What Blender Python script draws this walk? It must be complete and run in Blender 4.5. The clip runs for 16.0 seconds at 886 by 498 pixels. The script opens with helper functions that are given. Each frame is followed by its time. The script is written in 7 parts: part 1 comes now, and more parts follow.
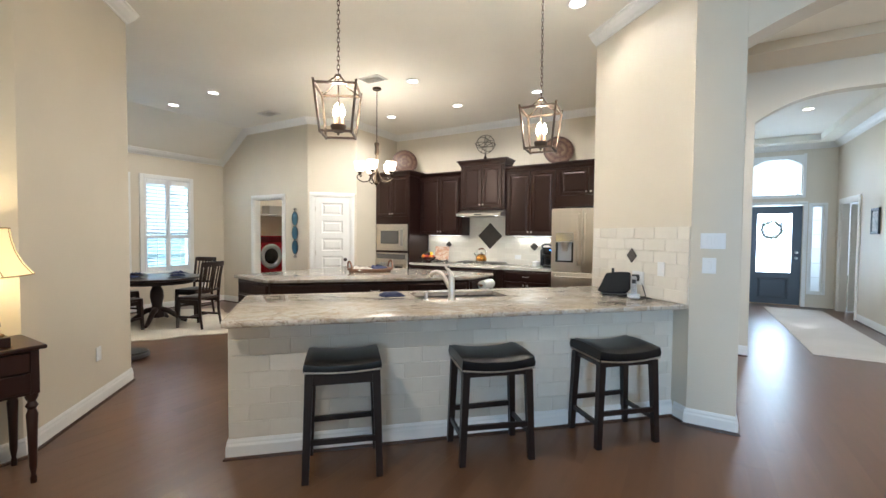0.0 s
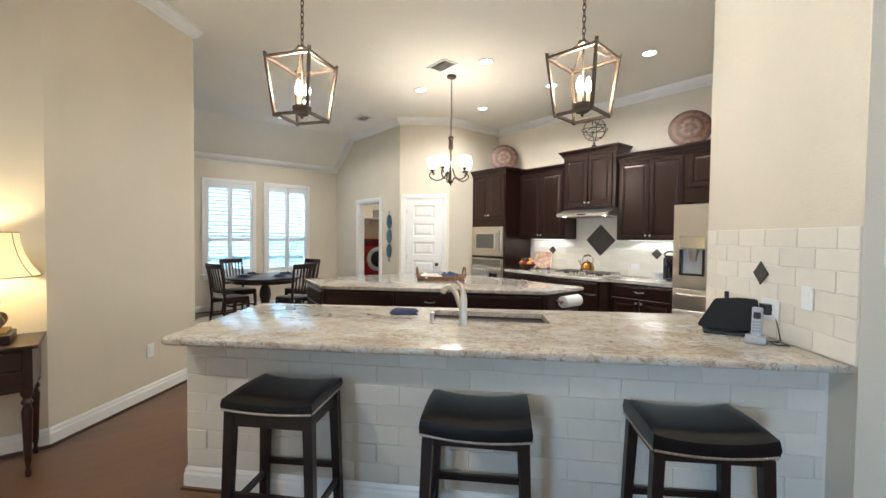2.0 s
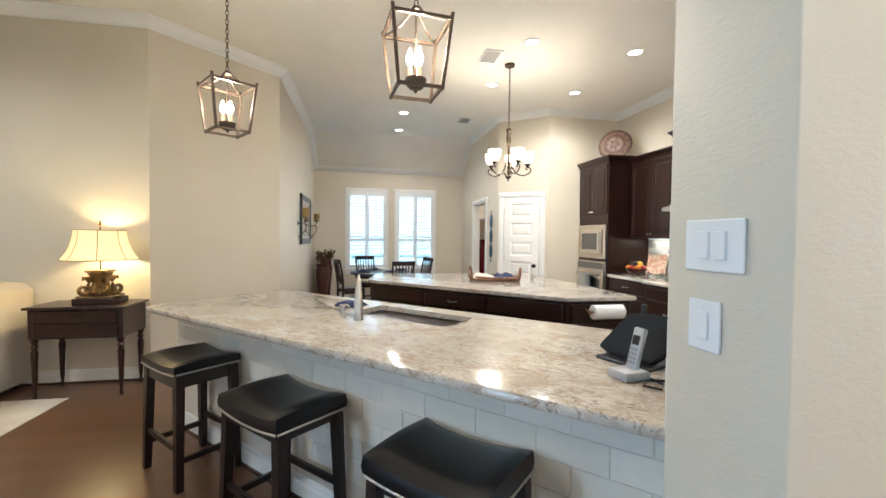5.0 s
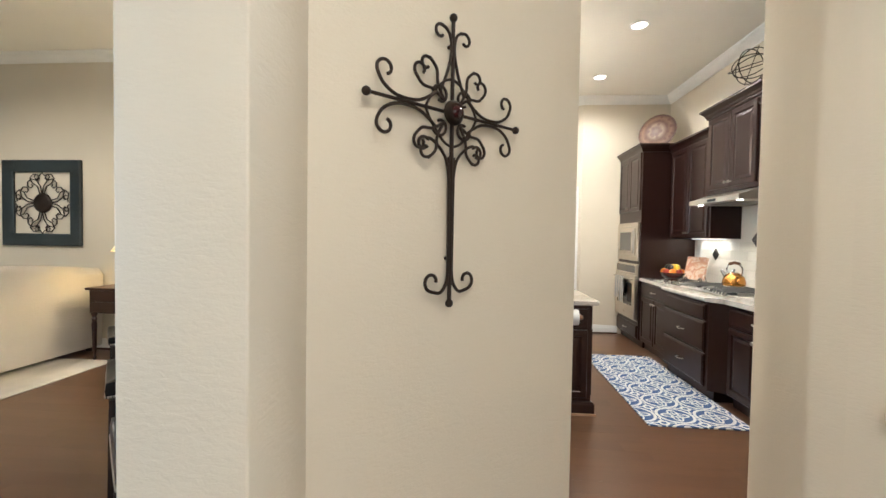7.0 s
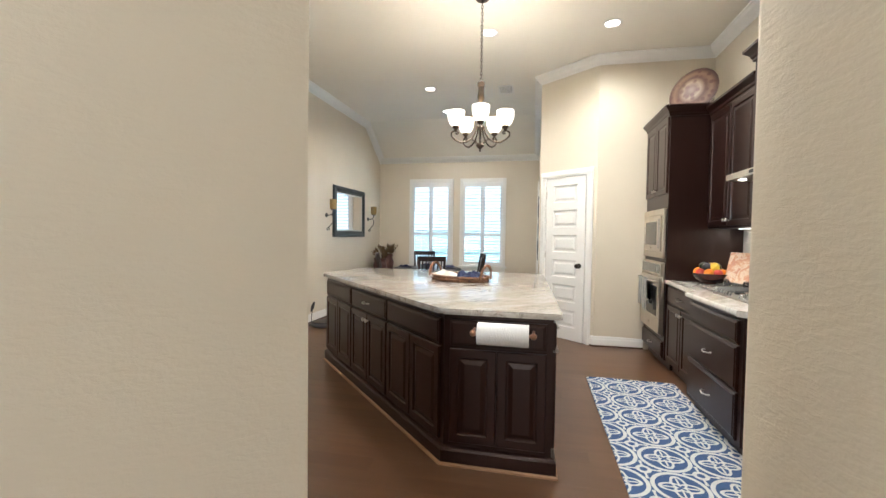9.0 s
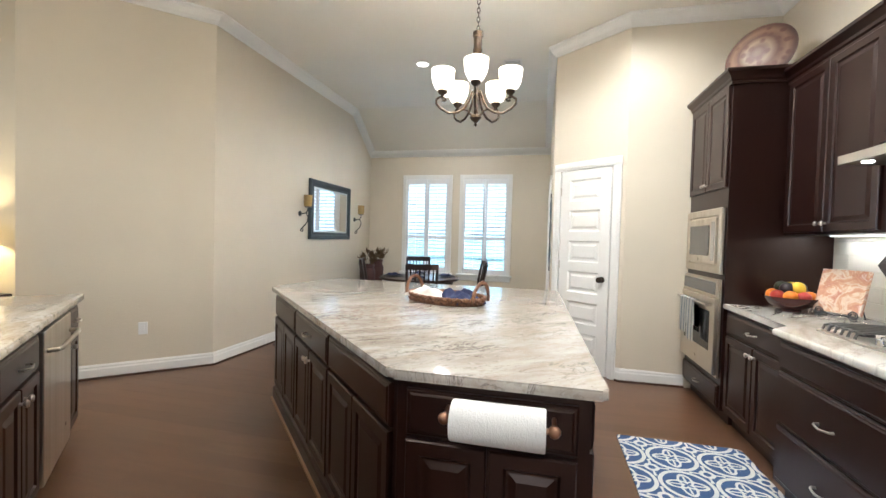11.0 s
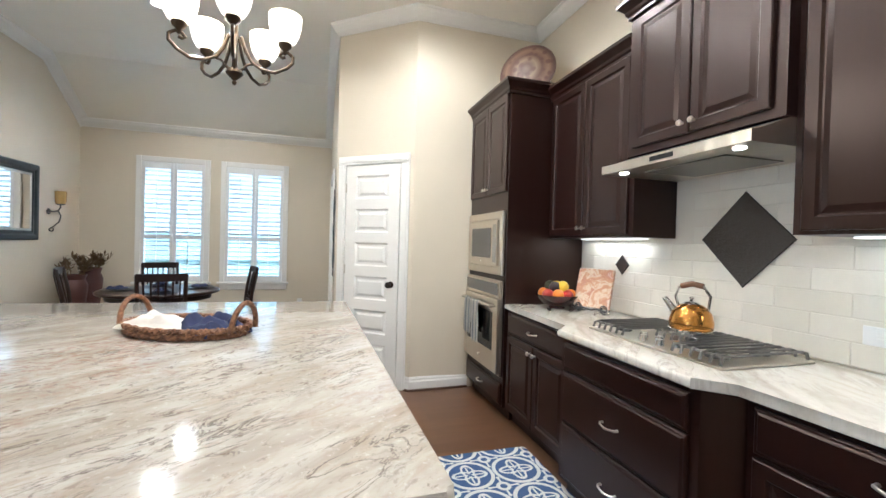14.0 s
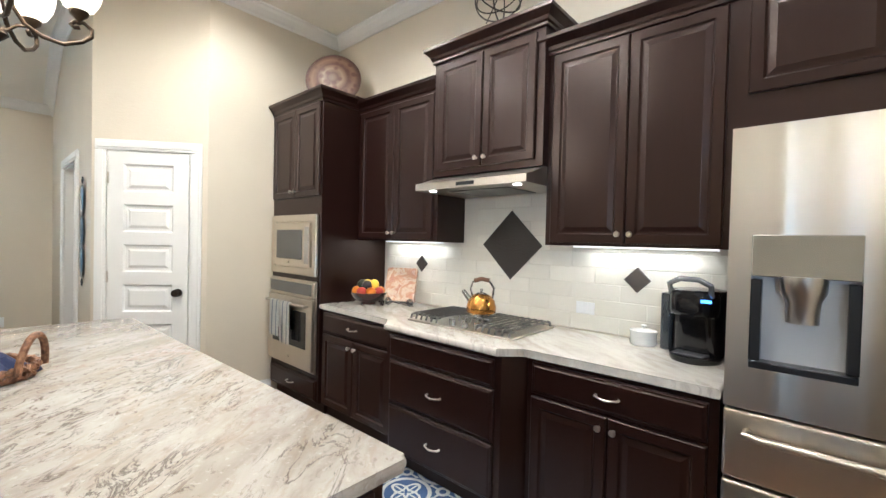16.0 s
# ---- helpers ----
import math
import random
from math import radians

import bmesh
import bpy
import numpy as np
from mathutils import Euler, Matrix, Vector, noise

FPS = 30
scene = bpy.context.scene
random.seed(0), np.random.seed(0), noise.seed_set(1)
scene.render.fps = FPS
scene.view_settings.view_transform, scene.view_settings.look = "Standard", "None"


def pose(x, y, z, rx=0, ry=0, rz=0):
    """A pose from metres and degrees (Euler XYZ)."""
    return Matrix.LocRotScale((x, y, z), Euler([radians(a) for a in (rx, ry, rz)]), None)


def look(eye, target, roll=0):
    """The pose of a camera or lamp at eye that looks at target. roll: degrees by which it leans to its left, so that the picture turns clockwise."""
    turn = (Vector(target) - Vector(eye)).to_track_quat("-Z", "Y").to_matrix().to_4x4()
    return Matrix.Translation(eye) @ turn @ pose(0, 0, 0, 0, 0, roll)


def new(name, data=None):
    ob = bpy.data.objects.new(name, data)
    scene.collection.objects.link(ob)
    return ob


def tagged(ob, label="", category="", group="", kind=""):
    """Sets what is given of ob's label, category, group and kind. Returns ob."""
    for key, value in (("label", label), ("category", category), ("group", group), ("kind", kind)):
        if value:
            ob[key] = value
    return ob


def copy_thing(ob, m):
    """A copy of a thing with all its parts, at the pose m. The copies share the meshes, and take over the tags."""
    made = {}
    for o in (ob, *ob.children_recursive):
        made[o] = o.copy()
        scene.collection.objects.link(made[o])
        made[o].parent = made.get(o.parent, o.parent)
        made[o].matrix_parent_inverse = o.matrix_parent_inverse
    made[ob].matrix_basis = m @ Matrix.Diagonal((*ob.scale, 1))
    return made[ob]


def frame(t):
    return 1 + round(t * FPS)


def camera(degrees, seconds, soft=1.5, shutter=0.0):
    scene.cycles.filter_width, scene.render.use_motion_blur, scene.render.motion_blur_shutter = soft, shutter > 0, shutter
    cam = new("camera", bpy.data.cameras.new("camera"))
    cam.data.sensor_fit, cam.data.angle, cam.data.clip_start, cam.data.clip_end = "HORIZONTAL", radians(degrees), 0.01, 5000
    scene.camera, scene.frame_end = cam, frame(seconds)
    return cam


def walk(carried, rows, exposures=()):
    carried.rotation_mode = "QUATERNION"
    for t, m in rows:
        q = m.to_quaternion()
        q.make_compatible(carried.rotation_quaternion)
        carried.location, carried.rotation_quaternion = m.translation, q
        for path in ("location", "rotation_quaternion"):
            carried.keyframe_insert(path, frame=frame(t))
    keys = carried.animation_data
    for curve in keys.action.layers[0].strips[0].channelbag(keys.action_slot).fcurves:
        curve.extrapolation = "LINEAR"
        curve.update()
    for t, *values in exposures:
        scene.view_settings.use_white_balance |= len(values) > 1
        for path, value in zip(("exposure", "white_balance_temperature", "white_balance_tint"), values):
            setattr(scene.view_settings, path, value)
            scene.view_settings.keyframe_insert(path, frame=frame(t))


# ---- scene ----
cam = camera(93.5, 16.0)
PATH = [
    (0, (0.187, 0.177, 1.447), (-0.836, 1.894, 1.38), 0.5),
    (0.5, (0.265, 0.524, 1.469), (-0.925, 2.13, 1.408), 0.5),
    (1, (0.307, 0.837, 1.45), (-1.033, 2.32, 1.39), 0.6),
    (1.5, (0.352, 1.113, 1.455), (-1.106, 2.481, 1.396), 0.7),
    (2, (0.439, 1.382, 1.466), (-1.117, 2.638, 1.407), 0.6),
    (2.5, (0.479, 1.634, 1.482), (-1.164, 2.773, 1.42), 0.4),
    (3, (0.536, 1.909, 1.492), (-1.187, 2.922, 1.434), 0.6),
    (3.5, (0.704, 2.205, 1.444), (-1.093, 3.081, 1.395), 0.8),
    (4, (0.856, 2.466, 1.434), (-1.007, 3.192, 1.383), 0.8),
    (6.3, (1.314, 4.057, 1.427), (-0.685, 4.04, 1.376), 0.7),
    (6.5, (1.309, 4.205, 1.426), (-0.69, 4.141, 1.375), 0.8),
    (7, (1.207, 4.541, 1.414), (-0.786, 4.377, 1.357), 0.9),
    (7.5, (1.044, 4.873, 1.403), (-0.94, 4.626, 1.352), 0.4),
    (8, (0.788, 5.149, 1.396), (-1.186, 4.834, 1.341), 0.3),
    (8.5, (0.461, 5.27, 1.368), (-1.502, 4.895, 1.308), 0.6),
    (9, (0.16, 5.358, 1.342), (-1.793, 4.93, 1.276), 0.8),
    (11.5, (-1.039, 5.262, 1.356), (-2.986, 4.805, 1.306), 1.6),
    (12, (-1.136, 5.178, 1.355), (-3.106, 4.833, 1.306), 1.6),
    (12.5, (-1.238, 5.18, 1.339), (-3.229, 4.996, 1.301), 1.8),
    (13, (-1.276, 5.17, 1.331), (-3.275, 5.216, 1.297), 1.6),
    (13.5, (-1.383, 5.209, 1.336), (-3.359, 5.515, 1.31), 1.6),
    (14, (-1.456, 5.266, 1.37), (-3.374, 5.834, 1.348), 1.6),
    (14.5, (-1.498, 5.233, 1.402), (-3.319, 6.061, 1.375), 1.5),
    (15, (-1.523, 5.076, 1.391), (-3.209, 6.154, 1.371), 1.6),
    (15.5, (-1.486, 4.964, 1.417), (-3.019, 6.249, 1.386), 1.3),
    (16, (-1.442, 4.808, 1.451), (-2.775, 6.299, 1.415), 1.4),
]
walk(cam, [(t, look(eye, target, roll)) for t, eye, target, roll in PATH], [(0, 0.06, 5700, 10), (4, 0.1, 5600, 10), (6.5, 0.3, 5800, 10), (8.5, 0.18, 5750, 10), (11.5, 0.2, 5450, 10), (12.5, 0.2, 5350, 10), (14, 0.1, 5400, 10), (16, 0.1, 5500, 10)])

# ---- world and daylight ----
world = bpy.data.worlds.new("sky")
scene.world = world
world.use_nodes = True
wn = world.node_tree.nodes
sky = wn.new("ShaderNodeTexSky")
sky.sky_type, sky.sun_disc = "NISHITA", False
sky.sun_elevation, sky.sun_rotation = radians(42), radians(150)
wn["Background"].inputs[1].default_value = 0.12
world.node_tree.links.new(sky.outputs[0], wn["Background"].inputs[0])
sun = new("sun", bpy.data.lights.new("sun", "SUN"))
sun.data.energy, sun.data.angle, sun.data.color = 2.0, radians(2), (1, 0.95, 0.88)
sun.matrix_basis = look((10, 17, 18), (0, 0, 0))


def lamp(name, kind, place, target, power, colour, size=0.1, size_y=None, cone=None):
    ob = new(name, bpy.data.lights.new(name, kind))
    ob.data.energy, ob.data.color = power, colour
    if kind == "AREA":
        ob.data.shape, ob.data.size, ob.data.size_y = "RECTANGLE", size, size_y or size
    else:
        ob.data.shadow_soft_size = size
    if cone:
        ob.data.spot_size, ob.data.spot_blend = radians(cone), 0.6
    ob.matrix_basis = look(place, target)
    return ob


WARM = (1.0, 0.92, 0.78)
DAY = (0.72, 0.88, 1.0)
CANS = [(-7.10, 3.81), (-5.95, 3.79), (-4.39, 4.84), (-4.42, 6.09), (-3.09, 6.09), (-1.78, 6.09), (-3.11, 4.87), (-0.74, 4.04)]
CEIL = 3.53
# two unseen hall cans, three made up to brighten the living room, foyer can
HALL_AND_ADDED_CANS = [(1.75, 5.0), (3.2, 5.0), (1.0, 1.2), (-1.2, -0.6), (2.8, -0.6), (1.75, 9.0)]
for cx, cy in CANS:
    lamp("can_light_lamp", "SPOT", (cx, cy, CEIL - 0.03), (cx, cy, 0), 62 if cx < -5 else (34 if cx > -1 else 86), WARM, 0.07, cone=165)
for (cx, cy), power in zip(HALL_AND_ADDED_CANS, (160, 80, 7, 195, 30, 34)):
    lamp("hall_and_added_can_lamp", "SPOT", (cx, cy, CEIL - 0.03), (cx, cy, 0), power, WARM, 0.07, cone=165)
# daylight in the window openings
for wy in (3.23, 4.31):
    lamp("window_daylight", "AREA", (-9.35, wy, 3.35), (-8.4, wy, 1.5), 330, (0.50, 0.78, 1.0), 0.9, 0.9)
lamp("door_daylight", "AREA", (1.75, 11.9, 1.6), (1.75, 0, 1.2), 75, DAY, 0.7, 2.6)
lamp("living_daylight", "AREA", (3.0, -6.5, 1.7), (-0.4, 3.6, 0.9), 560, (0.52, 0.77, 1.0), 1.6, 1.8)
# added fill from the unseen hall end, brightening the cross wall; no known window
lamp("hall_fill_lamp", "AREA", (4.9, 5.05, 1.6), (0, 5.05, 1.5), 36, (1.0, 0.94, 0.84), 1.2, 1.9)

# ---- materials ----
def base_mat(name, colour, rough=0.5, metal=0.0, **extra):
    m = bpy.data.materials.new(name)
    m.use_nodes = True
    b = m.node_tree.nodes["Principled BSDF"]
    b.inputs["Base Color"].default_value = (*colour, 1)
    b.inputs["Roughness"].default_value = rough
    b.inputs["Metallic"].default_value = metal
    for key, value in extra.items():
        b.inputs[key.replace("_", " ")].default_value = value
    return m


class Nodes:
    """Short hand for building a node tree."""

    def __init__(self, m):
        self.t, self.m = m.node_tree, m
        self.b = self.t.nodes["Principled BSDF"]
        self.coord = self.t.nodes.new("ShaderNodeTexCoord").outputs["Object"]

    def link(self, a, b):
        self.t.links.new(a, b)

    def mapped(self, scale=(1, 1, 1), turn=0.0, source=None):
        n = self.t.nodes.new("ShaderNodeMapping")
        n.inputs["Scale"].default_value = scale
        n.inputs["Rotation"].default_value = (0, 0, turn)
        self.link(source or self.coord, n.inputs[0])
        return n.outputs[0]

    def noise(self, scale, detail=4.0, vec=None, rough=0.5, distort=0.0):
        n = self.t.nodes.new("ShaderNodeTexNoise")
        n.inputs["Scale"].default_value, n.inputs["Detail"].default_value = scale, detail
        n.inputs["Roughness"].default_value, n.inputs["Distortion"].default_value = rough, distort
        self.link(vec or self.coord, n.inputs["Vector"])
        return n.outputs["Fac"]

    def wave(self, scale, distort, vec=None, detail=2.0):
        n = self.t.nodes.new("ShaderNodeTexWave")
        n.inputs["Scale"].default_value, n.inputs["Distortion"].default_value = scale, distort
        n.inputs["Detail"].default_value = detail
        self.link(vec or self.coord, n.inputs["Vector"])
        return n.outputs["Fac"]

    def voronoi(self, scale, vec=None, feature="F1"):
        n = self.t.nodes.new("ShaderNodeTexVoronoi")
        n.feature = feature
        n.inputs["Scale"].default_value = scale
        self.link(vec or self.coord, n.inputs["Vector"])
        return n.outputs["Distance"]

    def ramp(self, fac, stops):
        n = self.t.nodes.new("ShaderNodeValToRGB")
        els = n.color_ramp.elements
        while len(els) < len(stops):
            els.new(0.5)
        for e, (p, c) in zip(els, stops):
            e.position = p
            e.color = (*c, 1) if isinstance(c, tuple) else (c, c, c, 1)
        self.link(fac, n.inputs[0])
        return n.outputs[0]

    def mix(self, fac, a, b, how="MIX"):
        n = self.t.nodes.new("ShaderNodeMix")
        n.data_type, n.blend_type = "RGBA", how
        for sock, v in ((n.inputs[0], fac), (n.inputs[6], a), (n.inputs[7], b)):
            if isinstance(v, (int, float)):
                sock.default_value = v
            elif isinstance(v, tuple):
                sock.default_value = (*v, 1)
            else:
                self.link(v, sock)
        return n.outputs[2]

    def math(self, how, a, b=0.0):
        n = self.t.nodes.new("ShaderNodeMath")
        n.operation = how
        for sock, v in zip(n.inputs, (a, b)):
            if isinstance(v, (int, float)):
                sock.default_value = v
            else:
                self.link(v, sock)
        return n.outputs[0]

    def random(self):
        return self.t.nodes.new("ShaderNodeObjectInfo").outputs["Random"]

    def colour(self, c):
        self.link(c, self.b.inputs["Base Color"])

    def rough(self, r):
        self.link(r, self.b.inputs["Roughness"])

    def bump(self, h, strength=0.2, distance=0.01):
        n = self.t.nodes.new("ShaderNodeBump")
        n.inputs["Strength"].default_value, n.inputs["Distance"].default_value = strength, distance
        self.link(h, n.inputs["Height"])
        self.link(n.outputs[0], self.b.inputs["Normal"])


def paint(name, colour, rough=0.6, orange=0.25, vary=0.05):
    m = base_mat(name, colour, rough)
    n = Nodes(m)
    big = n.noise(1.3, 3)
    n.colour(n.mix(n.ramp(big, [(0.3, 0.0), (0.7, 1.0)]), tuple(c * (1 - vary) for c in colour), tuple(min(1, c * (1 + vary)) for c in colour)))
    v = n.mapped((1, 1, 2.6))
    n.bump(n.math("ADD", n.noise(34, 5, v, 0.6, 0.5), n.math("MULTIPLY", n.noise(140, 3), 0.3)), orange, 0.006)
    return m


WALL = paint("beige_wall_paint", (0.66, 0.59, 0.475), 0.5, 0.27, 0.03)
CEILING = paint("ceiling_paint", (0.85, 0.82, 0.74), 0.75, 0.2, 0.02)
TRIM = paint("white_trim_paint", (0.80, 0.79, 0.76), 0.35, 0.02, 0.02)


def wood_floor():
    m = base_mat("dark_plank_floor", (0.1, 0.05, 0.03), 0.3)
    n = Nodes(m)
    r = n.random()
    tone = n.ramp(r, [(0.0, (0.108, 0.052, 0.027)), (0.5, (0.122, 0.060, 0.031)), (1.0, (0.136, 0.068, 0.036))])
    off = n.t.nodes.new("ShaderNodeVectorMath")
    off.operation = "ADD"
    n.link(n.coord, off.inputs[0])
    sc = n.math("MULTIPLY", r, 37.0)
    n.link(sc, off.inputs[1])
    v = n.mapped((1.0, 9, 9), 0, off.outputs[0])
    grain = n.noise(2.6, 4, v, 0.55)
    blot = n.noise(0.9, 2, off.outputs[0])
    c = n.mix(n.ramp(grain, [(0.3, 0.0), (0.8, 0.45)]), tone, (0.070, 0.034, 0.018))
    c = n.mix(n.ramp(blot, [(0.3, 0.0), (0.9, 0.35)]), c, (0.185, 0.105, 0.058))
    n.colour(c)
    n.b.inputs["Specular IOR Level"].default_value = 0.42
    return m


FLOORING = wood_floor()


def dark_cabinet():
    m = base_mat("espresso_cabinet", (0.017, 0.006, 0.0047), 0.30)
    n = Nodes(m)
    g = n.noise(3, 6, n.mapped((22, 22, 1.5)), 0.6, 0.4)
    n.colour(n.mix(g, (0.0115, 0.0040, 0.0031), (0.019, 0.0069, 0.0053)))
    n.b.inputs["Specular IOR Level"].default_value = 0.46
    n.b.inputs["Specular Tint"].default_value = (1.0, 0.82, 0.74, 1)
    return m


CABINET = dark_cabinet()


def soft_granite(name, turn):
    """Pale granite with soft grey-beige drifts."""
    m = base_mat(name, (0.6, 0.55, 0.47), 0.13)
    n = Nodes(m)
    turned = n.mapped((1, 1, 1), turn)
    v = n.mapped((1.0, 3.4, 1.0), 0, turned)
    c = n.ramp(n.noise(2.4, 5, v, 0.55, 0.9), [(0.34, (0.47, 0.425, 0.36)), (0.48, (0.60, 0.56, 0.49)), (0.64, (0.66, 0.63, 0.57))])
    vein = n.math("ABSOLUTE", n.math("SUBTRACT", n.noise(2.2, 6, v, 0.6, 1.2), 0.5))
    c = n.mix(n.math("MULTIPLY", n.ramp(vein, [(0.0, 0.5), (0.012, 0.32), (0.035, 0.0)]), n.ramp(n.noise(2.0, 3, turned), [(0.4, 0.1), (0.6, 1.0)])), c, (0.30, 0.265, 0.225))
    c = n.mix(n.ramp(n.noise(40, 4, v, 0.6), [(0.60, 0.0), (0.72, 0.3)]), c, (0.42, 0.35, 0.28))
    n.colour(c)
    n.b.inputs["Specular IOR Level"].default_value = 0.4
    return m


def flaked_granite(name, turn):
    """Cream granite with tan clouds and thin brown flake outlines."""
    m = base_mat(name, (0.6, 0.55, 0.47), 0.12)
    n = Nodes(m)
    turned = n.mapped((1, 1, 1), turn)
    v = n.mapped((1.0, 1.7, 1.0), 0, turned)
    cloud = n.noise(1.4, 4, turned, 0.55, 0.6)
    c = n.ramp(n.noise(3.2, 6, v, 0.62, 0.8), [(0.32, (0.47, 0.405, 0.325)), (0.5, (0.59, 0.53, 0.45)), (0.66, (0.65, 0.61, 0.55))])
    tan = n.math("MULTIPLY", n.ramp(cloud, [(0.40, 0.15), (0.60, 0.8)]), n.ramp(n.noise(11, 6, v, 0.7, 1.0), [(0.46, 0.0), (0.60, 1.0)]))
    c = n.mix(tan, c, (0.42, 0.32, 0.22))
    edge = n.math("ABSOLUTE", n.math("SUBTRACT", n.noise(9, 5, v, 0.58, 1.3), 0.52))
    lines = n.math("MULTIPLY", n.ramp(edge, [(0.0, 0.85), (0.010, 0.55), (0.024, 0.0)]), n.ramp(n.noise(4.0, 3, turned, 0.6), [(0.38, 0.1), (0.55, 1.0)]))
    c = n.mix(lines, c, (0.17, 0.11, 0.07))
    c = n.mix(n.ramp(n.noise(30, 4, v, 0.65, 0.8), [(0.63, 0.0), (0.69, 0.8)]), c, (0.12, 0.08, 0.055))
    c = n.mix(n.ramp(n.noise(70, 3, None, 0.6), [(0.60, 0.0), (0.68, 0.4)]), c, (0.80, 0.78, 0.73))
    n.colour(c)
    n.b.inputs["Specular IOR Level"].default_value = 0.4
    return m


GRANITE_BAR = flaked_granite("bar_granite", radians(-45))


def veined_granite(name, turn):
    """Cream granite with long broken grey veins, tan drifts and garnet freckles."""
    m = base_mat(name, (0.6, 0.55, 0.47), 0.12)
    n = Nodes(m)
    turned = n.mapped((1, 1, 1), turn)
    v = n.mapped((1.0, 3.0, 1.0), 0, turned)
    w = n.mapped((1.0, 1.8, 1.0), 0, turned)
    c = n.ramp(n.noise(2.6, 6, v, 0.62, 0.7), [(0.32, (0.33, 0.285, 0.235)), (0.48, (0.44, 0.40, 0.35)), (0.66, (0.52, 0.49, 0.445))])
    c = n.mix(n.ramp(n.noise(7, 7, v, 0.7, 0.9), [(0.50, 0.0), (0.64, 0.55)]), c, (0.36, 0.285, 0.215))
    vein = n.math("ABSOLUTE", n.math("SUBTRACT", n.noise(3.6, 7, v, 0.66, 1.3), 0.5))
    broken = n.ramp(n.noise(3.0, 4, w, 0.6, 0.4), [(0.45, 0.0), (0.58, 1.0)])
    c = n.mix(n.math("MULTIPLY", n.ramp(vein, [(0.0, 0.9), (0.010, 0.6), (0.026, 0.0)]), broken), c, (0.12, 0.10, 0.09))
    fleck = n.noise(20, 6, w, 0.68, 0.9)
    c = n.mix(n.math("MULTIPLY", n.ramp(fleck, [(0.57, 0.0), (0.63, 0.85)]), n.ramp(n.noise(1.7, 3, turned), [(0.38, 0.3), (0.60, 1.0)])), c, (0.17, 0.125, 0.10))
    garnet = n.math("MULTIPLY", n.ramp(n.noise(1.5, 3, turned, 0.5, 0.5), [(0.50, 0.0), (0.62, 0.9)]), n.ramp(n.noise(26, 5, turned, 0.7), [(0.48, 0.0), (0.60, 0.7)]))
    c = n.mix(garnet, c, (0.33, 0.19, 0.14))
    c = n.mix(n.ramp(n.noise(55, 4, None, 0.6), [(0.60, 0.0), (0.68, 0.45)]), c, (0.60, 0.57, 0.52))
    n.colour(c)
    n.b.inputs["Specular IOR Level"].default_value = 0.4
    return m


GRANITE_ISLAND = veined_granite("island_granite", radians(-129))
GRANITE_WALL = soft_granite("counter_granite", radians(35))


def tile_stone(name, lo, hi, rough):
    m = base_mat(name, hi, rough)
    n = Nodes(m)
    c = n.ramp(n.random(), [(0.0, lo), (0.55, hi), (1.0, tuple(min(1, h * 1.06) for h in hi))])
    c = n.mix(n.ramp(n.noise(9, 5, None, 0.65, 0.6), [(0.45, 0.0), (0.75, 0.3)]), c, tuple(l * 0.9 for l in lo))
    n.colour(c)
    n.bump(n.noise(45, 5), 0.12, 0.004)
    return m


TILE = tile_stone("cream_stone_tile", (0.69, 0.635, 0.545), (0.72, 0.67, 0.585), 0.35)
SPLASH = tile_stone("backsplash_tile", (0.74, 0.70, 0.60), (0.77, 0.73, 0.64), 0.22)
GROUT = paint("cream_grout", (0.73, 0.68, 0.59), 0.9, 0.1)
SLATE = paint("bronze_diamond_tile", (0.045, 0.035, 0.028), 0.32, 0.9, 0.3)
STEEL = base_mat("brushed_steel", (0.66, 0.605, 0.525), 0.33, 1.0)
_n = Nodes(STEEL)
_n.bump(_n.noise(1.0, 1, _n.mapped((11, 11, 0.2))), 0.5, 0.02)
NICKEL = base_mat("satin_nickel", (0.62, 0.58, 0.53), 0.28, 1.0)
CHROME = base_mat("chrome", (0.75, 0.75, 0.75), 0.1, 1.0)
BLACK = base_mat("black_plastic", (0.012, 0.012, 0.013), 0.3)
DARKGLASS = base_mat("dark_oven_glass", (0.015, 0.014, 0.013), 0.08)
BRONZE = paint("oil_rubbed_bronze", (0.035, 0.024, 0.018), 0.4, 0.1, 0.3)
BRONZE.node_tree.nodes["Principled BSDF"].inputs["Metallic"].default_value = 0.7
GLASS = base_mat("clear_glass", (1, 1, 1), 0.02, 0, Transmission_Weight=1.0)


def glow(name, colour, strength):
    m = base_mat(name, colour, 0.5)
    b = m.node_tree.nodes["Principled BSDF"]
    b.inputs["Emission Color"].default_value = (*colour, 1)
    b.inputs["Emission Strength"].default_value = strength
    return m


CAN_GLOW = glow("can_light_lens", (1.0, 0.92, 0.78), 9)
BULB = glow("bulb_glow", (1.0, 0.80, 0.52), 40)

# ---- mesh tools ----
def part(name, bm, material, parent=None, label="", smooth=False):
    """Links a bmesh as one mesh object, under a thing or part when given."""
    me = bpy.data.meshes.new(name)
    bm.normal_update()
    bm.to_mesh(me)
    bm.free()
    me.materials.append(material)
    if smooth:
        me.shade_smooth()
        me.set_sharp_from_angle(angle=radians(40))
    ob = new(name, me)
    if parent:
        ob.parent = parent
    if label:
        ob["label"] = label
    return ob


def thing(name, m, label, category, group="", kind=""):
    ob = new(name)
    ob.empty_display_size = 0.1
    ob.matrix_basis = m
    return tagged(ob, label, category, group, kind)


def structure(name, bm, material, smooth=False):
    return tagged(part(name, bm, material, None, "", smooth), kind="structure")


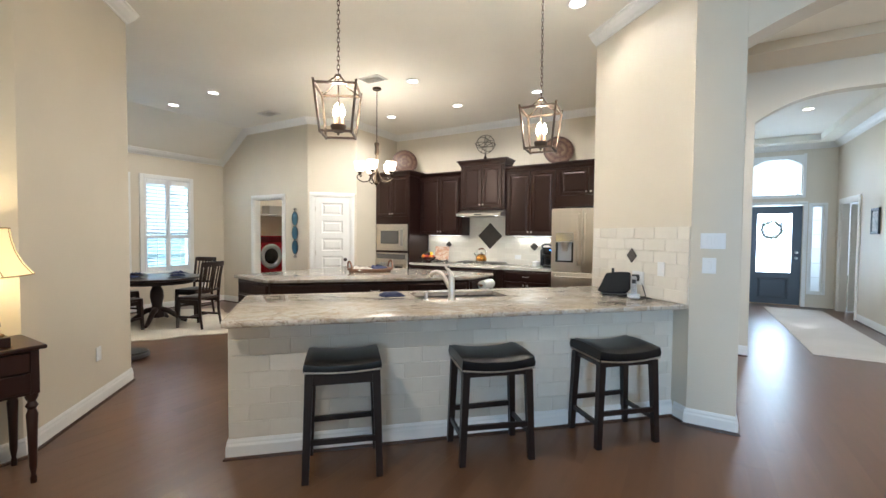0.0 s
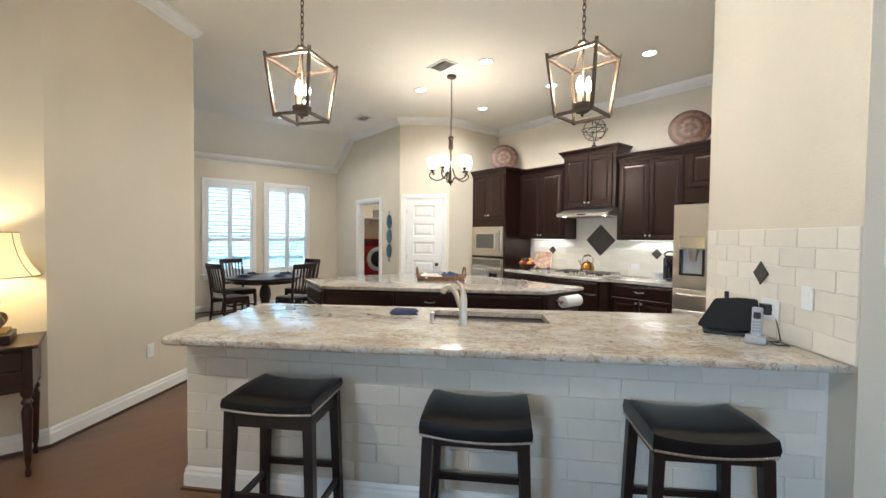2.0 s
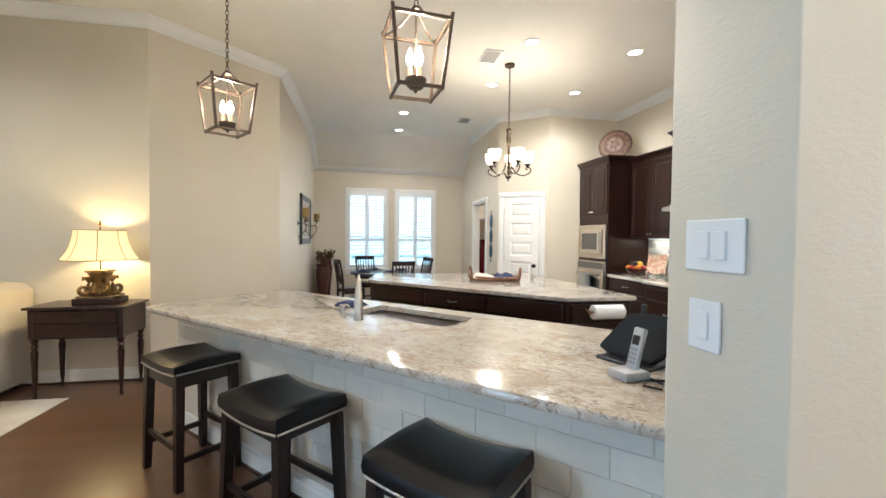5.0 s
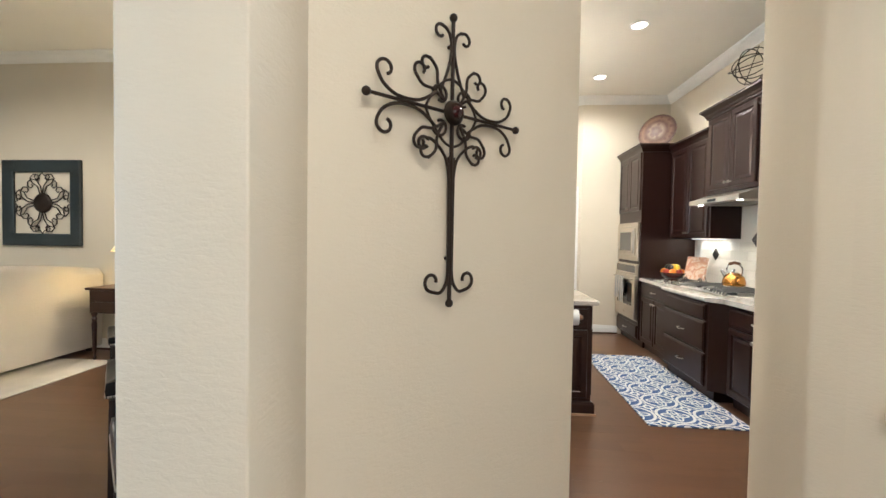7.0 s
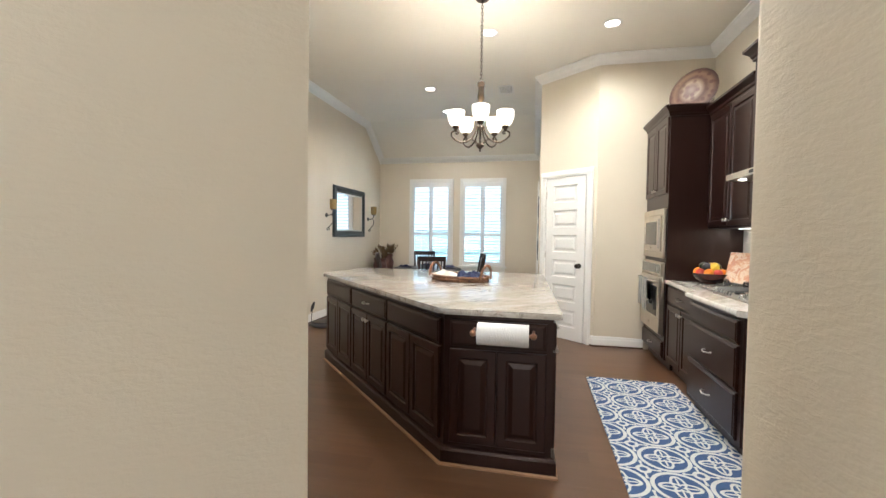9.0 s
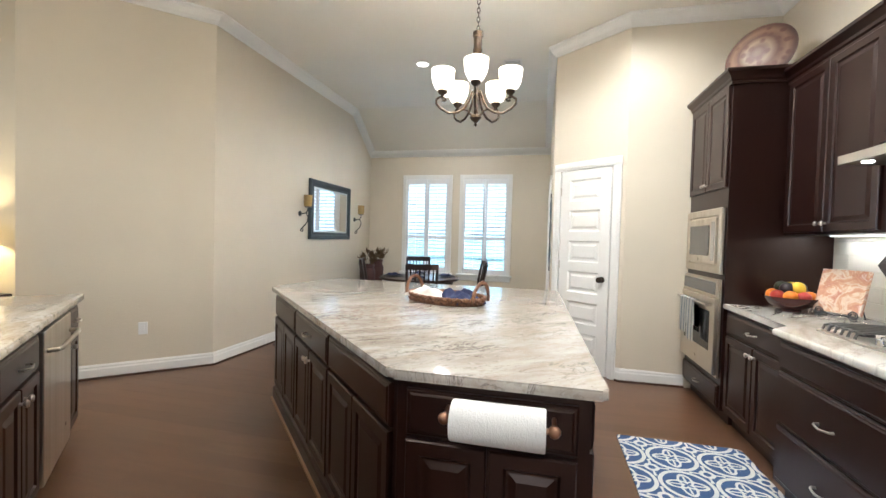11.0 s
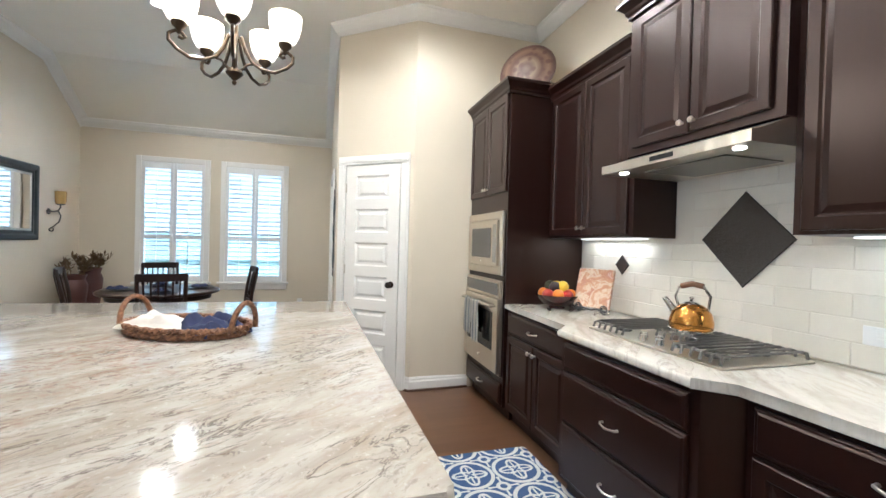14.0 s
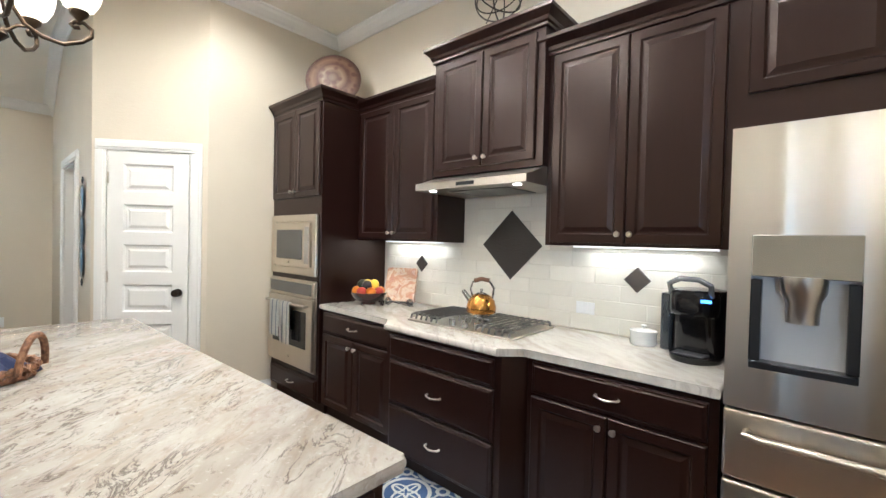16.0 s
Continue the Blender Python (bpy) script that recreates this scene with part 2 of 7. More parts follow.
def box(bm, x0, x1, y0, y1, z0, z1, bevel=0.0, seg=1):
    vs = [bm.verts.new((x, y, z)) for z in (z0, z1) for y in (y0, y1) for x in (x0, x1)]
    fs = [bm.faces.new([vs[i] for i in f]) for f in ((0, 2, 3, 1), (4, 5, 7, 6), (0, 1, 5, 4), (2, 6, 7, 3), (0, 4, 6, 2), (1, 3, 7, 5))]
    if bevel:
        es = list({e for f in fs for e in f.edges})
        bmesh.ops.bevel(bm, geom=es, offset=bevel, segments=seg, profile=0.5, affect="EDGES")
    return bm


def prism(bm, poly, z0, z1, bevel=0.0, seg=2):
    """A slab on a plan polygon, counter-clockwise; bevel rounds its upper and lower edges."""
    lo = [bm.verts.new((x, y, z0)) for x, y in poly]
    hi = [bm.verts.new((x, y, z1)) for x, y in poly]
    n = len(poly)
    a, b = bm.faces.new(lo[::-1]), bm.faces.new(hi)
    for i in range(n):
        bm.faces.new((lo[i], lo[(i + 1) % n], hi[(i + 1) % n], hi[i]))
    if bevel:
        bmesh.ops.bevel(bm, geom=list(a.edges) + list(b.edges), offset=bevel, segments=seg, profile=0.5, affect="EDGES")
    return bm


def rounded(poly, r, only=None, steps=4):
    """Plan polygon with its corners rounded off."""
    out, n = [], len(poly)
    for i, p in enumerate(poly):
        if only is not None and i not in only:
            out.append(p)
            continue
        p, a, b = Vector(p), Vector(poly[i - 1]), Vector(poly[(i + 1) % n])
        u, v = (a - p).normalized(), (b - p).normalized()
        s, e = p + u * r, p + v * r
        for k in range(steps + 1):
            t = k / steps
            q = s * (1 - t) ** 2 + p * 2 * t * (1 - t) + e * t * t
            out.append((q.x, q.y))
    return out


def lathe(bm, profile, seg=24, at=(0, 0, 0), squash=1.0):
    """Turns a profile of (radius, height) about the z axis at a place."""
    rings = []
    for r, z in profile:
        if r < 1e-5:
            rings.append([bm.verts.new((at[0], at[1], at[2] + z))])
        else:
            rings.append([bm.verts.new((at[0] + r * math.cos(2 * math.pi * k / seg), at[1] + squash * r * math.sin(2 * math.pi * k / seg), at[2] + z)) for k in range(seg)])
    for a, b in zip(rings, rings[1:]):
        for k in range(seg):
            j = (k + 1) % seg
            if len(a) == 1 and len(b) > 1:
                bm.faces.new((a[0], b[j], b[k]))
            elif len(b) == 1 and len(a) > 1:
                bm.faces.new((a[k], a[j], b[0]))
            elif len(a) > 1:
                bm.faces.new((a[k], a[j], b[j], b[k]))
    return bm


def tube(bm, pts, r, seg=8, taper=None):
    """A round bar along points; taper gives a radius for each point."""
    pts = [Vector(p) for p in pts]
    rings = []
    side = None
    for i, p in enumerate(pts):
        d = (pts[min(i + 1, len(pts) - 1)] - pts[max(i - 1, 0)]).normalized()
        if side is None:
            side = d.orthogonal().normalized()
        side = (side - d * side.dot(d)).normalized()
        up = d.cross(side)
        rr = taper[i] if taper else r
        rings.append([bm.verts.new(p + (side * math.cos(2 * math.pi * k / seg) + up * math.sin(2 * math.pi * k / seg)) * rr) for k in range(seg)])
    for a, b in zip(rings, rings[1:]):
        for k in range(seg):
            bm.faces.new((a[k], a[(k + 1) % seg], b[(k + 1) % seg], b[k]))
    bm.faces.new(rings[0][::-1])
    bm.faces.new(rings[-1])
    return bm


def ball(bm, at, r, seg=12, squash=1.0):
    prof = [(r * math.sin(math.pi * k / 8), -r * squash * math.cos(math.pi * k / 8)) for k in range(9)]
    prof[0], prof[-1] = (0, prof[0][1]), (0, prof[-1][1])
    return lathe(bm, prof, seg, at)


def B():
    return bmesh.new()


def line_frame(p0, p1):
    """Pose at p0 with x along p0 to p1 and y to the left of it."""
    d = Vector((p1[0] - p0[0], p1[1] - p0[1]))
    return pose(p0[0], p0[1], 0, 0, 0, math.degrees(math.atan2(d.y, d.x))), d.length


def wall(name, p0, p1, thick, z0, z1, openings=(), material=None):
    """A wall whose face runs from p0 to p1 with the room to its left. openings: (s0, s1, z0, z1) cut right through."""
    m, length = line_frame(p0, p1)
    ss = sorted({0.0, length, *[o[0] for o in openings], *[o[1] for o in openings]})
    zs = sorted({z0, z1, *[o[2] for o in openings], *[o[3] for o in openings]})

    def solid(i, j):
        if not (0 <= i < len(ss) - 1 and 0 <= j < len(zs) - 1):
            return False
        s, z = (ss[i] + ss[i + 1]) / 2, (zs[j] + zs[j + 1]) / 2
        return not any(o[0] < s < o[1] and o[2] < z < o[3] for o in openings)

    bm, cache = B(), {}

    def v(s, y, z):
        key = (round(s, 5), y, round(z, 5))
        if key not in cache:
            cache[key] = bm.verts.new((s, y, z))
        return cache[key]

    for i in range(len(ss) - 1):
        for j in range(len(zs) - 1):
            if not solid(i, j):
                continue
            a, b, c, d = ss[i], ss[i + 1], zs[j], zs[j + 1]
            bm.faces.new((v(b, 0, c), v(a, 0, c), v(a, 0, d), v(b, 0, d)))
            bm.faces.new((v(a, -thick, c), v(b, -thick, c), v(b, -thick, d), v(a, -thick, d)))
            if not solid(i - 1, j):
                bm.faces.new((v(a, 0, c), v(a, -thick, c), v(a, -thick, d), v(a, 0, d)))
            if not solid(i + 1, j):
                bm.faces.new((v(b, -thick, c), v(b, 0, c), v(b, 0, d), v(b, -thick, d)))
            if not solid(i, j - 1):
                bm.faces.new((v(a, 0, c), v(b, 0, c), v(b, -thick, c), v(a, -thick, c)))
            if not solid(i, j + 1):
                bm.faces.new((v(b, 0, d), v(a, 0, d), v(a, -thick, d), v(b, -thick, d)))
    ob = structure(name, bm, material or WALL)
    ob.matrix_basis = m
    return ob


def run(bm, path, profile, closed=False):
    """Sweeps a profile of (out, up) along plan points with mitred corners; out points to the left of the path."""
    n = len(path)
    rings = []
    for i in range(n):
        p = Vector(path[i])
        a = Vector(path[i - 1]) if i or closed else None
        b = Vector(path[(i + 1) % n]) if i < n - 1 or closed else None
        d0 = (p.xy - a.xy).normalized() if a else (b.xy - p.xy).normalized()
        d1 = (b.xy - p.xy).normalized() if b else d0
        n0, n1 = Vector((-d0.y, d0.x)), Vector((-d1.y, d1.x))
        mit = (n0 + n1).normalized()
        mit /= max(0.3, mit.dot(n0))
        rings.append([bm.verts.new((p.x + mit.x * o, p.y + mit.y * o, p.z + u)) for o, u in profile])
    k = len(profile)
    pairs = list(zip(rings, rings[1:])) + ([(rings[-1], rings[0])] if closed else [])
    for a, b in pairs:
        for j in range(k):
            bm.faces.new((a[j], b[j], b[(j + 1) % k], a[(j + 1) % k]))
    if not closed:
        bm.faces.new(rings[0])
        bm.faces.new(rings[-1][::-1])
    bmesh.ops.recalc_face_normals(bm, faces=bm.faces)
    return bm

# ---- large structure ----
TOP = 3.75
K0, PR, PL = (-0.696, 5.732), (-5.235, 6.09), (-5.80, 5.42)
P1, P2 = (-4.47, 2.08), (-3.44, 1.06)
wall("wall_kitchen_back", (-0.576, 7.35), (-5.25, 7.35), 0.15, 0, TOP)
wall("wall_pantry_side", (-5.25, 7.35), PR, 0.12, 0, TOP)
PAN_M, PAN_LEN = line_frame(PR, PL)
wall("wall_pantry", PR, PL, 0.12, 0, TOP, [(0.12, 0.765, 0, 2.13)])
wall("wall_laundry", PL, (-8.38, 5.42), 0.12, 0, TOP, [(0.675, 1.535, 0, 2.12)])
WINDOWS = [(3.225, 0.83), (4.31, 0.83)]
wall("wall_window", (-8.38, 5.54), (-8.38, 1.96), 0.2, 0, TOP, [(5.54 - y - w / 2, 5.54 - y + w / 2, 0.72, 2.45) for y, w in WINDOWS])
wall("wall_mirror", (-8.38, 2.08), P1, 0.12, 0, TOP)
wall("wall_angled", P1, P2, 0.12, 0, TOP)
wall("wall_living", P2, (-3.44, -4.2), 0.12, 0, TOP)
wall("wall_living_back", (-3.44, -4.2), (4.6, -4.2), 0.15, 0, TOP, [(5.64, 7.74, 0.3, 2.8)])
# the opening is added, only to let the hall fill light through
wall("wall_living_side", (4.6, -4.2), (4.6, 6.40), 0.15, 0, TOP, [(8.6, 9.9, 0.6, 2.6)])

# stub wall between bar, hall and kitchen
STUB = [(0.18, 3.88), (0.50, 3.88), (0.50, 4.137), (0.245, 4.137), (-0.55, 4.945), (-0.71, 4.78), (0.18, 3.895)]
structure("wall_stub", prism(B(), rounded(STUB, 0.006, {0, 1, 2, 4, 5, 6}), 0, TOP), WALL, True)
JAMB = [K0, (-0.432, 5.776), (-0.36, 5.848), (-0.50, 6.0), (-0.576, 7.35), (-0.696, 7.35)]
structure("wall_fridge_side", prism(B(), rounded(JAMB, 0.02, {0, 1}), 0, TOP), WALL, True)


def arch_wall(name, p0, p1, thick, s0, s1, spring, rise, top=TOP, foot=0.0, bow=2.0):
    """Wall with an arched opening between s0 and s1."""
    m, length = line_frame(p0, p1)
    bm = B()
    steps = 24
    curve = [(s0 + (s1 - s0) * k / steps, spring + rise * (1 - abs(2 * k / steps - 1) ** bow)) for k in range(steps + 1)]
    outline = [(0, foot), (0, top), (length, top), (length, foot)]
    for a, b in zip(curve, curve[1:]):
        for y, flip in ((0, False), (-thick, True)):
            q = [bm.verts.new(c) for c in ((a[0], y, a[1]), (b[0], y, b[1]), (b[0], y, top), (a[0], y, top))]
            bm.faces.new(q if flip else q[::-1])
        bm.faces.new([bm.verts.new(c) for c in ((a[0], 0, a[1]), (b[0], 0, b[1]), (b[0], -thick, b[1]), (a[0], -thick, a[1]))])
    for a, b in ((0, s0), (s1, length)):
        if b - a > 0.001:
            box(bm, a, b, -thick, 0, foot, top)
    bmesh.ops.remove_doubles(bm, verts=bm.verts, dist=0.0002)
    bmesh.ops.recalc_face_normals(bm, faces=bm.faces)
    ob = structure(name, bm, WALL)
    ob.matrix_basis = m
    return ob


arch_wall("wall_arch_living", (4.6, 3.88), (0.50, 3.88), 0.257, 1.2, 4.10, 2.875, 0.33, bow=2.2)
arch_wall("wall_arch_foyer", (4.6, 6.40), (0.19, 6.40), 0.16, 4.6 - 2.755, 4.6 - 0.805, 2.82, 0.275, bow=2.8)
arch_wall("wall_niche", (0.19, 6.40), (-0.36, 5.848), 0.12, 0.03, 0.63, 1.62, 0.22, TOP, 0.0)
NM, NL = line_frame((0.19, 6.40), (-0.36, 5.848))
back = structure("wall_niche_back", box(B(), -0.01, 0.67, -0.30, -0.24, 0.0, 2.0), WALL)
back.matrix_basis = NM
low = structure("wall_niche_low", box(B(), 0.03, 0.63, -0.24, -0.004, 0, 0.822), WALL)
low.matrix_basis = NM
sill = structure("trim_niche_sill", box(B(), -0.02, 0.683, -0.24, 0.05, 0.822, 0.866, 0.012, 2), TRIM)
sill.matrix_basis = NM
apron = structure("trim_niche_apron", box(B(), 0.0, 0.663, 0.002, 0.03, 0.742, 0.8215, 0.01, 2), TRIM)
apron.matrix_basis = NM

# foyer
wall("wall_foyer_left", (0.75, 11.72), (0.75, 6.56), 0.12, 0, TOP)
wall("wall_front", (2.72, 11.6), (0.75, 11.6), 0.2, 0, TOP, [(2.72 - 2.19, 2.72 - 1.32, 0.0, 2.15), (2.72 - 2.17, 2.72 - 1.30, 2.35, 3.15), (2.72 - 2.53, 2.72 - 2.33, 0.32, 2.13)])
wall("wall_foyer_right", (2.72, 6.56), (2.72, 11.72), 0.12, 0, TOP, [(10.25 - 6.56, 11.3 - 6.56, 0, 2.15)])
wall("wall_study", (3.9, 9.5), (3.9, 11.72), 0.1, 0, TOP)
wall("wall_study_end", (2.84, 9.6), (3.9, 9.6), 0.1, 0, TOP)

# laundry room
wall("wall_laundry_back", (-5.9, 7.45), (-8.38, 7.45), 0.1, 0, TOP)
wall("wall_laundry_end", (-8.38, 7.45), (-8.38, 5.54), 0.1, 0, TOP)
wall("wall_laundry_side", (-5.9, 5.54), (-5.9, 7.45), 0.1, 0, TOP)
wall("wall_closet_back", (-5.75, 6.6), (-6.0, 5.54), 0.05, 0, TOP)

# ceilings: flat, then sloping down to the window wall
bm = B()
SLOPE_X, LOW = -7.55, 2.95
vs = [bm.verts.new(c) for c in ((SLOPE_X, -4.4, CEIL), (4.8, -4.4, CEIL), (4.8, 12, CEIL), (SLOPE_X, 12, CEIL), (-8.6, -4.4, 2.796), (-8.6, 12, 2.796))]
bm.faces.new((vs[3], vs[2], vs[1], vs[0]))
bm.faces.new((vs[5], vs[3], vs[0], vs[4]))
r = bmesh.ops.extrude_face_region(bm, geom=list(bm.faces))
bmesh.ops.translate(bm, verts=[g for g in r["geom"] if isinstance(g, bmesh.types.BMVert)], vec=(0, 0, 0.3))
bmesh.ops.recalc_face_normals(bm, faces=bm.faces)
structure("ceiling", bm, CEILING)
structure("ceiling_hall_soffit", box(B(), 0.05, 4.6, 5.79, 6.397, 3.415, CEIL - 0.004), WALL)
structure("ground", box(B(), -60, 60, -60, 60, -0.5, -0.12), paint("lawn_ground", (0.07, 0.10, 0.04), 0.9, 0.5, 0.3))

# ---- skirting, crown moulding, casings, doors and windows ----
SKIRT = [(0.001, 0), (0.016, 0), (0.016, 0.085), (0.011, 0.10), (0.011, 0.112), (0.004, 0.13), (0.001, 0.13)]
SHOE = [(0.0165, 0.0), (0.030, 0.0), (0.027, 0.012), (0.0165, 0.018)]
CROWN = [(0.001, 0.0), (0.012, 0.0), (0.018, -0.012), (0.045, -0.030), (0.075, -0.062), (0.085, -0.085), (0.098, -0.095), (0.098, -0.108), (0.001, -0.108)]
SHOE_WOOD = base_mat("shoe_mould_wood", (0.05, 0.022, 0.012), 0.4)


def flat(pts, z=0.0):
    return [(x, y, z) for x, y in pts]


LAU0, LAU1 = -5.80 - 0.675, -5.80 - 1.535


def along(p0, p1, s):
    d = (Vector(p1) - Vector(p0)).normalized()
    q = Vector(p0) + d * s
    return (q.x, q.y)


PANA, PANB = along(PR, PL, 0.04), along(PR, PL, 0.83)
RUNS = [
    [(-5.25, 6.66), PR, PANA],
    [PANB, PL, (LAU0 + 0.095, 5.42)],
    [(LAU1 - 0.095, 5.42), (-8.38, 5.42), (-8.38, 2.08), P1, P2, (-3.44, -4.2), (4.6, -4.2), (4.6, 3.88), (3.4, 3.88)],
    [(0.50, 4.137), (0.50, 3.88), (0.18, 3.88), (0.18, 3.895), (0.10, 3.975)],
    [(-0.71, 4.78), (-0.55, 4.945), (0.245, 4.137), (0.50, 4.137)],
    [(0.805, 6.40), (0.19, 6.40), (-0.36, 5.848), (-0.432, 5.776), (-0.696, 5.732), (-0.696, 6.4)],
    [(0.75, 11.6), (0.75, 6.56)],
    [(2.72, 6.56), (2.72, 10.16)],
]
for path in RUNS:
    structure("baseboard", run(B(), flat(path), [(o, u) for o, u in SKIRT]), TRIM)
    structure("trim_shoe", run(B(), flat(path), SHOE), SHOE_WOOD)

CROWN_UP = [(o, -0.108 - u) for o, u in CROWN]
for path in (
    [(0.18, 3.895), (-0.71, 4.78)],
    [(-0.696, 5.732), (-0.696, 7.35), (-5.25, 7.35), PR, PL, (SLOPE_X, 5.42)],
    [(SLOPE_X, 2.08), P1, P2, (-3.44, -4.2)],
):
    structure("trim_crown", run(B(), flat(path, CEIL), [(o, u) for o, u in CROWN_UP][::-1]), TRIM)
structure("trim_crown", run(B(), flat([(-8.38, 5.42), (-8.38, 2.08)], LOW + 0.012), [(o, u) for o, u in CROWN_UP][::-1]), TRIM)
# raking crown on the sloped part
for y, sgn in ((5.42, -1), (2.08, 1)):
    bm = B()
    rings = []
    for x, z in ((SLOPE_X, CEIL), (-8.38, LOW)):
        rings.append([bm.verts.new((x, y + sgn * o, z + u)) for o, u in CROWN_UP])
    k = len(CROWN_UP)
    for j in range(k):
        bm.faces.new((rings[0][j], rings[1][j], rings[1][(j + 1) % k], rings[0][(j + 1) % k]))
    bmesh.ops.recalc_face_normals(bm, faces=bm.faces)
    structure("trim_crown", bm, TRIM)


def casing(m, s0, s1, top, width=0.085, depth=0.022, name="trim_casing"):
    """Door casing round an opening in a wall's frame; the room is on the side of +y."""
    for a, b, c, d in ((s0 - width, s0, 0, top), (s1, s1 + width, 0, top), (s0 - width, s1 + width, top, top + width)):
        bm = B()
        box(bm, a, b, 0.001, depth, c, d, 0.006, 2)
        inner = 0.02
        if b - a < 0.2:
            box(bm, a + inner, b - inner, depth - 0.004, depth + 0.006, c, d - (0.0 if d == top else inner), 0.004, 1)
        else:
            box(bm, a + inner, b - inner, depth - 0.004, depth + 0.006, c + inner, d - inner, 0.004, 1)
        ob = structure(name, bm, TRIM)
        ob.matrix_basis = m


def lining(m, s0, s1, top, thick, name="trim_door_lining"):
    bm = B()
    box(bm, s0, s0 + 0.018, -thick - 0.001, 0.0, 0, top)
    box(bm, s1 - 0.018, s1, -thick - 0.001, 0.0, 0, top)
    box(bm, s0 + 0.018, s1 - 0.018, -thick - 0.001, 0.0, top - 0.018, top)
    ob = structure(name, bm, TRIM)
    ob.matrix_basis = m


casing(PAN_M, 0.125, 0.76, 2.125)
lining(PAN_M, 0.12, 0.765, 2.13, 0.12)
LM, _ = line_frame(PL, (-8.38, 5.42))
casing(LM, 0.68, 1.53, 2.115)
lining(LM, 0.675, 1.535, 2.12, 0.12)


def rect_loops(bm, w, h, loops, x0=0.0, z0=0.0):
    """Nested rectangles (inset, depth) in the xz plane facing -y, closed in the middle."""
    rings = []
    for ins, y in loops:
        rings.append([bm.verts.new((x0 + x, y, z0 + z)) for x, z in ((ins, ins), (w - ins, ins), (w - ins, h - ins), (ins, h - ins))])
    for a, b in zip(rings, rings[1:]):
        for k in range(4):
            bm.faces.new((a[k], a[(k + 1) % 4], b[(k + 1) % 4], b[k]))
    bm.faces.new(rings[-1])
    return rings


# pantry door: six wide recessed panels, facing the room
DOOR_WHITE = paint("white_door_paint", (0.80, 0.79, 0.76), 0.38, 0.03, 0.02)
dw, dh = 0.605, 2.105
door = tagged(new("door_pantry"), "white painted six-panel pantry door, closed", "door", kind="structure")
door.matrix_basis = PAN_M @ pose(0.14 + dw, -0.012, 0.006, 0, 0, 180)
bm = B()
stile = 0.115
panel_h = 0.225
for i in range(6):
    z = 0.16 + i * 0.325
    rect_loops(bm, dw - 2 * stile, panel_h, [(0, -0.035), (0.014, -0.0205), (0.034, -0.0205), (0.055, -0.031)], stile, z)
xs = [0, stile, dw - stile, dw]
zs = sorted([0, dh] + [0.16 + i * 0.325 for i in range(6)] + [0.16 + i * 0.325 + panel_h for i in range(6)])
for i in range(3):
    for j in range(len(zs) - 1):
        if i == 1 and j % 2 == 1:
            continue
        bm.faces.new([bm.verts.new(c) for c in ((xs[i], -0.035, zs[j]), (xs[i + 1], -0.035, zs[j]), (xs[i + 1], -0.035, zs[j + 1]), (xs[i], -0.035, zs[j + 1]))])
box(bm, 0, dw, -0.019, 0, 0, dh)
for x in (0.0, dw):
    bm.faces.new([bm.verts.new(c) for c in ((x, -0.035, 0), (x, -0.019, 0), (x, -0.019, dh), (x, -0.035, dh))])
bmesh.ops.remove_doubles(bm, verts=bm.verts, dist=0.0002)
part("door_leaf", bm, DOOR_WHITE, door)
bm = lathe(B(), [(0, 0), (0.032, 0), (0.032, 0.006), (0.012, 0.012), (0.011, 0.03), (0.026, 0.04), (0.031, 0.052), (0.026, 0.066), (0, 0.072)], 20)
knob = part("door_knob", bm, BRONZE, door, "dark bronze round door knob", True)
knob.matrix_local = pose(dw - 0.07, -0.035, 0.97, 90)
for z in (0.25, 1.05, 1.85):
    part("hinge", box(B(), -0.004, 0.012, -0.042, -0.034, z, z + 0.09, 0.002), NICKEL, door)

# plantation shutters
SHUT = paint("white_shutter_paint", (0.82, 0.82, 0.82), 0.4, 0.01, 0.01)
PANE = base_mat("window_pane_glass", (1, 1, 1), 0.0, 0, Transmission_Weight=1.0)


def slat_mesh(w):
    bm = B()
    pts = [(-0.032, 0), (-0.02, 0.0045), (0, 0.006), (0.02, 0.0045), (0.032, 0), (0.02, -0.0045), (0, -0.006), (-0.02, -0.0045)]
    a = [bm.verts.new((0, y, z)) for y, z in pts]
    b = [bm.verts.new((w, y, z)) for y, z in pts]
    for k in range(8):
        bm.faces.new((a[k], a[(k + 1) % 8], b[(k + 1) % 8], b[k]))
    bm.faces.new(a[::-1])
    bm.faces.new(b)
    bmesh.ops.recalc_face_normals(bm, faces=bm.faces)
    me = bpy.data.meshes.new("louvre")
    bm.to_mesh(me)
    bm.free()
    me.materials.append(SHUT)
    return me


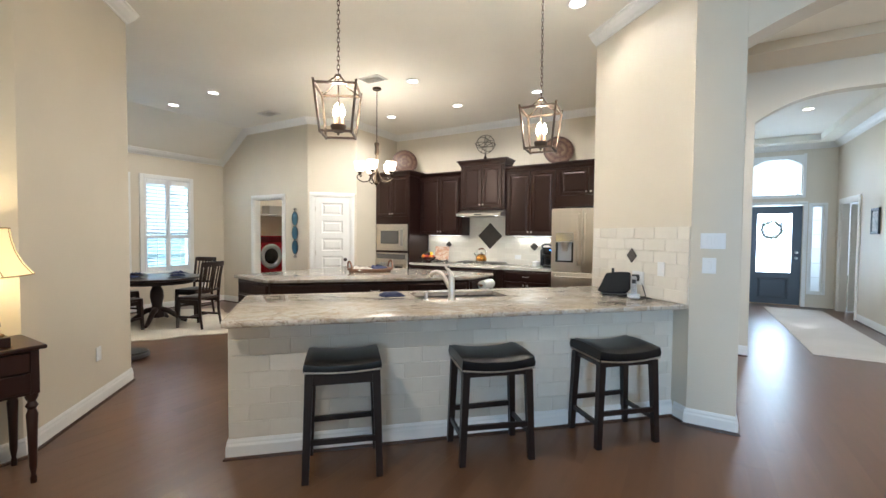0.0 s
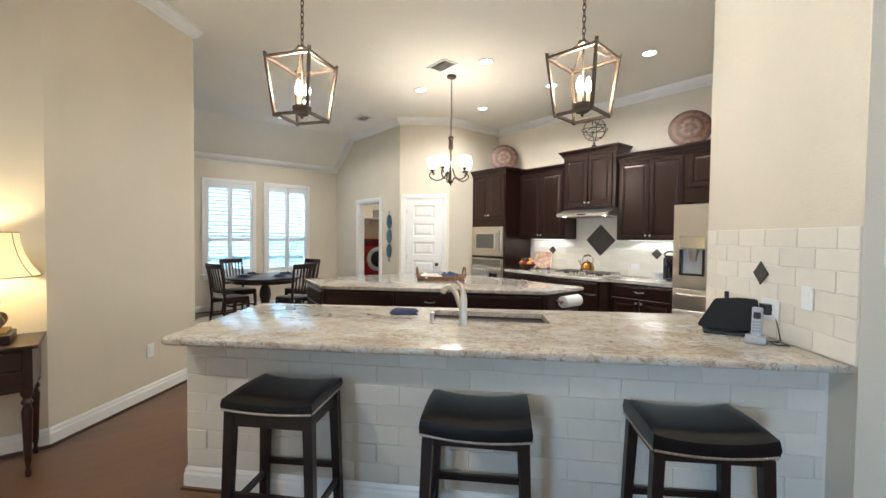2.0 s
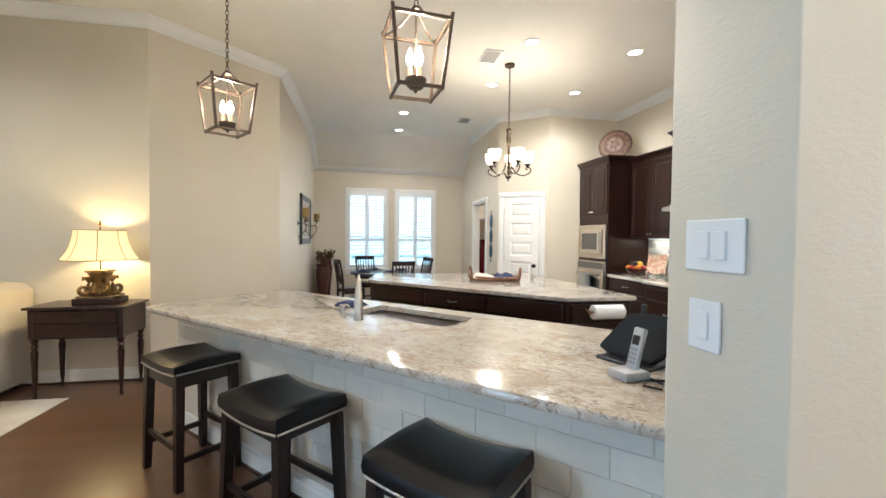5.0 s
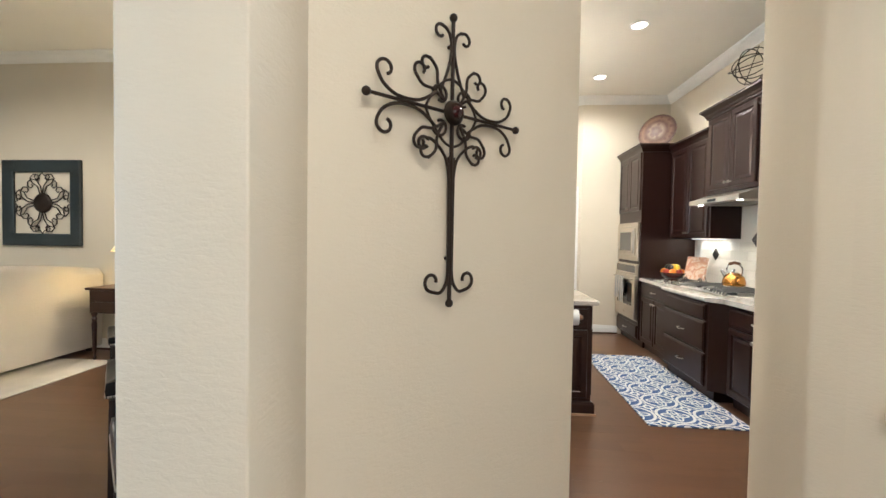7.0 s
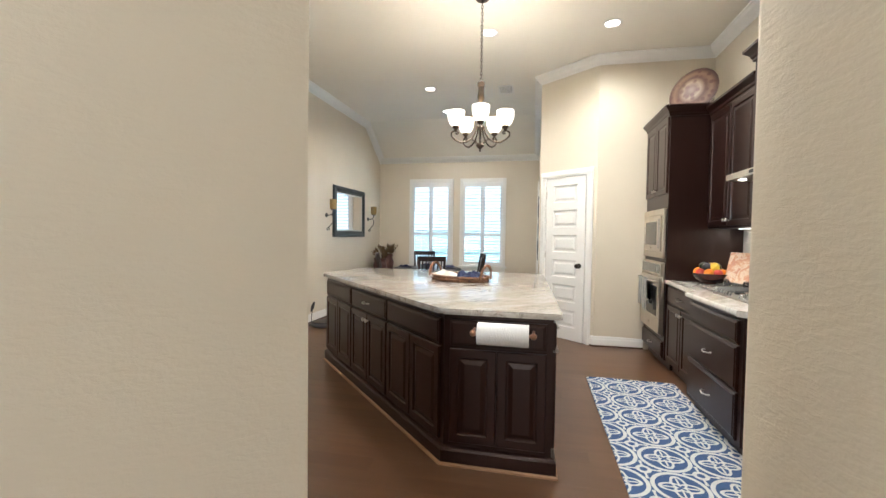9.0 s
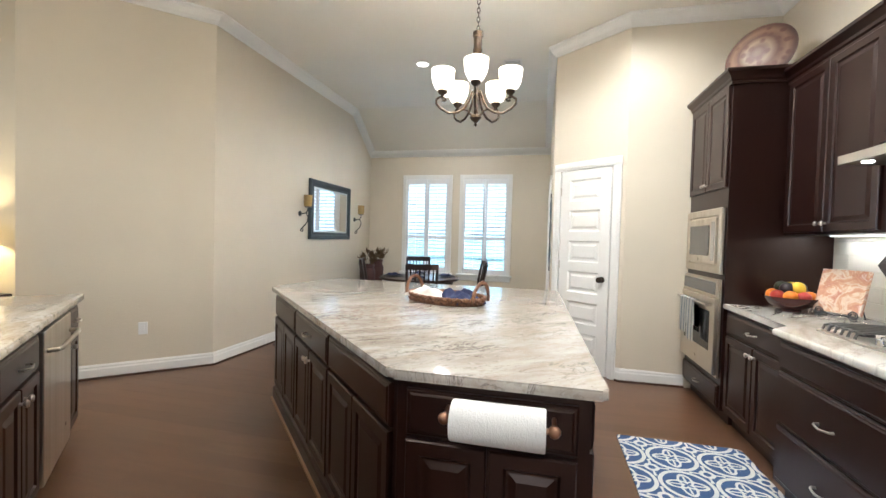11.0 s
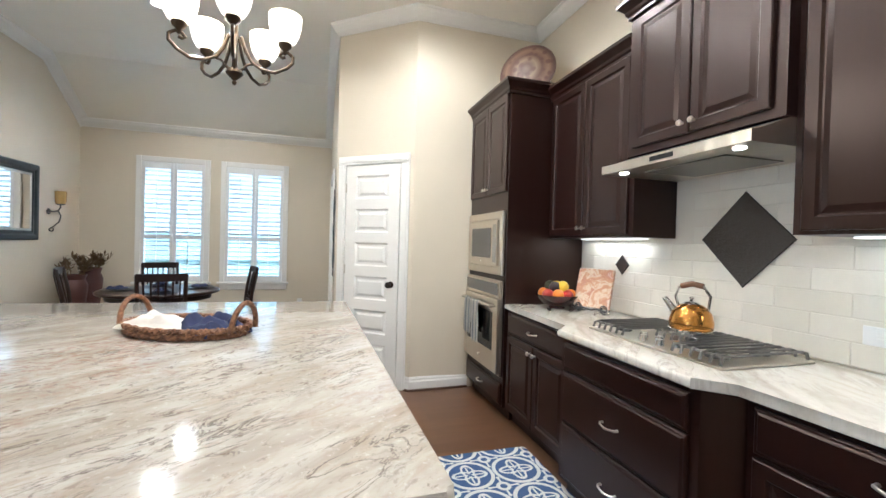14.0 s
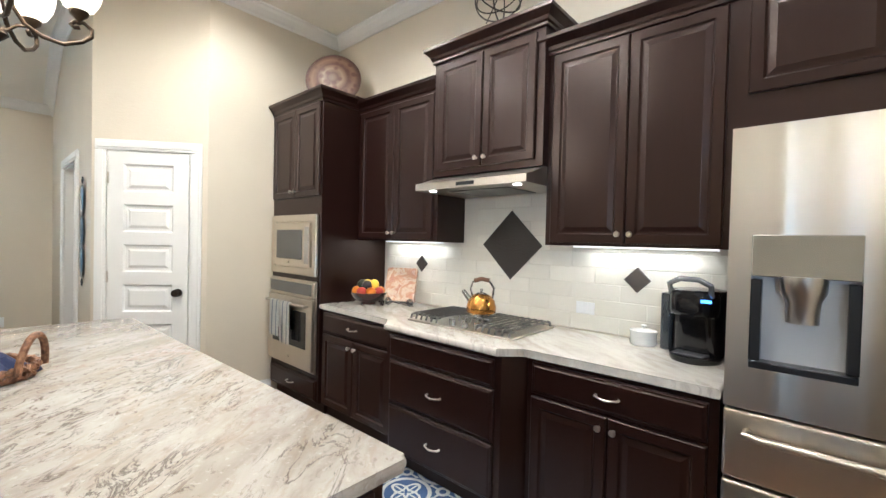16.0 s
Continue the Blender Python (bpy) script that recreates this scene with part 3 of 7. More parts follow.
for wi, (wy, ww) in enumerate(WINDOWS):
    win = tagged(new("window_%d" % (wi + 1)), "white plantation shutters with open louvres in a cased window", "window", kind="structure")
    win.matrix_basis = pose(-8.38, wy - 0.4725, 0, 0, 0, 90)
    W = 0.945
    # local x along the wall, -y into the room
    for a, b, c, d in ((0, 0.07, 0.72, 2.515), (W - 0.07, W, 0.72, 2.515), (0.07, W - 0.07, 2.44, 2.515)):
        part("window_frame", box(B(), a, b, -0.035, -0.001, c, d, 0.006, 2), TRIM, win)
    part("window_sill", box(B(), -0.03, W + 0.03, -0.065, 0.0, 0.685, 0.719, 0.008, 2), TRIM, win)
    part("window_apron", box(B(), 0.0, W, -0.022, -0.001, 0.60, 0.684, 0.006, 1), TRIM, win)
    pane = part("pane", box(B(), 0.06, W - 0.06, 0.14, 0.146, 0.72, 2.45), PANE, win)
    pane.visible_shadow = False
    part("sash_rail", box(B(), 0.06, W - 0.06, 0.10, 0.138, 1.42, 1.47), TRIM, win)
    pw = (W - 0.14) / 2
    for k in range(2):
        x = 0.07 + k * pw
        fr = B()
        st = 0.045
        for a, b, c, d in ((x + 0.002, x + st, 0.722, 2.438), (x + pw - st, x + pw - 0.002, 0.722, 2.438), (x + st, x + pw - st, 0.722, 0.81), (x + st, x + pw - st, 1.335, 1.40), (x + st, x + pw - st, 2.34, 2.438)):
            box(fr, a, b, -0.032, -0.002, c, d, 0.003)
        panel = part("shutter_panel", fr, SHUT, win)
        me = slat_mesh(pw - 2 * st)
        for z0, z1, tilt in ((0.81, 1.335, -14), (1.40, 2.34, -30)):
            n = round((z1 - z0) / 0.066)
            for i in range(n):
                sl = new("louvre", me)
                sl.parent = panel
                sl.matrix_local = pose(x + st, -0.017, z0 + (i + 0.5) * (z1 - z0) / n, tilt)
        part("tilt_rod", box(B(), x + pw / 2 - 0.006, x + pw / 2 + 0.006, -0.062, -0.052, 0.84, 2.3, 0.002), SHUT, panel)

# overcast brightness and a fence beyond the windows
FENCE = base_mat("weathered_fence", (0.50, 0.62, 0.64), 0.8)
fence = tagged(new("fence"), "weathered grey board fence behind the house", "fence")
for i in range(16):
    part("board", box(B(), -11.03, -11.0, 0.2 + i * 0.42, 0.2 + i * 0.42 + 0.418, -0.12, 1.45), FENCE, fence)
part("rail", box(B(), -10.99, -10.95, 0.2, 6.9, 0.9, 1.0), FENCE, fence)
SKYGLOW = glow("bright_hazy_sky", (0.82, 0.94, 1.0), 1.05)
structure("backdrop", box(B(), -20.1, -20, -16, 22, -0.1, 14), SKYGLOW)
structure("backdrop_front", box(B(), -12, 16, 24, 24.1, -0.1, 14), SKYGLOW)

# ---- kitchen: cabinets ----
DOOR_LOOPS = [(0.0, 0.0), (0.0, -0.016), (0.005, -0.021), (0.048, -0.021), (0.056, -0.012), (0.064, -0.012), (0.088, -0.019), (0.09, -0.019)]
DRAWER_LOOPS = [(0.0, 0.0), (0.0, -0.012), (0.006, -0.017), (0.012, -0.017), (0.02, -0.022), (0.022, -0.022)]


def panel_bm(w, h, loops):
    bm = B()
    lim = min(w, h) / 2 - 0.004
    rect_loops(bm, w, h, [(min(i, lim), y) for i, y in loops])
    return bm


def knob_bm():
    return lathe(B(), [(0, 0), (0.008, 0), (0.006, 0.012), (0.014, 0.018), (0.016, 0.024), (0.012, 0.031), (0, 0.033)], 14)


def pull_bm(w=0.10):
    pts = [(-w / 2, 0, 0), (-w / 2, -0.018, 0), (-w / 2 + 0.012, -0.028, 0), (-w / 6, -0.031, -0.004), (0, -0.032, -0.006), (w / 6, -0.031, -0.004), (w / 2 - 0.012, -0.028, 0), (w / 2, -0.018, 0), (w / 2, 0, 0)]
    return tube(B(), pts, 0.005, 8, [0.007, 0.006, 0.005, 0.005, 0.006, 0.005, 0.005, 0.006, 0.007])


def add_door(parent, x, z, w, h, knob=None, y=0.0):
    d = part("door", panel_bm(w, h, DOOR_LOOPS), CABINET, parent)
    d.matrix_local = pose(x, y, z)
    if knob:
        k = part("knob", knob_bm(), NICKEL, d, "round satin nickel knob", True)
        k.matrix_local = pose(0.028 if knob[0] == "l" else w - 0.028, -0.021, 0.05 if knob[1] == "b" else h - 0.05, 90)
    return d


def add_drawer(parent, x, z, w, h, pull=True, y=0.0):
    d = part("drawer", panel_bm(w, h, DRAWER_LOOPS), CABINET, parent)
    d.matrix_local = pose(x, y, z)
    if pull:
        k = part("handle", pull_bm(), NICKEL, d, "arched satin nickel pull", True)
        k.matrix_local = pose(w / 2, -0.021, h / 2)
    return d


CAB_CROWN = [(0.0, 0.0), (-0.012, 0.0), (-0.012, 0.018), (-0.022, 0.026), (-0.026, 0.045), (-0.055, 0.075), (-0.062, 0.078), (-0.062, 0.10), (0.0, 0.10)]


def crown_on(parent, path, z, closed_back=None):
    bm = run(B(), [(x, y, z) for x, y in path], CAB_CROWN)
    return part("crown", bm, CABINET, parent)


# tall oven cabinet
tall = thing("oven_cabinet", pose(-5.245, 6.665, 0), "tall espresso wood cabinet with built-in microwave and oven", "cabinet")
TW, TD = 0.815, 0.68
part("body", box(B(), 0, TW, 0, TD, 0.10, 2.58, 0.002), CABINET, tall)
part("toe_kick", box(B(), 0.0, TW, 0.06, TD, 0, 0.10), CABINET, tall)
add_door(tall, 0.02, 1.80, 0.385, 0.76, "rb")
add_door(tall, 0.41, 1.80, 0.385, 0.76, "lb")
add_drawer(tall, 0.02, 0.115, TW - 0.04, 0.17)
crown_on(tall, [(0.0, -0.005), (TW + 0.005, -0.005), (TW + 0.005, TD)], 2.56)
part("top_board", box(B(), 0.0, TW, 0.0, TD, 2.581, 2.645), CABINET, tall)
micro = thing("microwave", pose(-5.245 + 0.03, 6.66, 1.135), "built-in stainless steel microwave with trim frame", "microwave")
part("trim_frame", panel_bm(0.755, 0.515, [(0, 0.0), (0, -0.018), (0.006, -0.024), (0.058, -0.024), (0.062, -0.012), (0.07, -0.012)]), STEEL, micro)
mdoor = part("door", box(B(), 0.072, 0.683, -0.036, -0.012, 0.075, 0.44, 0.004, 2), STEEL, micro)
part("window", box(B(), 0.125, 0.56, -0.0395, -0.035, 0.135, 0.385, 0.002), base_mat("microwave_window", (0.10, 0.095, 0.085), 0.12), mdoor)
part("control_strip", box(B(), 0.60, 0.665, -0.039, -0.035, 0.10, 0.41, 0.002), base_mat("grey_control_panel", (0.33, 0.31, 0.28), 0.3), mdoor)
part("badge", lathe(B(), [(0, 0), (0.012, 0), (0.011, 0.002), (0, 0.0025)], 12), CHROME, micro).matrix_local = pose(0.34, -0.0365, 0.105, 90)
oven = thing("wall_oven", pose(-5.245 + 0.025, 6.66, 0.335), "built-in stainless steel wall oven with dark glass door", "oven")
part("body", box(B(), 0, 0.765, -0.016, -0.002, 0, 0.76, 0.003), STEEL, oven)
part("control_panel", box(B(), 0.01, 0.755, -0.036, -0.017, 0.62, 0.75, 0.004, 2), STEEL, oven)
part("display", box(B(), 0.03, 0.735, -0.039, -0.0355, 0.64, 0.735, 0.002), base_mat("oven_display", (0.12, 0.115, 0.105), 0.15), oven)
odoor = part("door", box(B(), 0.01, 0.755, -0.045, -0.017, 0.02, 0.61, 0.005, 2), STEEL, oven)
part("window", box(B(), 0.10, 0.665, -0.0485, -0.0445, 0.19, 0.50, 0.002), DARKGLASS, odoor)
bm = tube(B(), [(0.05, -0.085, 0.555), (0.715, -0.085, 0.555)], 0.012, 12)
for x in (0.075, 0.69):
    box(bm, x - 0.012, x + 0.012, -0.08, -0.044, 0.545, 0.565, 0.002)
part("handle", bm, STEEL, odoor, "", True)
part("badge", lathe(B(), [(0, 0), (0.012, 0), (0.011, 0.002), (0, 0.0025)], 12), CHROME, odoor).matrix_local = pose(0.38, -0.0455, 0.09, 90)


def striped_cloth():
    m = base_mat("striped_towel_cloth", (0.8, 0.8, 0.78), 0.9)
    n = Nodes(m)
    s = n.t.nodes.new("ShaderNodeSeparateXYZ")
    n.link(n.coord, s.inputs[0])
    f = n.math("FRACT", n.math("MULTIPLY", s.outputs[0], 13.5))
    c = n.ramp(f, [(0.0, (0.76, 0.75, 0.71)), (0.60, (0.76, 0.75, 0.71)), (0.63, (0.22, 0.26, 0.35)), (0.76, (0.22, 0.26, 0.35)), (0.79, (0.76, 0.75, 0.71))])
    n.colour(c)
    n.bump(n.noise(240, 3), 0.3, 0.002)
    return m


TOWEL = striped_cloth()


def draped(w, front, behind, y0, r=0.016, folds=3.0, amp=0.006):
    """Cloth hung over a bar: local x across, the bar at z 0."""
    bm = B()
    prof = [(y0 - r - 0.002, -front * (1 - k / 8)) for k in range(9)]
    prof += [(y0 - r * math.cos(a), r * math.sin(a)) for a in (0.6, 1.2, 1.8, 2.4)]
    prof += [(y0 + r + 0.002, -behind * k / 5) for k in range(6)]
    grid = []
    nx = 14
    for i in range(nx + 1):
        x = w * i / nx
        col = []
        for y, z in prof:
            ruf = amp * math.sin(folds * 2 * math.pi * i / nx) * min(1, max(0, -z) / (0.4 * front))
            col.append(bm.verts.new((x + 0.004 * math.sin(z * 30), y - abs(ruf) if y < y0 else y, z)))
        grid.append(col)
    for a, b in zip(grid, grid[1:]):
        for k in range(len(prof) - 1):
            bm.faces.new((a[k], b[k], b[k + 1], a[k + 1]))
    r2 = bmesh.ops.solidify(bm, geom=list(bm.faces), thickness=0.003)
    bmesh.ops.recalc_face_normals(bm, faces=bm.faces)
    return bm


for x, f in ((0.15, 0.30), (0.335, 0.34)):
    t = tagged(part("hand_towel", draped(0.165, f, 0.22, 0, 0.016), TOWEL, None, "", True), "blue and white striped towel over the oven handle", "towel", "striped towels on the oven")
    t.matrix_basis = pose(-5.22 + x, 6.66 - 0.085, 0.335 + 0.557)

# base cabinets along the back wall
base1 = thing("base_cabinet", pose(-4.425, 6.69, 0), "espresso base cabinet with one drawer over two doors", "cabinet", "base cabinets on the back wall")
part("body", box(B(), 0, 0.88, 0, 0.65, 0.10, 0.88), CABINET, base1)
part("toe_kick", box(B(), 0, 0.88, 0.06, 0.65, 0, 0.10), CABINET, base1)
add_drawer(base1, 0.03, 0.70, 0.82, 0.155)
add_door(base1, 0.03, 0.12, 0.405, 0.565, "rt")
add_door(base1, 0.445, 0.12, 0.405, 0.565, "lt")
base2 = thing("base_cabinet", pose(-3.505, 6.575, 0), "espresso drawer cabinet standing proud under the cooktop", "cabinet", "base cabinets on the back wall")
part("body", prism(B(), [(-0.06, 0.12), (0.02, 0), (0.90, 0), (0.98, 0.12), (0.98, 0.765), (-0.06, 0.765)], 0.10, 0.88), CABINET, base2)
part("toe_kick", box(B(), 0.02, 0.90, 0.06, 0.76, 0, 0.10), CABINET, base2)
add_drawer(base2, 0.06, 0.71, 0.80, 0.145, False)
add_drawer(base2, 0.06, 0.425, 0.80, 0.275)
add_drawer(base2, 0.06, 0.125, 0.80, 0.29)
base3 = thing("base_cabinet", pose(-2.52, 6.69, 0), "espresso base cabinet with one drawer over two doors", "cabinet", "base cabinets on the back wall")
part("body", box(B(), 0, 0.825, 0, 0.65, 0.10, 0.88), CABINET, base3)
part("toe_kick", box(B(), 0, 0.825, 0.06, 0.65, 0, 0.10), CABINET, base3)
add_drawer(base3, 0.03, 0.70, 0.76, 0.155)
add_door(base3, 0.03, 0.12, 0.375, 0.565, "rt")
add_door(base3, 0.415, 0.12, 0.375, 0.565, "lt")
CT = [(-4.428, 6.66), (-3.56, 6.66), (-3.475, 6.535), (-2.615, 6.535), (-2.53, 6.66), (-1.69, 6.66), (-1.69, 7.345), (-4.428, 7.345)]
tagged(part("countertop", prism(B(), CT, 0.8805, 0.92, 0.014, 4), GRANITE_WALL, None, "", True), "polished cream veined granite worktop on the base cabinets", "countertop")

# wall cabinets
up1 = thing("wall_cabinet", pose(-4.427, 7.03, 0), "espresso raised-panel wall cabinet with two doors", "cabinet", "wall cabinets")
part("body", box(B(), 0, 0.935, 0, 0.315, 1.445, 2.55), CABINET, up1)
add_door(up1, 0.03, 1.46, 0.43, 1.07, "rb")
add_door(up1, 0.465, 1.46, 0.43, 1.07, "lb")
crown_on(up1, [(0.0, -0.004), (0.935, -0.004)], 2.53)
part("top_board", box(B(), 0, 0.935, 0, 0.31, 2.551, 2.615), CABINET, up1)
up2 = thing("wall_cabinet", pose(-3.488, 6.975, 0), "raised espresso wall cabinet above the range hood", "cabinet", "wall cabinets")
part("body", box(B(), 0, 0.86, 0, 0.37, 1.905, 2.72), CABINET, up2)
add_door(up2, 0.05, 1.945, 0.375, 0.73, "rb")
add_door(up2, 0.435, 1.945, 0.375, 0.73, "lb")
crown_on(up2, [(-0.004, 0.33), (-0.004, -0.004), (0.864, -0.004), (0.864, 0.33)], 2.70)
part("top_board", box(B(), 0, 0.86, 0, 0.365, 2.721, 2.785), CABINET, up2)
up3 = thing("wall_cabinet", pose(-2.626, 7.03, 0), "wide espresso raised-panel wall cabinet with two doors", "cabinet", "wall cabinets")
part("body", box(B(), 0, 0.91, 0, 0.315, 1.445, 2.55), CABINET, up3)
add_door(up3, 0.035, 1.46, 0.415, 1.07, "rb")
add_door(up3, 0.455, 1.46, 0.415, 1.07, "lb")
crown_on(up3, [(0.0, 0.30), (0.0, -0.004), (0.91, -0.004)], 2.54)
part("top_board", box(B(), 0.004, 0.91, 0, 0.31, 2.551, 2.625), CABINET, up3)
up4 = thing("wall_cabinet", pose(-1.712, 6.97, 0), "espresso wall cabinet over the refrigerator", "cabinet", "wall cabinets")
part("body", box(B(), 0, 1.01, 0, 0.375, 1.92, 2.55), CABINET, up4)
add_door(up4, 0.04, 2.10, 0.455, 0.43, "rb")
add_door(up4, 0.51, 2.10, 0.455, 0.43, "lb")
crown_on(up4, [(0.0, -0.004), (1.01, -0.004)], 2.54)
part("top_board", box(B(), 0.0, 1.01, 0, 0.37, 2.551, 2.625), CABINET, up4)
part("side_panel", box(B(), 0.0, 0.022, 0.002, 0.375, 0.0, 1.919), CABINET, up4)

# range hood
hood = thing("range_hood", pose(-3.488, 6.80, 1.79), "slim stainless steel under-cabinet range hood", "range hood")
bm = B()
prof = [(0.0, 0.0), (0.0, 0.045), (0.06, 0.06), (0.20, 0.112), (0.54, 0.112), (0.54, 0.0)]
a = [bm.verts.new((0, y, z)) for y, z in prof]
b = [bm.verts.new((0.86, y, z)) for y, z in prof]
for k in range(6):
    bm.faces.new((a[k], b[k], b[(k + 1) % 6], a[(k + 1) % 6]))
bm.faces.new(a[::-1])
bm.faces.new(b)
bmesh.ops.recalc_face_normals(bm, faces=bm.faces)
part("shell", bm, STEEL, hood)
part("filter", box(B(), 0.2, 0.66, 0.12, 0.46, -0.006, -0.001), base_mat("hood_filter", (0.25, 0.24, 0.22), 0.45, 0.8), hood)
part("control_strip", box(B(), 0.36, 0.50, -0.003, -0.0005, 0.012, 0.034), BLACK, hood)
HOOD_GLOW = glow("hood_lamp_lens", (1.0, 0.93, 0.80), 10)
for x in (0.10, 0.76):
    part("lamp_lens", lathe(B(), [(0, -0.005), (0.022, -0.004), (0.025, 0.0)], 16), HOOD_GLOW, hood).matrix_local = pose(x, 0.07, -0.001)
    lamp("hood_lamp", "SPOT", (-3.488 + x, 6.87, 1.775), (-3.488 + x, 6.95, 0.9), 3, (1, 0.9, 0.74), 0.03, cone=110)

# under-cabinet strips
for x0, x1 in ((-4.30, -3.65), (-2.55, -1.80)):
    tagged(part("under_cabinet_light", box(B(), x0, x1, 7.24, 7.29, 1.436, 1.4445, 0.002), glow("strip_light_lens", (1.0, 0.96, 0.86), 1.5)), "slim light strip beneath a wall cabinet", "light", "under-cabinet lights")
    lamp("strip_lamp", "AREA", ((x0 + x1) / 2, 7.255, 1.434), ((x0 + x1) / 2, 7.255, 0), 1.6, (1, 0.95, 0.84), 0.6, 0.03)

# refrigerator
fr = thing("refrigerator", pose(-1.668, 6.57, 0), "stainless steel french-door refrigerator with water dispenser", "refrigerator")
FW = 0.905
part("body", box(B(), 0.005, FW - 0.005, 0.05, 0.765, 0.03, 1.85, 0.004), base_mat("fridge_side_grey", (0.20, 0.20, 0.20), 0.4, 0.6), fr)


def fridge_front(name, x0, x1, z0, z1, y0=-0.015):
    bm = B()
    box(bm, x0, x1, y0, 0.045, z0, z1, 0.012, 3)
    return part(name, bm, STEEL, fr, "", True)


# the door with the dispenser is built round its recess
bm = B()
dx0, dx1, dz0, dz1 = 0.065, 0.335, 1.055, 1.50
L, Rr, Zb, Zt = 0.0, 0.45, 0.905, 1.865
for a, b, c, d in ((L, dx0, Zb, Zt), (dx1, Rr, Zb, Zt), (dx0, dx1, Zb, dz0), (dx0, dx1, dz1, Zt)):
    box(bm, a, b, -0.015, 0.045, c, d)
bmesh.ops.remove_doubles(bm, verts=bm.verts, dist=0.0002)
ldoor = part("door", bm, STEEL, fr)
part("dispenser_panel", box(B(), dx0, dx1, -0.018, 0.0, 1.36, dz1, 0.003), base_mat("dispenser_display", (0.62, 0.60, 0.54), 0.12, 0.85), ldoor)
part("dispenser_recess", box(B(), dx0, dx1, 0.035, 0.044, dz0, 1.36), base_mat("dispenser_well", (0.56, 0.56, 0.56), 0.35, 0.2), ldoor)
for x in (dx0, dx1 - 0.03):
    part("dispenser_cheek", box(B(), x, x + 0.03, -0.013, 0.036, dz0 + 0.02, 1.35, 0.003), BLACK, ldoor)
part("dispenser_tray", box(B(), dx0 + 0.002, dx1 - 0.002, -0.022, 0.036, dz0 - 0.004, dz0 + 0.02, 0.003), BLACK, ldoor)
part("dispenser_spout", lathe(B(), [(0, 0), (0.042, 0), (0.045, 0.07), (0.060, 0.10), (0.062, 0.15), (0, 0.15)], 20), NICKEL, ldoor, "", True).matrix_local = pose(0.20, 0.012, 1.215)
fridge_front("door", 0.455, FW, 0.905, 1.865)
dr = fridge_front("freezer_drawer", 0, FW, 0.655, 0.897)
fridge_front("freezer_drawer", 0, FW, 0.08, 0.647)
for z in (0.83, 0.57):
    bm = tube(B(), [(0.07, -0.016, z), (0.07, -0.06, z), (0.10, -0.07, z), (FW - 0.10, -0.07, z), (FW - 0.07, -0.06, z), (FW - 0.07, -0.016, z)], 0.013, 10)
    part("handle", bm, STEEL, fr, "", True)
for x in (0.405, 0.50):
    bm = tube(B(), [(x, -0.016, 1.02), (x, -0.06, 1.02), (x, -0.07, 1.06), (x, -0.07, 1.74), (x, -0.06, 1.78), (x, -0.016, 1.78)], 0.013, 10)
    part("handle", bm, STEEL, fr, "", True)
part("kick_grille", box(B(), 0.02, FW - 0.02, 0.03, 0.06, 0.0, 0.075), BLACK, fr)

# ---- island ----
ISLE = [(-3.885, 3.17), (-2.17, 4.835), (-2.17, 5.518), (-4.66, 5.46), (-4.74, 3.31)]


def inset(poly, d):
    out, n = [], len(poly)
    for i in range(n):
        p, a, b = Vector(poly[i]), Vector(poly[i - 1]), Vector(poly[(i + 1) % n])
        d0, d1 = (p - a).normalized(), (b - p).normalized()
        n0, n1 = Vector((-d0.y, d0.x)), Vector((-d1.y, d1.x))
        m = (n0 + n1).normalized()
        q = p + m * d / m.dot(n0)
        out.append((q.x, q.y))
    return out


tagged(part("island_worktop", prism(B(), rounded(ISLE, 0.02), 0.889, 0.922, 0.014, 4), GRANITE_ISLAND, None, "", True), "polished cream and grey granite slab on the island", "countertop")
isl = thing("kitchen_island", pose(0, 0, 0), "five-sided espresso kitchen island with raised-panel doors", "kitchen island")
IB = inset(ISLE, 0.045)
part("body", prism(B(), IB, 0.0, 0.889), CABINET, isl)
part("base_moulding", run(B(), flat(inset(ISLE, 0.044)), [(0, 0), (-0.026, 0), (-0.026, 0.085), (-0.018, 0.10), (0, 0.108)], True), CABINET, isl)
part("shoe_moulding", run(B(), flat(inset(ISLE, 0.018)), [(0.001, 0), (-0.014, 0), (-0.012, 0.01), (0.001, 0.016)], True), base_mat("light_shoe_wood", (0.30, 0.17, 0.09), 0.45), isl)


def face_unit(p0, p1, units):
    m, length = line_frame(p0, p1)
    for kind, x, z, w, h, extra in units:
        if kind == "door":
            d = add_door(isl, 0, 0, w, h, extra)
        else:
            d = add_drawer(isl, 0, 0, w, h, bool(extra))
        d.matrix_local = m @ pose(x, -0.001, z)
    return m, length


AB, BC = (IB[0], IB[1]), (IB[1], IB[2])
length = (Vector(IB[1]) - Vector(IB[0])).length
units = []
uw = (length - 0.10) / 3
for i in range(3):
    x = 0.03 + i * (uw + 0.02)
    units.append(("drawer", x, 0.70, uw, 0.155, i == 1))
    units.append(("door", x, 0.135, uw / 2 - 0.004, 0.55, "rt" if i == 1 else None))
    units.append(("door", x + uw / 2 + 0.004, 0.135, uw / 2 - 0.004, 0.55, "lt" if i == 1 else None))
face_unit(IB[0], IB[1], units)
w = (Vector(IB[2]) - Vector(IB[1])).length - 0.07
BCM, _ = face_unit(IB[1], IB[2], [("drawer", 0.035, 0.70, w, 0.155, 0), ("door", 0.035, 0.135, w / 2 - 0.004, 0.55, None), ("door", 0.035 + w / 2 + 0.004, 0.135, w / 2 - 0.004, 0.55, None)])
units = []
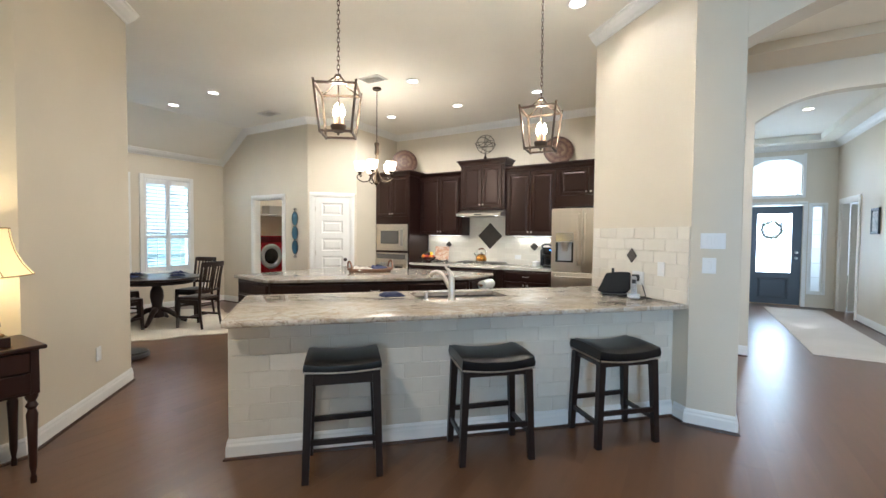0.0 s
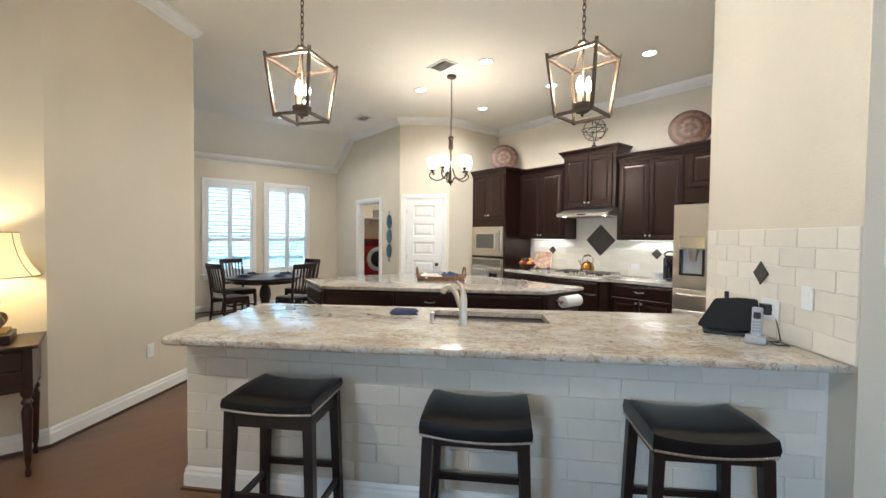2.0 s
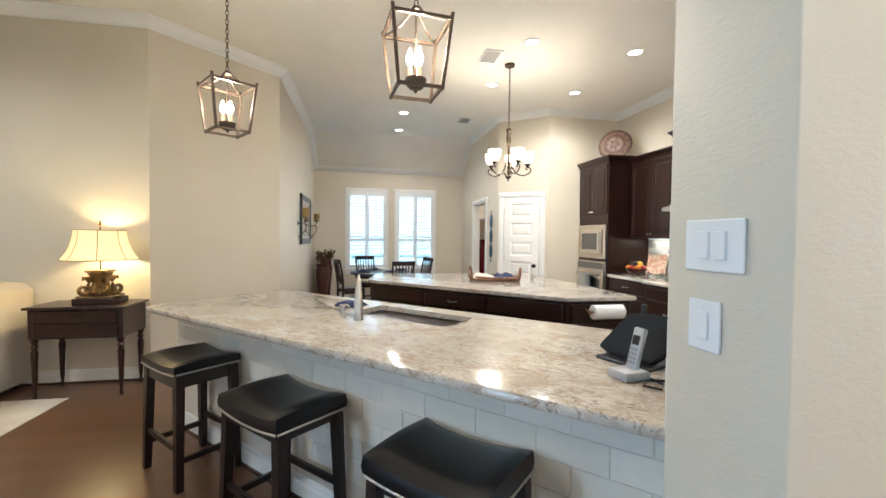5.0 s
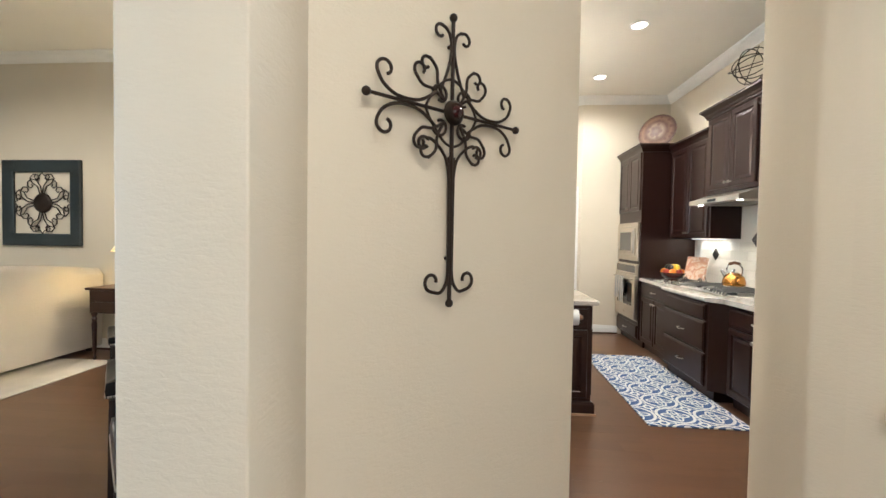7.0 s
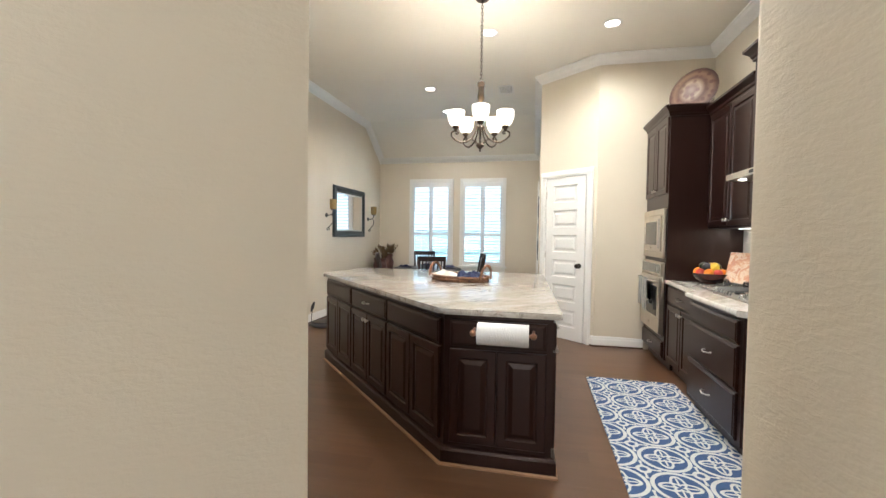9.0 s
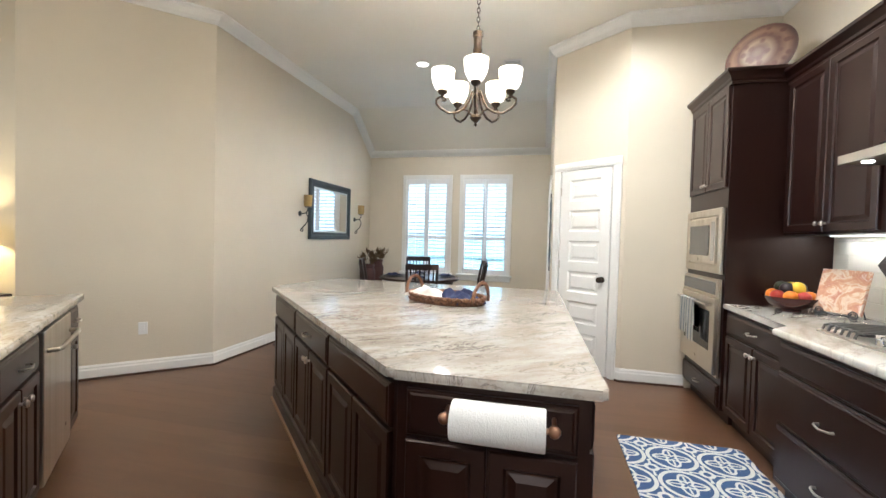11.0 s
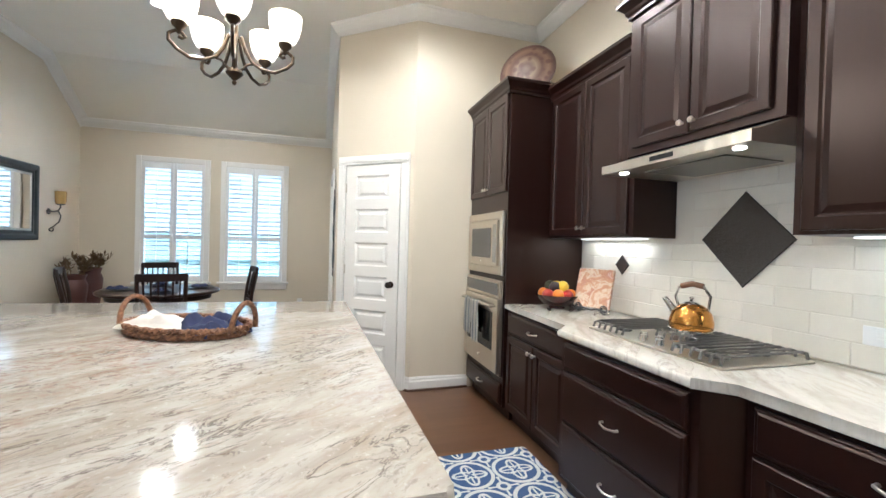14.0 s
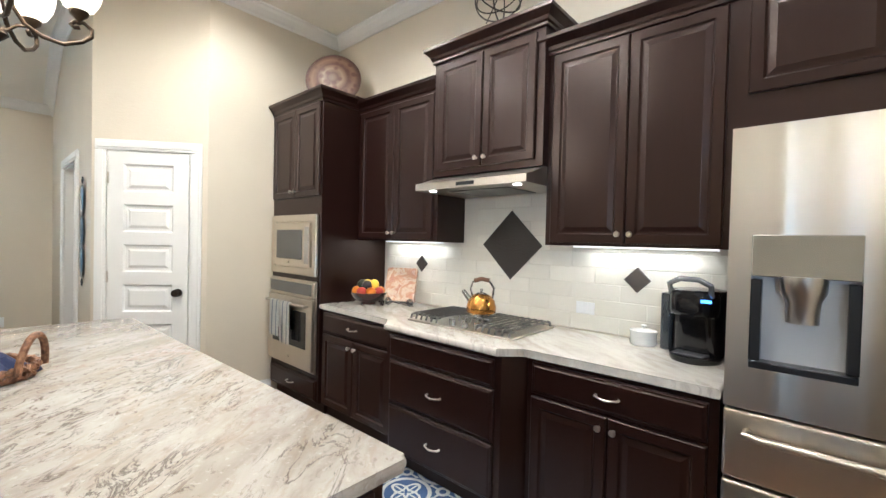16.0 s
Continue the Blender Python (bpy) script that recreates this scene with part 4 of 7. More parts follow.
for i in range(4):
    x = 0.05 + i * 0.58
    units.append(("drawer", x, 0.70, 0.55, 0.155, 1))
    units.append(("door", x, 0.135, 0.27, 0.55, "rt"))
    units.append(("door", x + 0.28, 0.135, 0.27, 0.55, "lt"))
face_unit(IB[2], IB[3], units)
face_unit(IB[4], IB[0], [("drawer", 0.04, 0.70, 0.72, 0.155, 0), ("door", 0.04, 0.135, 0.36, 0.55, None), ("door", 0.41, 0.135, 0.36, 0.55, None)])
# paper towel on a wooden holder
PAPER = paint("paper_towel", (0.74, 0.74, 0.73), 0.9, 0.4, 0.02)
COPPER = base_mat("copper_bracket", (0.42, 0.24, 0.16), 0.3, 1.0)
pt = thing("paper_towel_holder", BCM @ pose(0.185, -0.085, 0.80), "white paper towel roll on a copper wall holder", "paper towel")
roll_bm = lathe(B(), [(0.018, 0), (0.060, 0), (0.062, 0.004), (0.062, 0.276), (0.060, 0.28), (0.018, 0.28)], 32)
rl = part("paper_roll", roll_bm, PAPER, pt, "white paper towel roll", True)
rl.matrix_local = pose(0.02, 0, 0, 0, 90)
rod = part("rod", tube(B(), [(-0.005, 0, 0), (0.325, 0, 0)], 0.009, 10), COPPER, pt, "", True)
for x in (-0.005, 0.325):
    ball_bm = ball(B(), (x, 0, 0), 0.019)
    part("finial", ball_bm, COPPER, pt, "", True)
    part("bracket", tube(B(), [(x, 0, 0), (x, 0.04, 0.01), (x, 0.063, 0.012)], 0.008, 8), COPPER, pt, "", True)

# basket tray
def wicker():
    m = base_mat("brown_wicker", (0.20, 0.09, 0.045), 0.6)
    n = Nodes(m)
    g = n.noise(55, 4, None, 0.6)
    n.colour(n.mix(n.ramp(g, [(0.35, 0.0), (0.65, 1.0)]), (0.10, 0.042, 0.022), (0.33, 0.16, 0.08)))
    n.bump(g, 0.6, 0.004)
    return m


WICKER = wicker()
NAVY = paint("navy_cloth", (0.022, 0.030, 0.085), 0.85, 0.5, 0.2)
LINEN = paint("white_linen", (0.72, 0.68, 0.62), 0.9, 0.3, 0.04)
tray = thing("basket_tray", pose(-3.68, 4.68, 0.9225, 0, 0, 62), "oval woven rattan tray with two hoop handles", "tray")
bm = B()
lathe(bm, [(0, 0.0), (0.285, 0.0), (0.285, 0.012), (0, 0.012)], 40, squash=0.62)
part("base", bm, WICKER, tray)
for rr, z in ((0.29, 0.016), (0.30, 0.042)):
    for ph in (0, math.pi):
        pts = []
        for i in range(97):
            a = 2 * math.pi * i / 96
            q = 34 * a + ph
            pts.append(((rr + 0.007 * math.cos(q)) * math.cos(a), (rr * 0.64 + 0.007 * math.cos(q)) * math.sin(a), z + 0.007 * math.sin(q)))
        part("braid", tube(B(), pts, 0.0105, 6), WICKER, tray, "", True)
for sx in (-1, 1):
    pts = [(sx * (0.295 + 0.012 * math.sin(math.pi * i / 14)), -0.085 * math.cos(math.pi * i / 14), 0.03 + 0.125 * math.sin(math.pi * i / 14)) for i in range(15)]
    part("handle", tube(B(), pts, 0.012, 8), WICKER, tray, "", True)


def crumple(w, d, h, seed, fold=1.0):
    """A loosely folded cloth."""
    bm = B()
    n = 22
    rng = random.Random(seed)
    o = Vector((rng.random() * 50, rng.random() * 50, 0))
    top, low = [], []
    for i in range(n + 1):
        a, b = [], []
        for j in range(n + 1):
            u, v = i / n * 2 - 1, j / n * 2 - 1
            r = max(abs(u), abs(v)) ** 4
            x = u * w / 2 + 0.02 * noise.noise(Vector((v * 2, 3, 0)) + o)
            y = v * d / 2 + 0.02 * noise.noise(Vector((u * 2, 9, 0)) + o)
            z = h * (1 - r) * (0.65 + 0.6 * fold * noise.noise(Vector((u * 2.2, v * 2.2, 0)) + o))
            a.append(bm.verts.new((x, y, max(0.004, z))))
            b.append(bm.verts.new((x, y, 0.0)))
        top.append(a)
        low.append(b)
    for i in range(n):
        for j in range(n):
            bm.faces.new((top[i][j], top[i + 1][j], top[i + 1][j + 1], top[i][j + 1]))
    for i in range(n):
        for s in ((top[i][0], low[i][0], low[i + 1][0], top[i + 1][0]), (top[i + 1][n], low[i + 1][n], low[i][n], top[i][n]), (top[0][i + 1], low[0][i + 1], low[0][i], top[0][i]), (top[n][i], low[n][i], low[n][i + 1], top[n][i + 1])):
            bm.faces.new(s)
    return bm


nap = tagged(part("napkin", crumple(0.28, 0.22, 0.085, 3, 1.6), NAVY, None, "", True), "crumpled navy cloth napkin in the rattan tray", "napkin")
nap.matrix_basis = pose(-3.62, 4.80, 0.935, 0, 0, 40)
nap = tagged(part("napkin", crumple(0.30, 0.20, 0.085, 8, 0.9), LINEN, None, "", True), "folded white linen napkin in the rattan tray", "napkin")
nap.matrix_basis = pose(-3.70, 4.57, 0.935, 0, 8, 75)

# ---- bar ----
BARQ = [(-2.168, 1.588), (0.172, 3.90), (-0.705, 4.782), (-3.045, 2.35)]
SINK = [(-1.745, 3.035), (-1.165, 3.565), (-1.425, 3.80), (-2.005, 3.25)]
bm = B()
slab = prism(bm, rounded(BARQ, 0.03, {0, 3}), 0.887, 0.922, 0.014, 4)
hole = part("sink_cut", prism(B(), rounded(SINK[::1], 0.03), 0.8, 1.0), STEEL)
bar_top = tagged(part("bar_countertop", bm, GRANITE_BAR, None, "", True), "polished beige and brown granite breakfast bar top", "countertop")
mod = bar_top.modifiers.new("sink opening", "BOOLEAN")
mod.object, mod.solver = hole, "EXACT"
cut = bpy.data.meshes.new_from_object(bar_top.evaluated_get(bpy.context.evaluated_depsgraph_get()))
bar_top.modifiers.clear()
bar_top.data = cut
bpy.data.objects.remove(hole)

SINKMAT = base_mat("dark_composite_sink", (0.035, 0.030, 0.026), 0.45)
sink = thing("sink", pose(0, 0, 0), "dark composite double-bowl sink set under the bar top", "sink")
sm, sl = line_frame(SINK[0], SINK[1])
sink.matrix_basis = sm
sd = 0.37
wallt = 0.012
for x0, x1 in ((-0.01, sl * 0.48), (sl * 0.48 + 0.02, sl + 0.01)):
    bm = B()
    box(bm, x0, x1, -0.01, sd, 0.68, 0.692)
    box(bm, x0, x0 + wallt, -0.01, sd, 0.692, 0.880)
    box(bm, x1 - wallt, x1, -0.01, sd, 0.692, 0.880)
    box(bm, x0 + wallt, x1 - wallt, -0.01, 0.002, 0.692, 0.880)
    box(bm, x0 + wallt, x1 - wallt, sd - wallt, sd, 0.692, 0.880)
    part("bowl", bm, SINKMAT, sink)
    part("drain", lathe(B(), [(0, 0), (0.04, 0), (0.042, 0.004), (0, 0.003)], 18), CHROME, sink).matrix_local = pose((x0 + x1) / 2, sd / 2, 0.693)

fau = thing("faucet", pose(-1.46, 3.08, 0.922, 0, 0, 90), "brushed nickel single-lever pull-out kitchen faucet", "faucet")
part("base", lathe(B(), [(0, 0), (0.031, 0), (0.031, 0.006), (0.026, 0.012), (0.025, 0.10), (0.023, 0.175), (0.012, 0.19), (0, 0.192)], 24), NICKEL, fau, "", True)
pts = [(0, 0.01, 0.085), (0, 0.04, 0.135), (0, 0.068, 0.185), (0, 0.102, 0.217), (0, 0.142, 0.226), (0, 0.178, 0.212), (0, 0.198, 0.187)]
part("spout", tube(B(), pts, 0.02, 14, [0.016, 0.017, 0.017, 0.016, 0.016, 0.017, 0.020]), NICKEL, fau, "", True)
part("lever", tube(B(), [(0, 0, 0.18), (0, 0.006, 0.212), (0, 0.026, 0.242), (0, 0.062, 0.266)], 0.01, 10, [0.021, 0.017, 0.012, 0.008]), NICKEL, fau, "", True)
soap = thing("soap_dispenser", pose(-1.635, 2.975, 0.922, 0, 0, 43), "small brushed nickel soap dispenser by the sink", "soap dispenser")
part("body", lathe(B(), [(0, 0), (0.021, 0), (0.021, 0.005), (0.013, 0.01), (0.012, 0.045), (0.017, 0.05), (0.017, 0.068), (0, 0.07)], 18), NICKEL, soap, "", True)
part("nozzle", tube(B(), [(0, 0, 0.06), (0, 0.035, 0.062), (0, 0.06, 0.05)], 0.007, 8), NICKEL, soap, "", True)
cl = tagged(part("dish_cloth", crumple(0.19, 0.16, 0.05, 21, 0.4), NAVY, None, "", True), "folded navy dish cloth beside the sink", "cloth")
cl.matrix_basis = pose(-2.02, 3.02, 0.9225, 0, 0, 50)

# phone on its cradle, black covered speaker stand
SILVER = base_mat("silver_plastic", (0.42, 0.42, 0.43), 0.35, 0.3)
ph = thing("cordless_phone", pose(-0.225, 4.06, 0.9225, 0, 0, 10), "silver cordless phone standing in its charging cradle", "phone")
bm = B()
prism(bm, [(-0.045, -0.055), (0.045, -0.055), (0.05, 0.05), (-0.05, 0.05)], 0.0, 0.035, 0.008, 2)
part("cradle", bm, SILVER, ph, "", True)
hs = part("handset", box(B(), -0.024, 0.024, -0.013, 0.013, 0.0, 0.165, 0.008, 3), SILVER, ph, "", True)
hs.matrix_local = pose(0, 0.012, 0.022, -16)
part("screen", box(B(), -0.016, 0.016, -0.0145, -0.0125, 0.10, 0.135, 0.001), BLACK, hs)
for i in range(4):
    for j in range(3):
        part("key", box(B(), -0.017 + j * 0.0125, -0.008 + j * 0.0125, -0.0145, -0.0125, 0.03 + i * 0.016, 0.04 + i * 0.016, 0.001), base_mat("phone_key", (0.25, 0.25, 0.26), 0.5) if (i, j) == (0, 0) else bpy.data.materials["phone_key"], hs)
CLOTHBLK = paint("black_fabric", (0.010, 0.011, 0.013), 0.85, 0.5, 0.2)
sp = thing("covered_tablet_stand", pose(-0.40, 4.20, 0.9225, 0, 0, 22), "black fabric-covered tablet leaning on a low stand", "tablet stand")
bm = B()
fp = [(-0.15, 0.02), (-0.10, 0.0), (0.10, 0.0), (0.155, 0.055), (0.15, 0.20), (0.06, 0.205), (-0.06, 0.19)]
a = [bm.verts.new((x, -0.014, z)) for x, z in fp]
b = [bm.verts.new((x * 0.98, 0.014, z)) for x, z in fp]
bm.faces.new(a)
bm.faces.new(b[::-1])
for k in range(len(fp)):
    bm.faces.new((a[k], b[k], b[(k + 1) % len(fp)], a[(k + 1) % len(fp)]))
bmesh.ops.recalc_face_normals(bm, faces=bm.faces)
bmesh.ops.bevel(bm, geom=list(bm.edges), offset=0.006, segments=2, affect="EDGES")
part("cover", bm, CLOTHBLK, sp, "", True).matrix_local = pose(0, -0.02, 0.018, -28)
part("stand_foot", box(B(), -0.12, 0.12, -0.08, 0.10, 0.0, 0.014, 0.005, 2), BLACK, sp)
part("stand_post", tube(B(), [(0, 0.06, 0.01), (0.0, 0.07, 0.12), (0, 0.075, 0.235)], 0.012, 10), BLACK, sp, "", True)
cable = tagged(part("cable", tube(B(), [(-0.20, 4.13, 0.927), (-0.13, 4.13, 0.928), (-0.09, 4.09, 0.927), (-0.13, 4.05, 0.928), (-0.17, 4.09, 0.93), (-0.14, 4.15, 0.935), (-0.165, 4.20, 1.0), (-0.19, 4.245, 1.06)], 0.0035, 6), BLACK, None, "", True), "black power cable looping to the wall outlet", "cable")
plug = tagged(part("power_adapter", box(B(), -0.03, 0.03, -0.045, 0.0, -0.03, 0.03, 0.006, 2), BLACK), "black plug-in power adapter in the wall outlet", "adapter")
plug.matrix_basis = pose(-0.215, 4.272, 1.08, 0, 0, -45)

# half wall under the bar, its tiles added with the other pieces
BARW0, BARW1 = (-2.325, 1.735), (0.08, 4.005)
bar_base = tagged(part("bar_half_wall", prism(B(), [BARW0, BARW1, (0.0, 4.085), (-2.405, 1.815)], 0, 0.8865), GROUT), "cream stone-tiled half wall carrying the bar top", "half wall")
BARM, BARLEN = line_frame(BARW0, BARW1)
bm = run(B(), flat([BARW1, BARW0, (-2.41, 1.825)]), [(o - 0.0, u) for o, u in SKIRT])
part("baseboard", bm, TRIM, bar_base)
part("shoe_moulding", run(B(), flat([BARW1, BARW0, (-2.41, 1.825)]), SHOE), SHOE_WOOD, bar_base)
cab_m, cab_len = line_frame((-0.72, 4.70), (-2.985, 2.35))
bc = thing("base_cabinet", cab_m, "espresso cabinets on the kitchen side of the bar", "cabinet")
part("body", box(B(), 0, cab_len - 0.93, 0, 0.62, 0.10, 0.88), CABINET, bc)
part("toe_kick", box(B(), 0, cab_len - 0.93, 0.06, 0.62, 0, 0.10), CABINET, bc)
for i in range(4):
    x = 0.05 + i * 0.57
    add_drawer(bc, x, 0.70, 0.55, 0.155)
    add_door(bc, x, 0.12, 0.27, 0.565, "rt")
    add_door(bc, x + 0.28, 0.12, 0.27, 0.565, "lt")
ec = thing("base_cabinet", cab_m @ pose(cab_len - 0.31, 0, 0), "narrow espresso end cabinet with a drawer and a door", "cabinet")
part("body", box(B(), 0, 0.31, 0, 0.62, 0.10, 0.88), CABINET, ec)
part("toe_kick", box(B(), 0, 0.31, 0.06, 0.62, 0, 0.10), CABINET, ec)
add_drawer(ec, 0.015, 0.70, 0.28, 0.155)
add_door(ec, 0.015, 0.12, 0.28, 0.565, "lt")
dwash = thing("dishwasher", cab_m @ pose(cab_len - 0.925, 0, 0), "stainless steel dishwasher with a bar handle", "dishwasher")
part("body", box(B(), 0, 0.61, 0.01, 0.6, 0.10, 0.878), BLACK, dwash)
part("front", box(B(), 0.005, 0.605, -0.03, 0.009, 0.11, 0.86, 0.006, 2), STEEL, dwash)
bm = tube(B(), [(0.05, -0.031, 0.76), (0.06, -0.07, 0.76), (0.10, -0.08, 0.76), (0.51, -0.08, 0.76), (0.55, -0.07, 0.76), (0.56, -0.031, 0.76)], 0.012, 10)
part("handle", bm, STEEL, dwash, "", True)
part("toe_kick", box(B(), 0.0, 0.61, 0.05, 0.08, 0, 0.10), BLACK, dwash)
part("badge", lathe(B(), [(0, 0), (0.011, 0), (0, 0.003)], 12), CHROME, dwash).matrix_local = pose(0.47, -0.031, 0.24, 90)

# bar stools
LEATHER = paint("black_leather", (0.004, 0.004, 0.005), 0.3, 0.05, 0.3)
LEATHER.node_tree.nodes["Principled BSDF"].inputs["Specular IOR Level"].default_value = 0.35
STOOLWOOD = paint("black_brown_wood", (0.014, 0.008, 0.007), 0.35, 0.05, 0.2)


def stool_seat(w, d):
    bm = B()
    nx, ny = 18, 12
    rows = []
    for i in range(nx + 1):
        u = i / nx * 2 - 1
        row = []
        for j in range(ny + 1):
            v = j / ny * 2 - 1
            su = math.copysign(min(1, abs(u) ** 0.9), u)
            edge = max(abs(u) ** 10, abs(v) ** 8)
            z = 0.088 + 0.030 * abs(u) ** 2.2 + 0.012 * math.cos(math.pi * v / 2) - 0.020 * edge
            row.append(bm.verts.new((su * w / 2, v * d / 2, z)))
        rows.append(row)
    for a, b in zip(rows, rows[1:]):
        for k in range(ny):
            bm.faces.new((a[k], b[k], b[k + 1], a[k + 1]))
    rim = [r[0] for r in rows] + rows[-1][1:] + [r[-1] for r in rows[::-1][1:]] + rows[0][::-1][1:-1]
    low = []
    for v in rim:
        z = 0.0 + 0.020 * abs(2 * v.co.x / w) ** 2
        low.append(bm.verts.new((v.co.x * 1.0, v.co.y * 1.0, z)))
    mid = [bm.verts.new((v.co.x * 1.025, v.co.y * 1.03, (v.co.z + l.co.z) / 2)) for v, l in zip(rim, low)]
    n = len(rim)
    for k in range(n):
        j = (k + 1) % n
        bm.faces.new((rim[k], mid[k], mid[j], rim[j]))
        bm.faces.new((mid[k], low[k], low[j], mid[j]))
    bm.faces.new(low)
    bmesh.ops.recalc_face_normals(bm, faces=bm.faces)
    return bm


def leg(bm, x0, y0, z0, x1, y1, z1, s0, s1):
    a = [bm.verts.new((x0 + dx * s0, y0 + dy * s0, z0)) for dx, dy in ((-1, -1), (1, -1), (1, 1), (-1, 1))]
    b = [bm.verts.new((x1 + dx * s1, y1 + dy * s1, z1)) for dx, dy in ((-1, -1), (1, -1), (1, 1), (-1, 1))]
    for k in range(4):
        bm.faces.new((a[k], a[(k + 1) % 4], b[(k + 1) % 4], b[k]))
    bm.faces.new(a[::-1])
    bm.faces.new(b)
    return bm


def bar(bm, p, q, h, t):
    """A straight rail from p to q, h high and t thick."""
    p, q = Vector(p), Vector(q)
    d = (q - p).normalized()
    s = d.cross(Vector((0, 0, 1))).normalized() * t / 2
    u = Vector((0, 0, h / 2))
    a = [bm.verts.new(p + c) for c in (-s - u, s - u, s + u, -s + u)]
    b = [bm.verts.new(q + c) for c in (-s - u, s - u, s + u, -s + u)]
    for k in range(4):
        bm.faces.new((a[k], b[k], b[(k + 1) % 4], a[(k + 1) % 4]))
    bm.faces.new(a[::-1])
    bm.faces.new(b)
    bmesh.ops.recalc_face_normals(bm, faces=bm.faces)
    return bm


def bar_stool(m, SH, thick, skirt, wide=1.0):
    """Saddle stool; SH is the underside of the cushion, thick scales its height, skirt is the apron's depth."""
    stool = thing("bar_stool", m, "backless saddle-seat bar stool in black leather with nailheads", "bar stool", "bar stools")
    bm = stool_seat(0.475, 0.37)
    bmesh.ops.scale(bm, vec=(wide, 1, thick), verts=bm.verts)
    part("seat", bm, LEATHER, stool, "padded black leather saddle seat", True).matrix_local = pose(0, 0, SH)
    nails = B()
    for k in range(44):
        for sy in (-1, 1):
            x = wide * (-0.231 + k * 0.462 / 43)
            ball(nails, (x, sy * 0.188, SH + 0.008 + 0.02 * thick * abs(2 * x / 0.475) ** 2), 0.0062, 6)
    for k in range(34):
        for sx in (-1, 1):
            ball(nails, (sx * 0.241 * wide, -0.177 + k * 0.354 / 33, SH + 0.008 + 0.019 * thick), 0.0058, 6)
    part("nailhead_trim", nails, NICKEL, stool, "row of silver nailheads")
    za = SH + 0.005 - skirt / 2
    for sx in (-wide, wide):
        part("apron", bar(B(), (sx * 0.205, -0.145, za), (sx * 0.205, 0.145, za), skirt, 0.02), STOOLWOOD, stool)
        for sy in (-1, 1):
            part("leg", leg(B(), sx * 0.232, sy * 0.166, 0, sx * 0.208, sy * 0.152, SH + 0.005, 0.0195, 0.0235), STOOLWOOD, stool)
        part("stretcher", bar(B(), (sx * 0.226, -0.16, 0.165), (sx * 0.226, 0.16, 0.165), 0.032, 0.018), STOOLWOOD, stool)
    for sy in (-1, 1):
        part("apron", bar(B(), (-0.2 * wide, sy * 0.158, za), (0.2 * wide, sy * 0.158, za), skirt, 0.02), STOOLWOOD, stool)
        part("stretcher", bar(B(), (-0.222 * wide, sy * 0.159, 0.235), (0.222 * wide, sy * 0.169, 0.235), 0.032, 0.018), STOOLWOOD, stool)
    return stool


bar_stool(pose(-1.660, 2.074, 0, 0, 0, 44), 0.636, 0.68, 0.07, 0.92)
low_stool = bar_stool(pose(-0.958, 2.728, 0, 0, 0, 43), 0.582, 0.95, 0.03)
copy_thing(low_stool, pose(-0.280, 3.402, 0, 0, 0, 45))

# ---- things on the worktop and on the cabinets ----
IRON = paint("cast_iron", (0.03, 0.03, 0.032), 0.5, 0.2, 0.2)
GRATE = base_mat("grey_grate", (0.16, 0.155, 0.15), 0.36, 0.7)
ck = thing("gas_cooktop", pose(-3.06, 6.98, 0.921), "stainless steel five-burner gas cooktop with iron grates", "cooktop")
part("tray", box(B(), -0.405, 0.405, -0.255, 0.255, 0, 0.012, 0.006, 2), STEEL, ck)
for cx, cy, r in ((-0.27, 0.12, 0.045), (-0.27, -0.12, 0.035), (0, 0.08, 0.055), (0.27, 0.12, 0.04), (0.27, -0.12, 0.045)):
    part("burner", lathe(B(), [(0, 0.0), (r, 0), (r, 0.012), (r * 0.8, 0.018), (r * 0.8, 0.026), (0, 0.028)], 20), IRON, ck, "", True).matrix_local = pose(cx, cy, 0.012)
for gx in (-0.27, 0.0, 0.27):
    bm = B()
    y0 = -0.235 if gx else -0.06
    for k in range(6):
        x = gx - 0.115 + k * 0.046
        pts = [(x, y0, 0.014), (x, y0 + 0.01, 0.040), (x, y0 + 0.04, 0.047), (x, 0.20, 0.047), (x, 0.23, 0.040), (x, 0.238, 0.014)]
        tube(bm, pts, 0.0065, 6)
    for y in (y0 + 0.03, 0.21):
        tube(bm, [(gx - 0.125, y, 0.042), (gx + 0.125, y, 0.042)], 0.0065, 6)
    part("grate", bm, GRATE, ck, "", True)
for i, (x, y) in enumerate(((-0.10, -0.11), (-0.05, -0.16), (0.0, -0.11), (0.05, -0.16), (0.10, -0.11))):
    part("knob", lathe(B(), [(0, 0), (0.022, 0), (0.02, 0.012), (0.017, 0.028), (0.0, 0.03)], 16), CHROME, ck, "", True).matrix_local = pose(x, y - 0.04, 0.012)

AMBER = base_mat("amber_metal_kettle", (0.55, 0.26, 0.055), 0.14, 0.85)
ket = thing("kettle", pose(-3.10, 7.06, 0.97, 0, 0, 205), "copper-gold whistling kettle with a wooden grip", "kettle")
part("body", lathe(B(), [(0, 0), (0.088, 0), (0.098, 0.012), (0.10, 0.05), (0.088, 0.095), (0.062, 0.125), (0.04, 0.138)], 32), AMBER, ket, "", True)
part("base_ring", lathe(B(), [(0.088, -0.004), (0.1005, 0.0), (0.1015, 0.014), (0.098, 0.016)], 32), CHROME, ket, "", True)
part("lid", lathe(B(), [(0.042, 0.137), (0.03, 0.146), (0.008, 0.15), (0.008, 0.16), (0.014, 0.168), (0, 0.175)], 20), CHROME, ket, "", True)
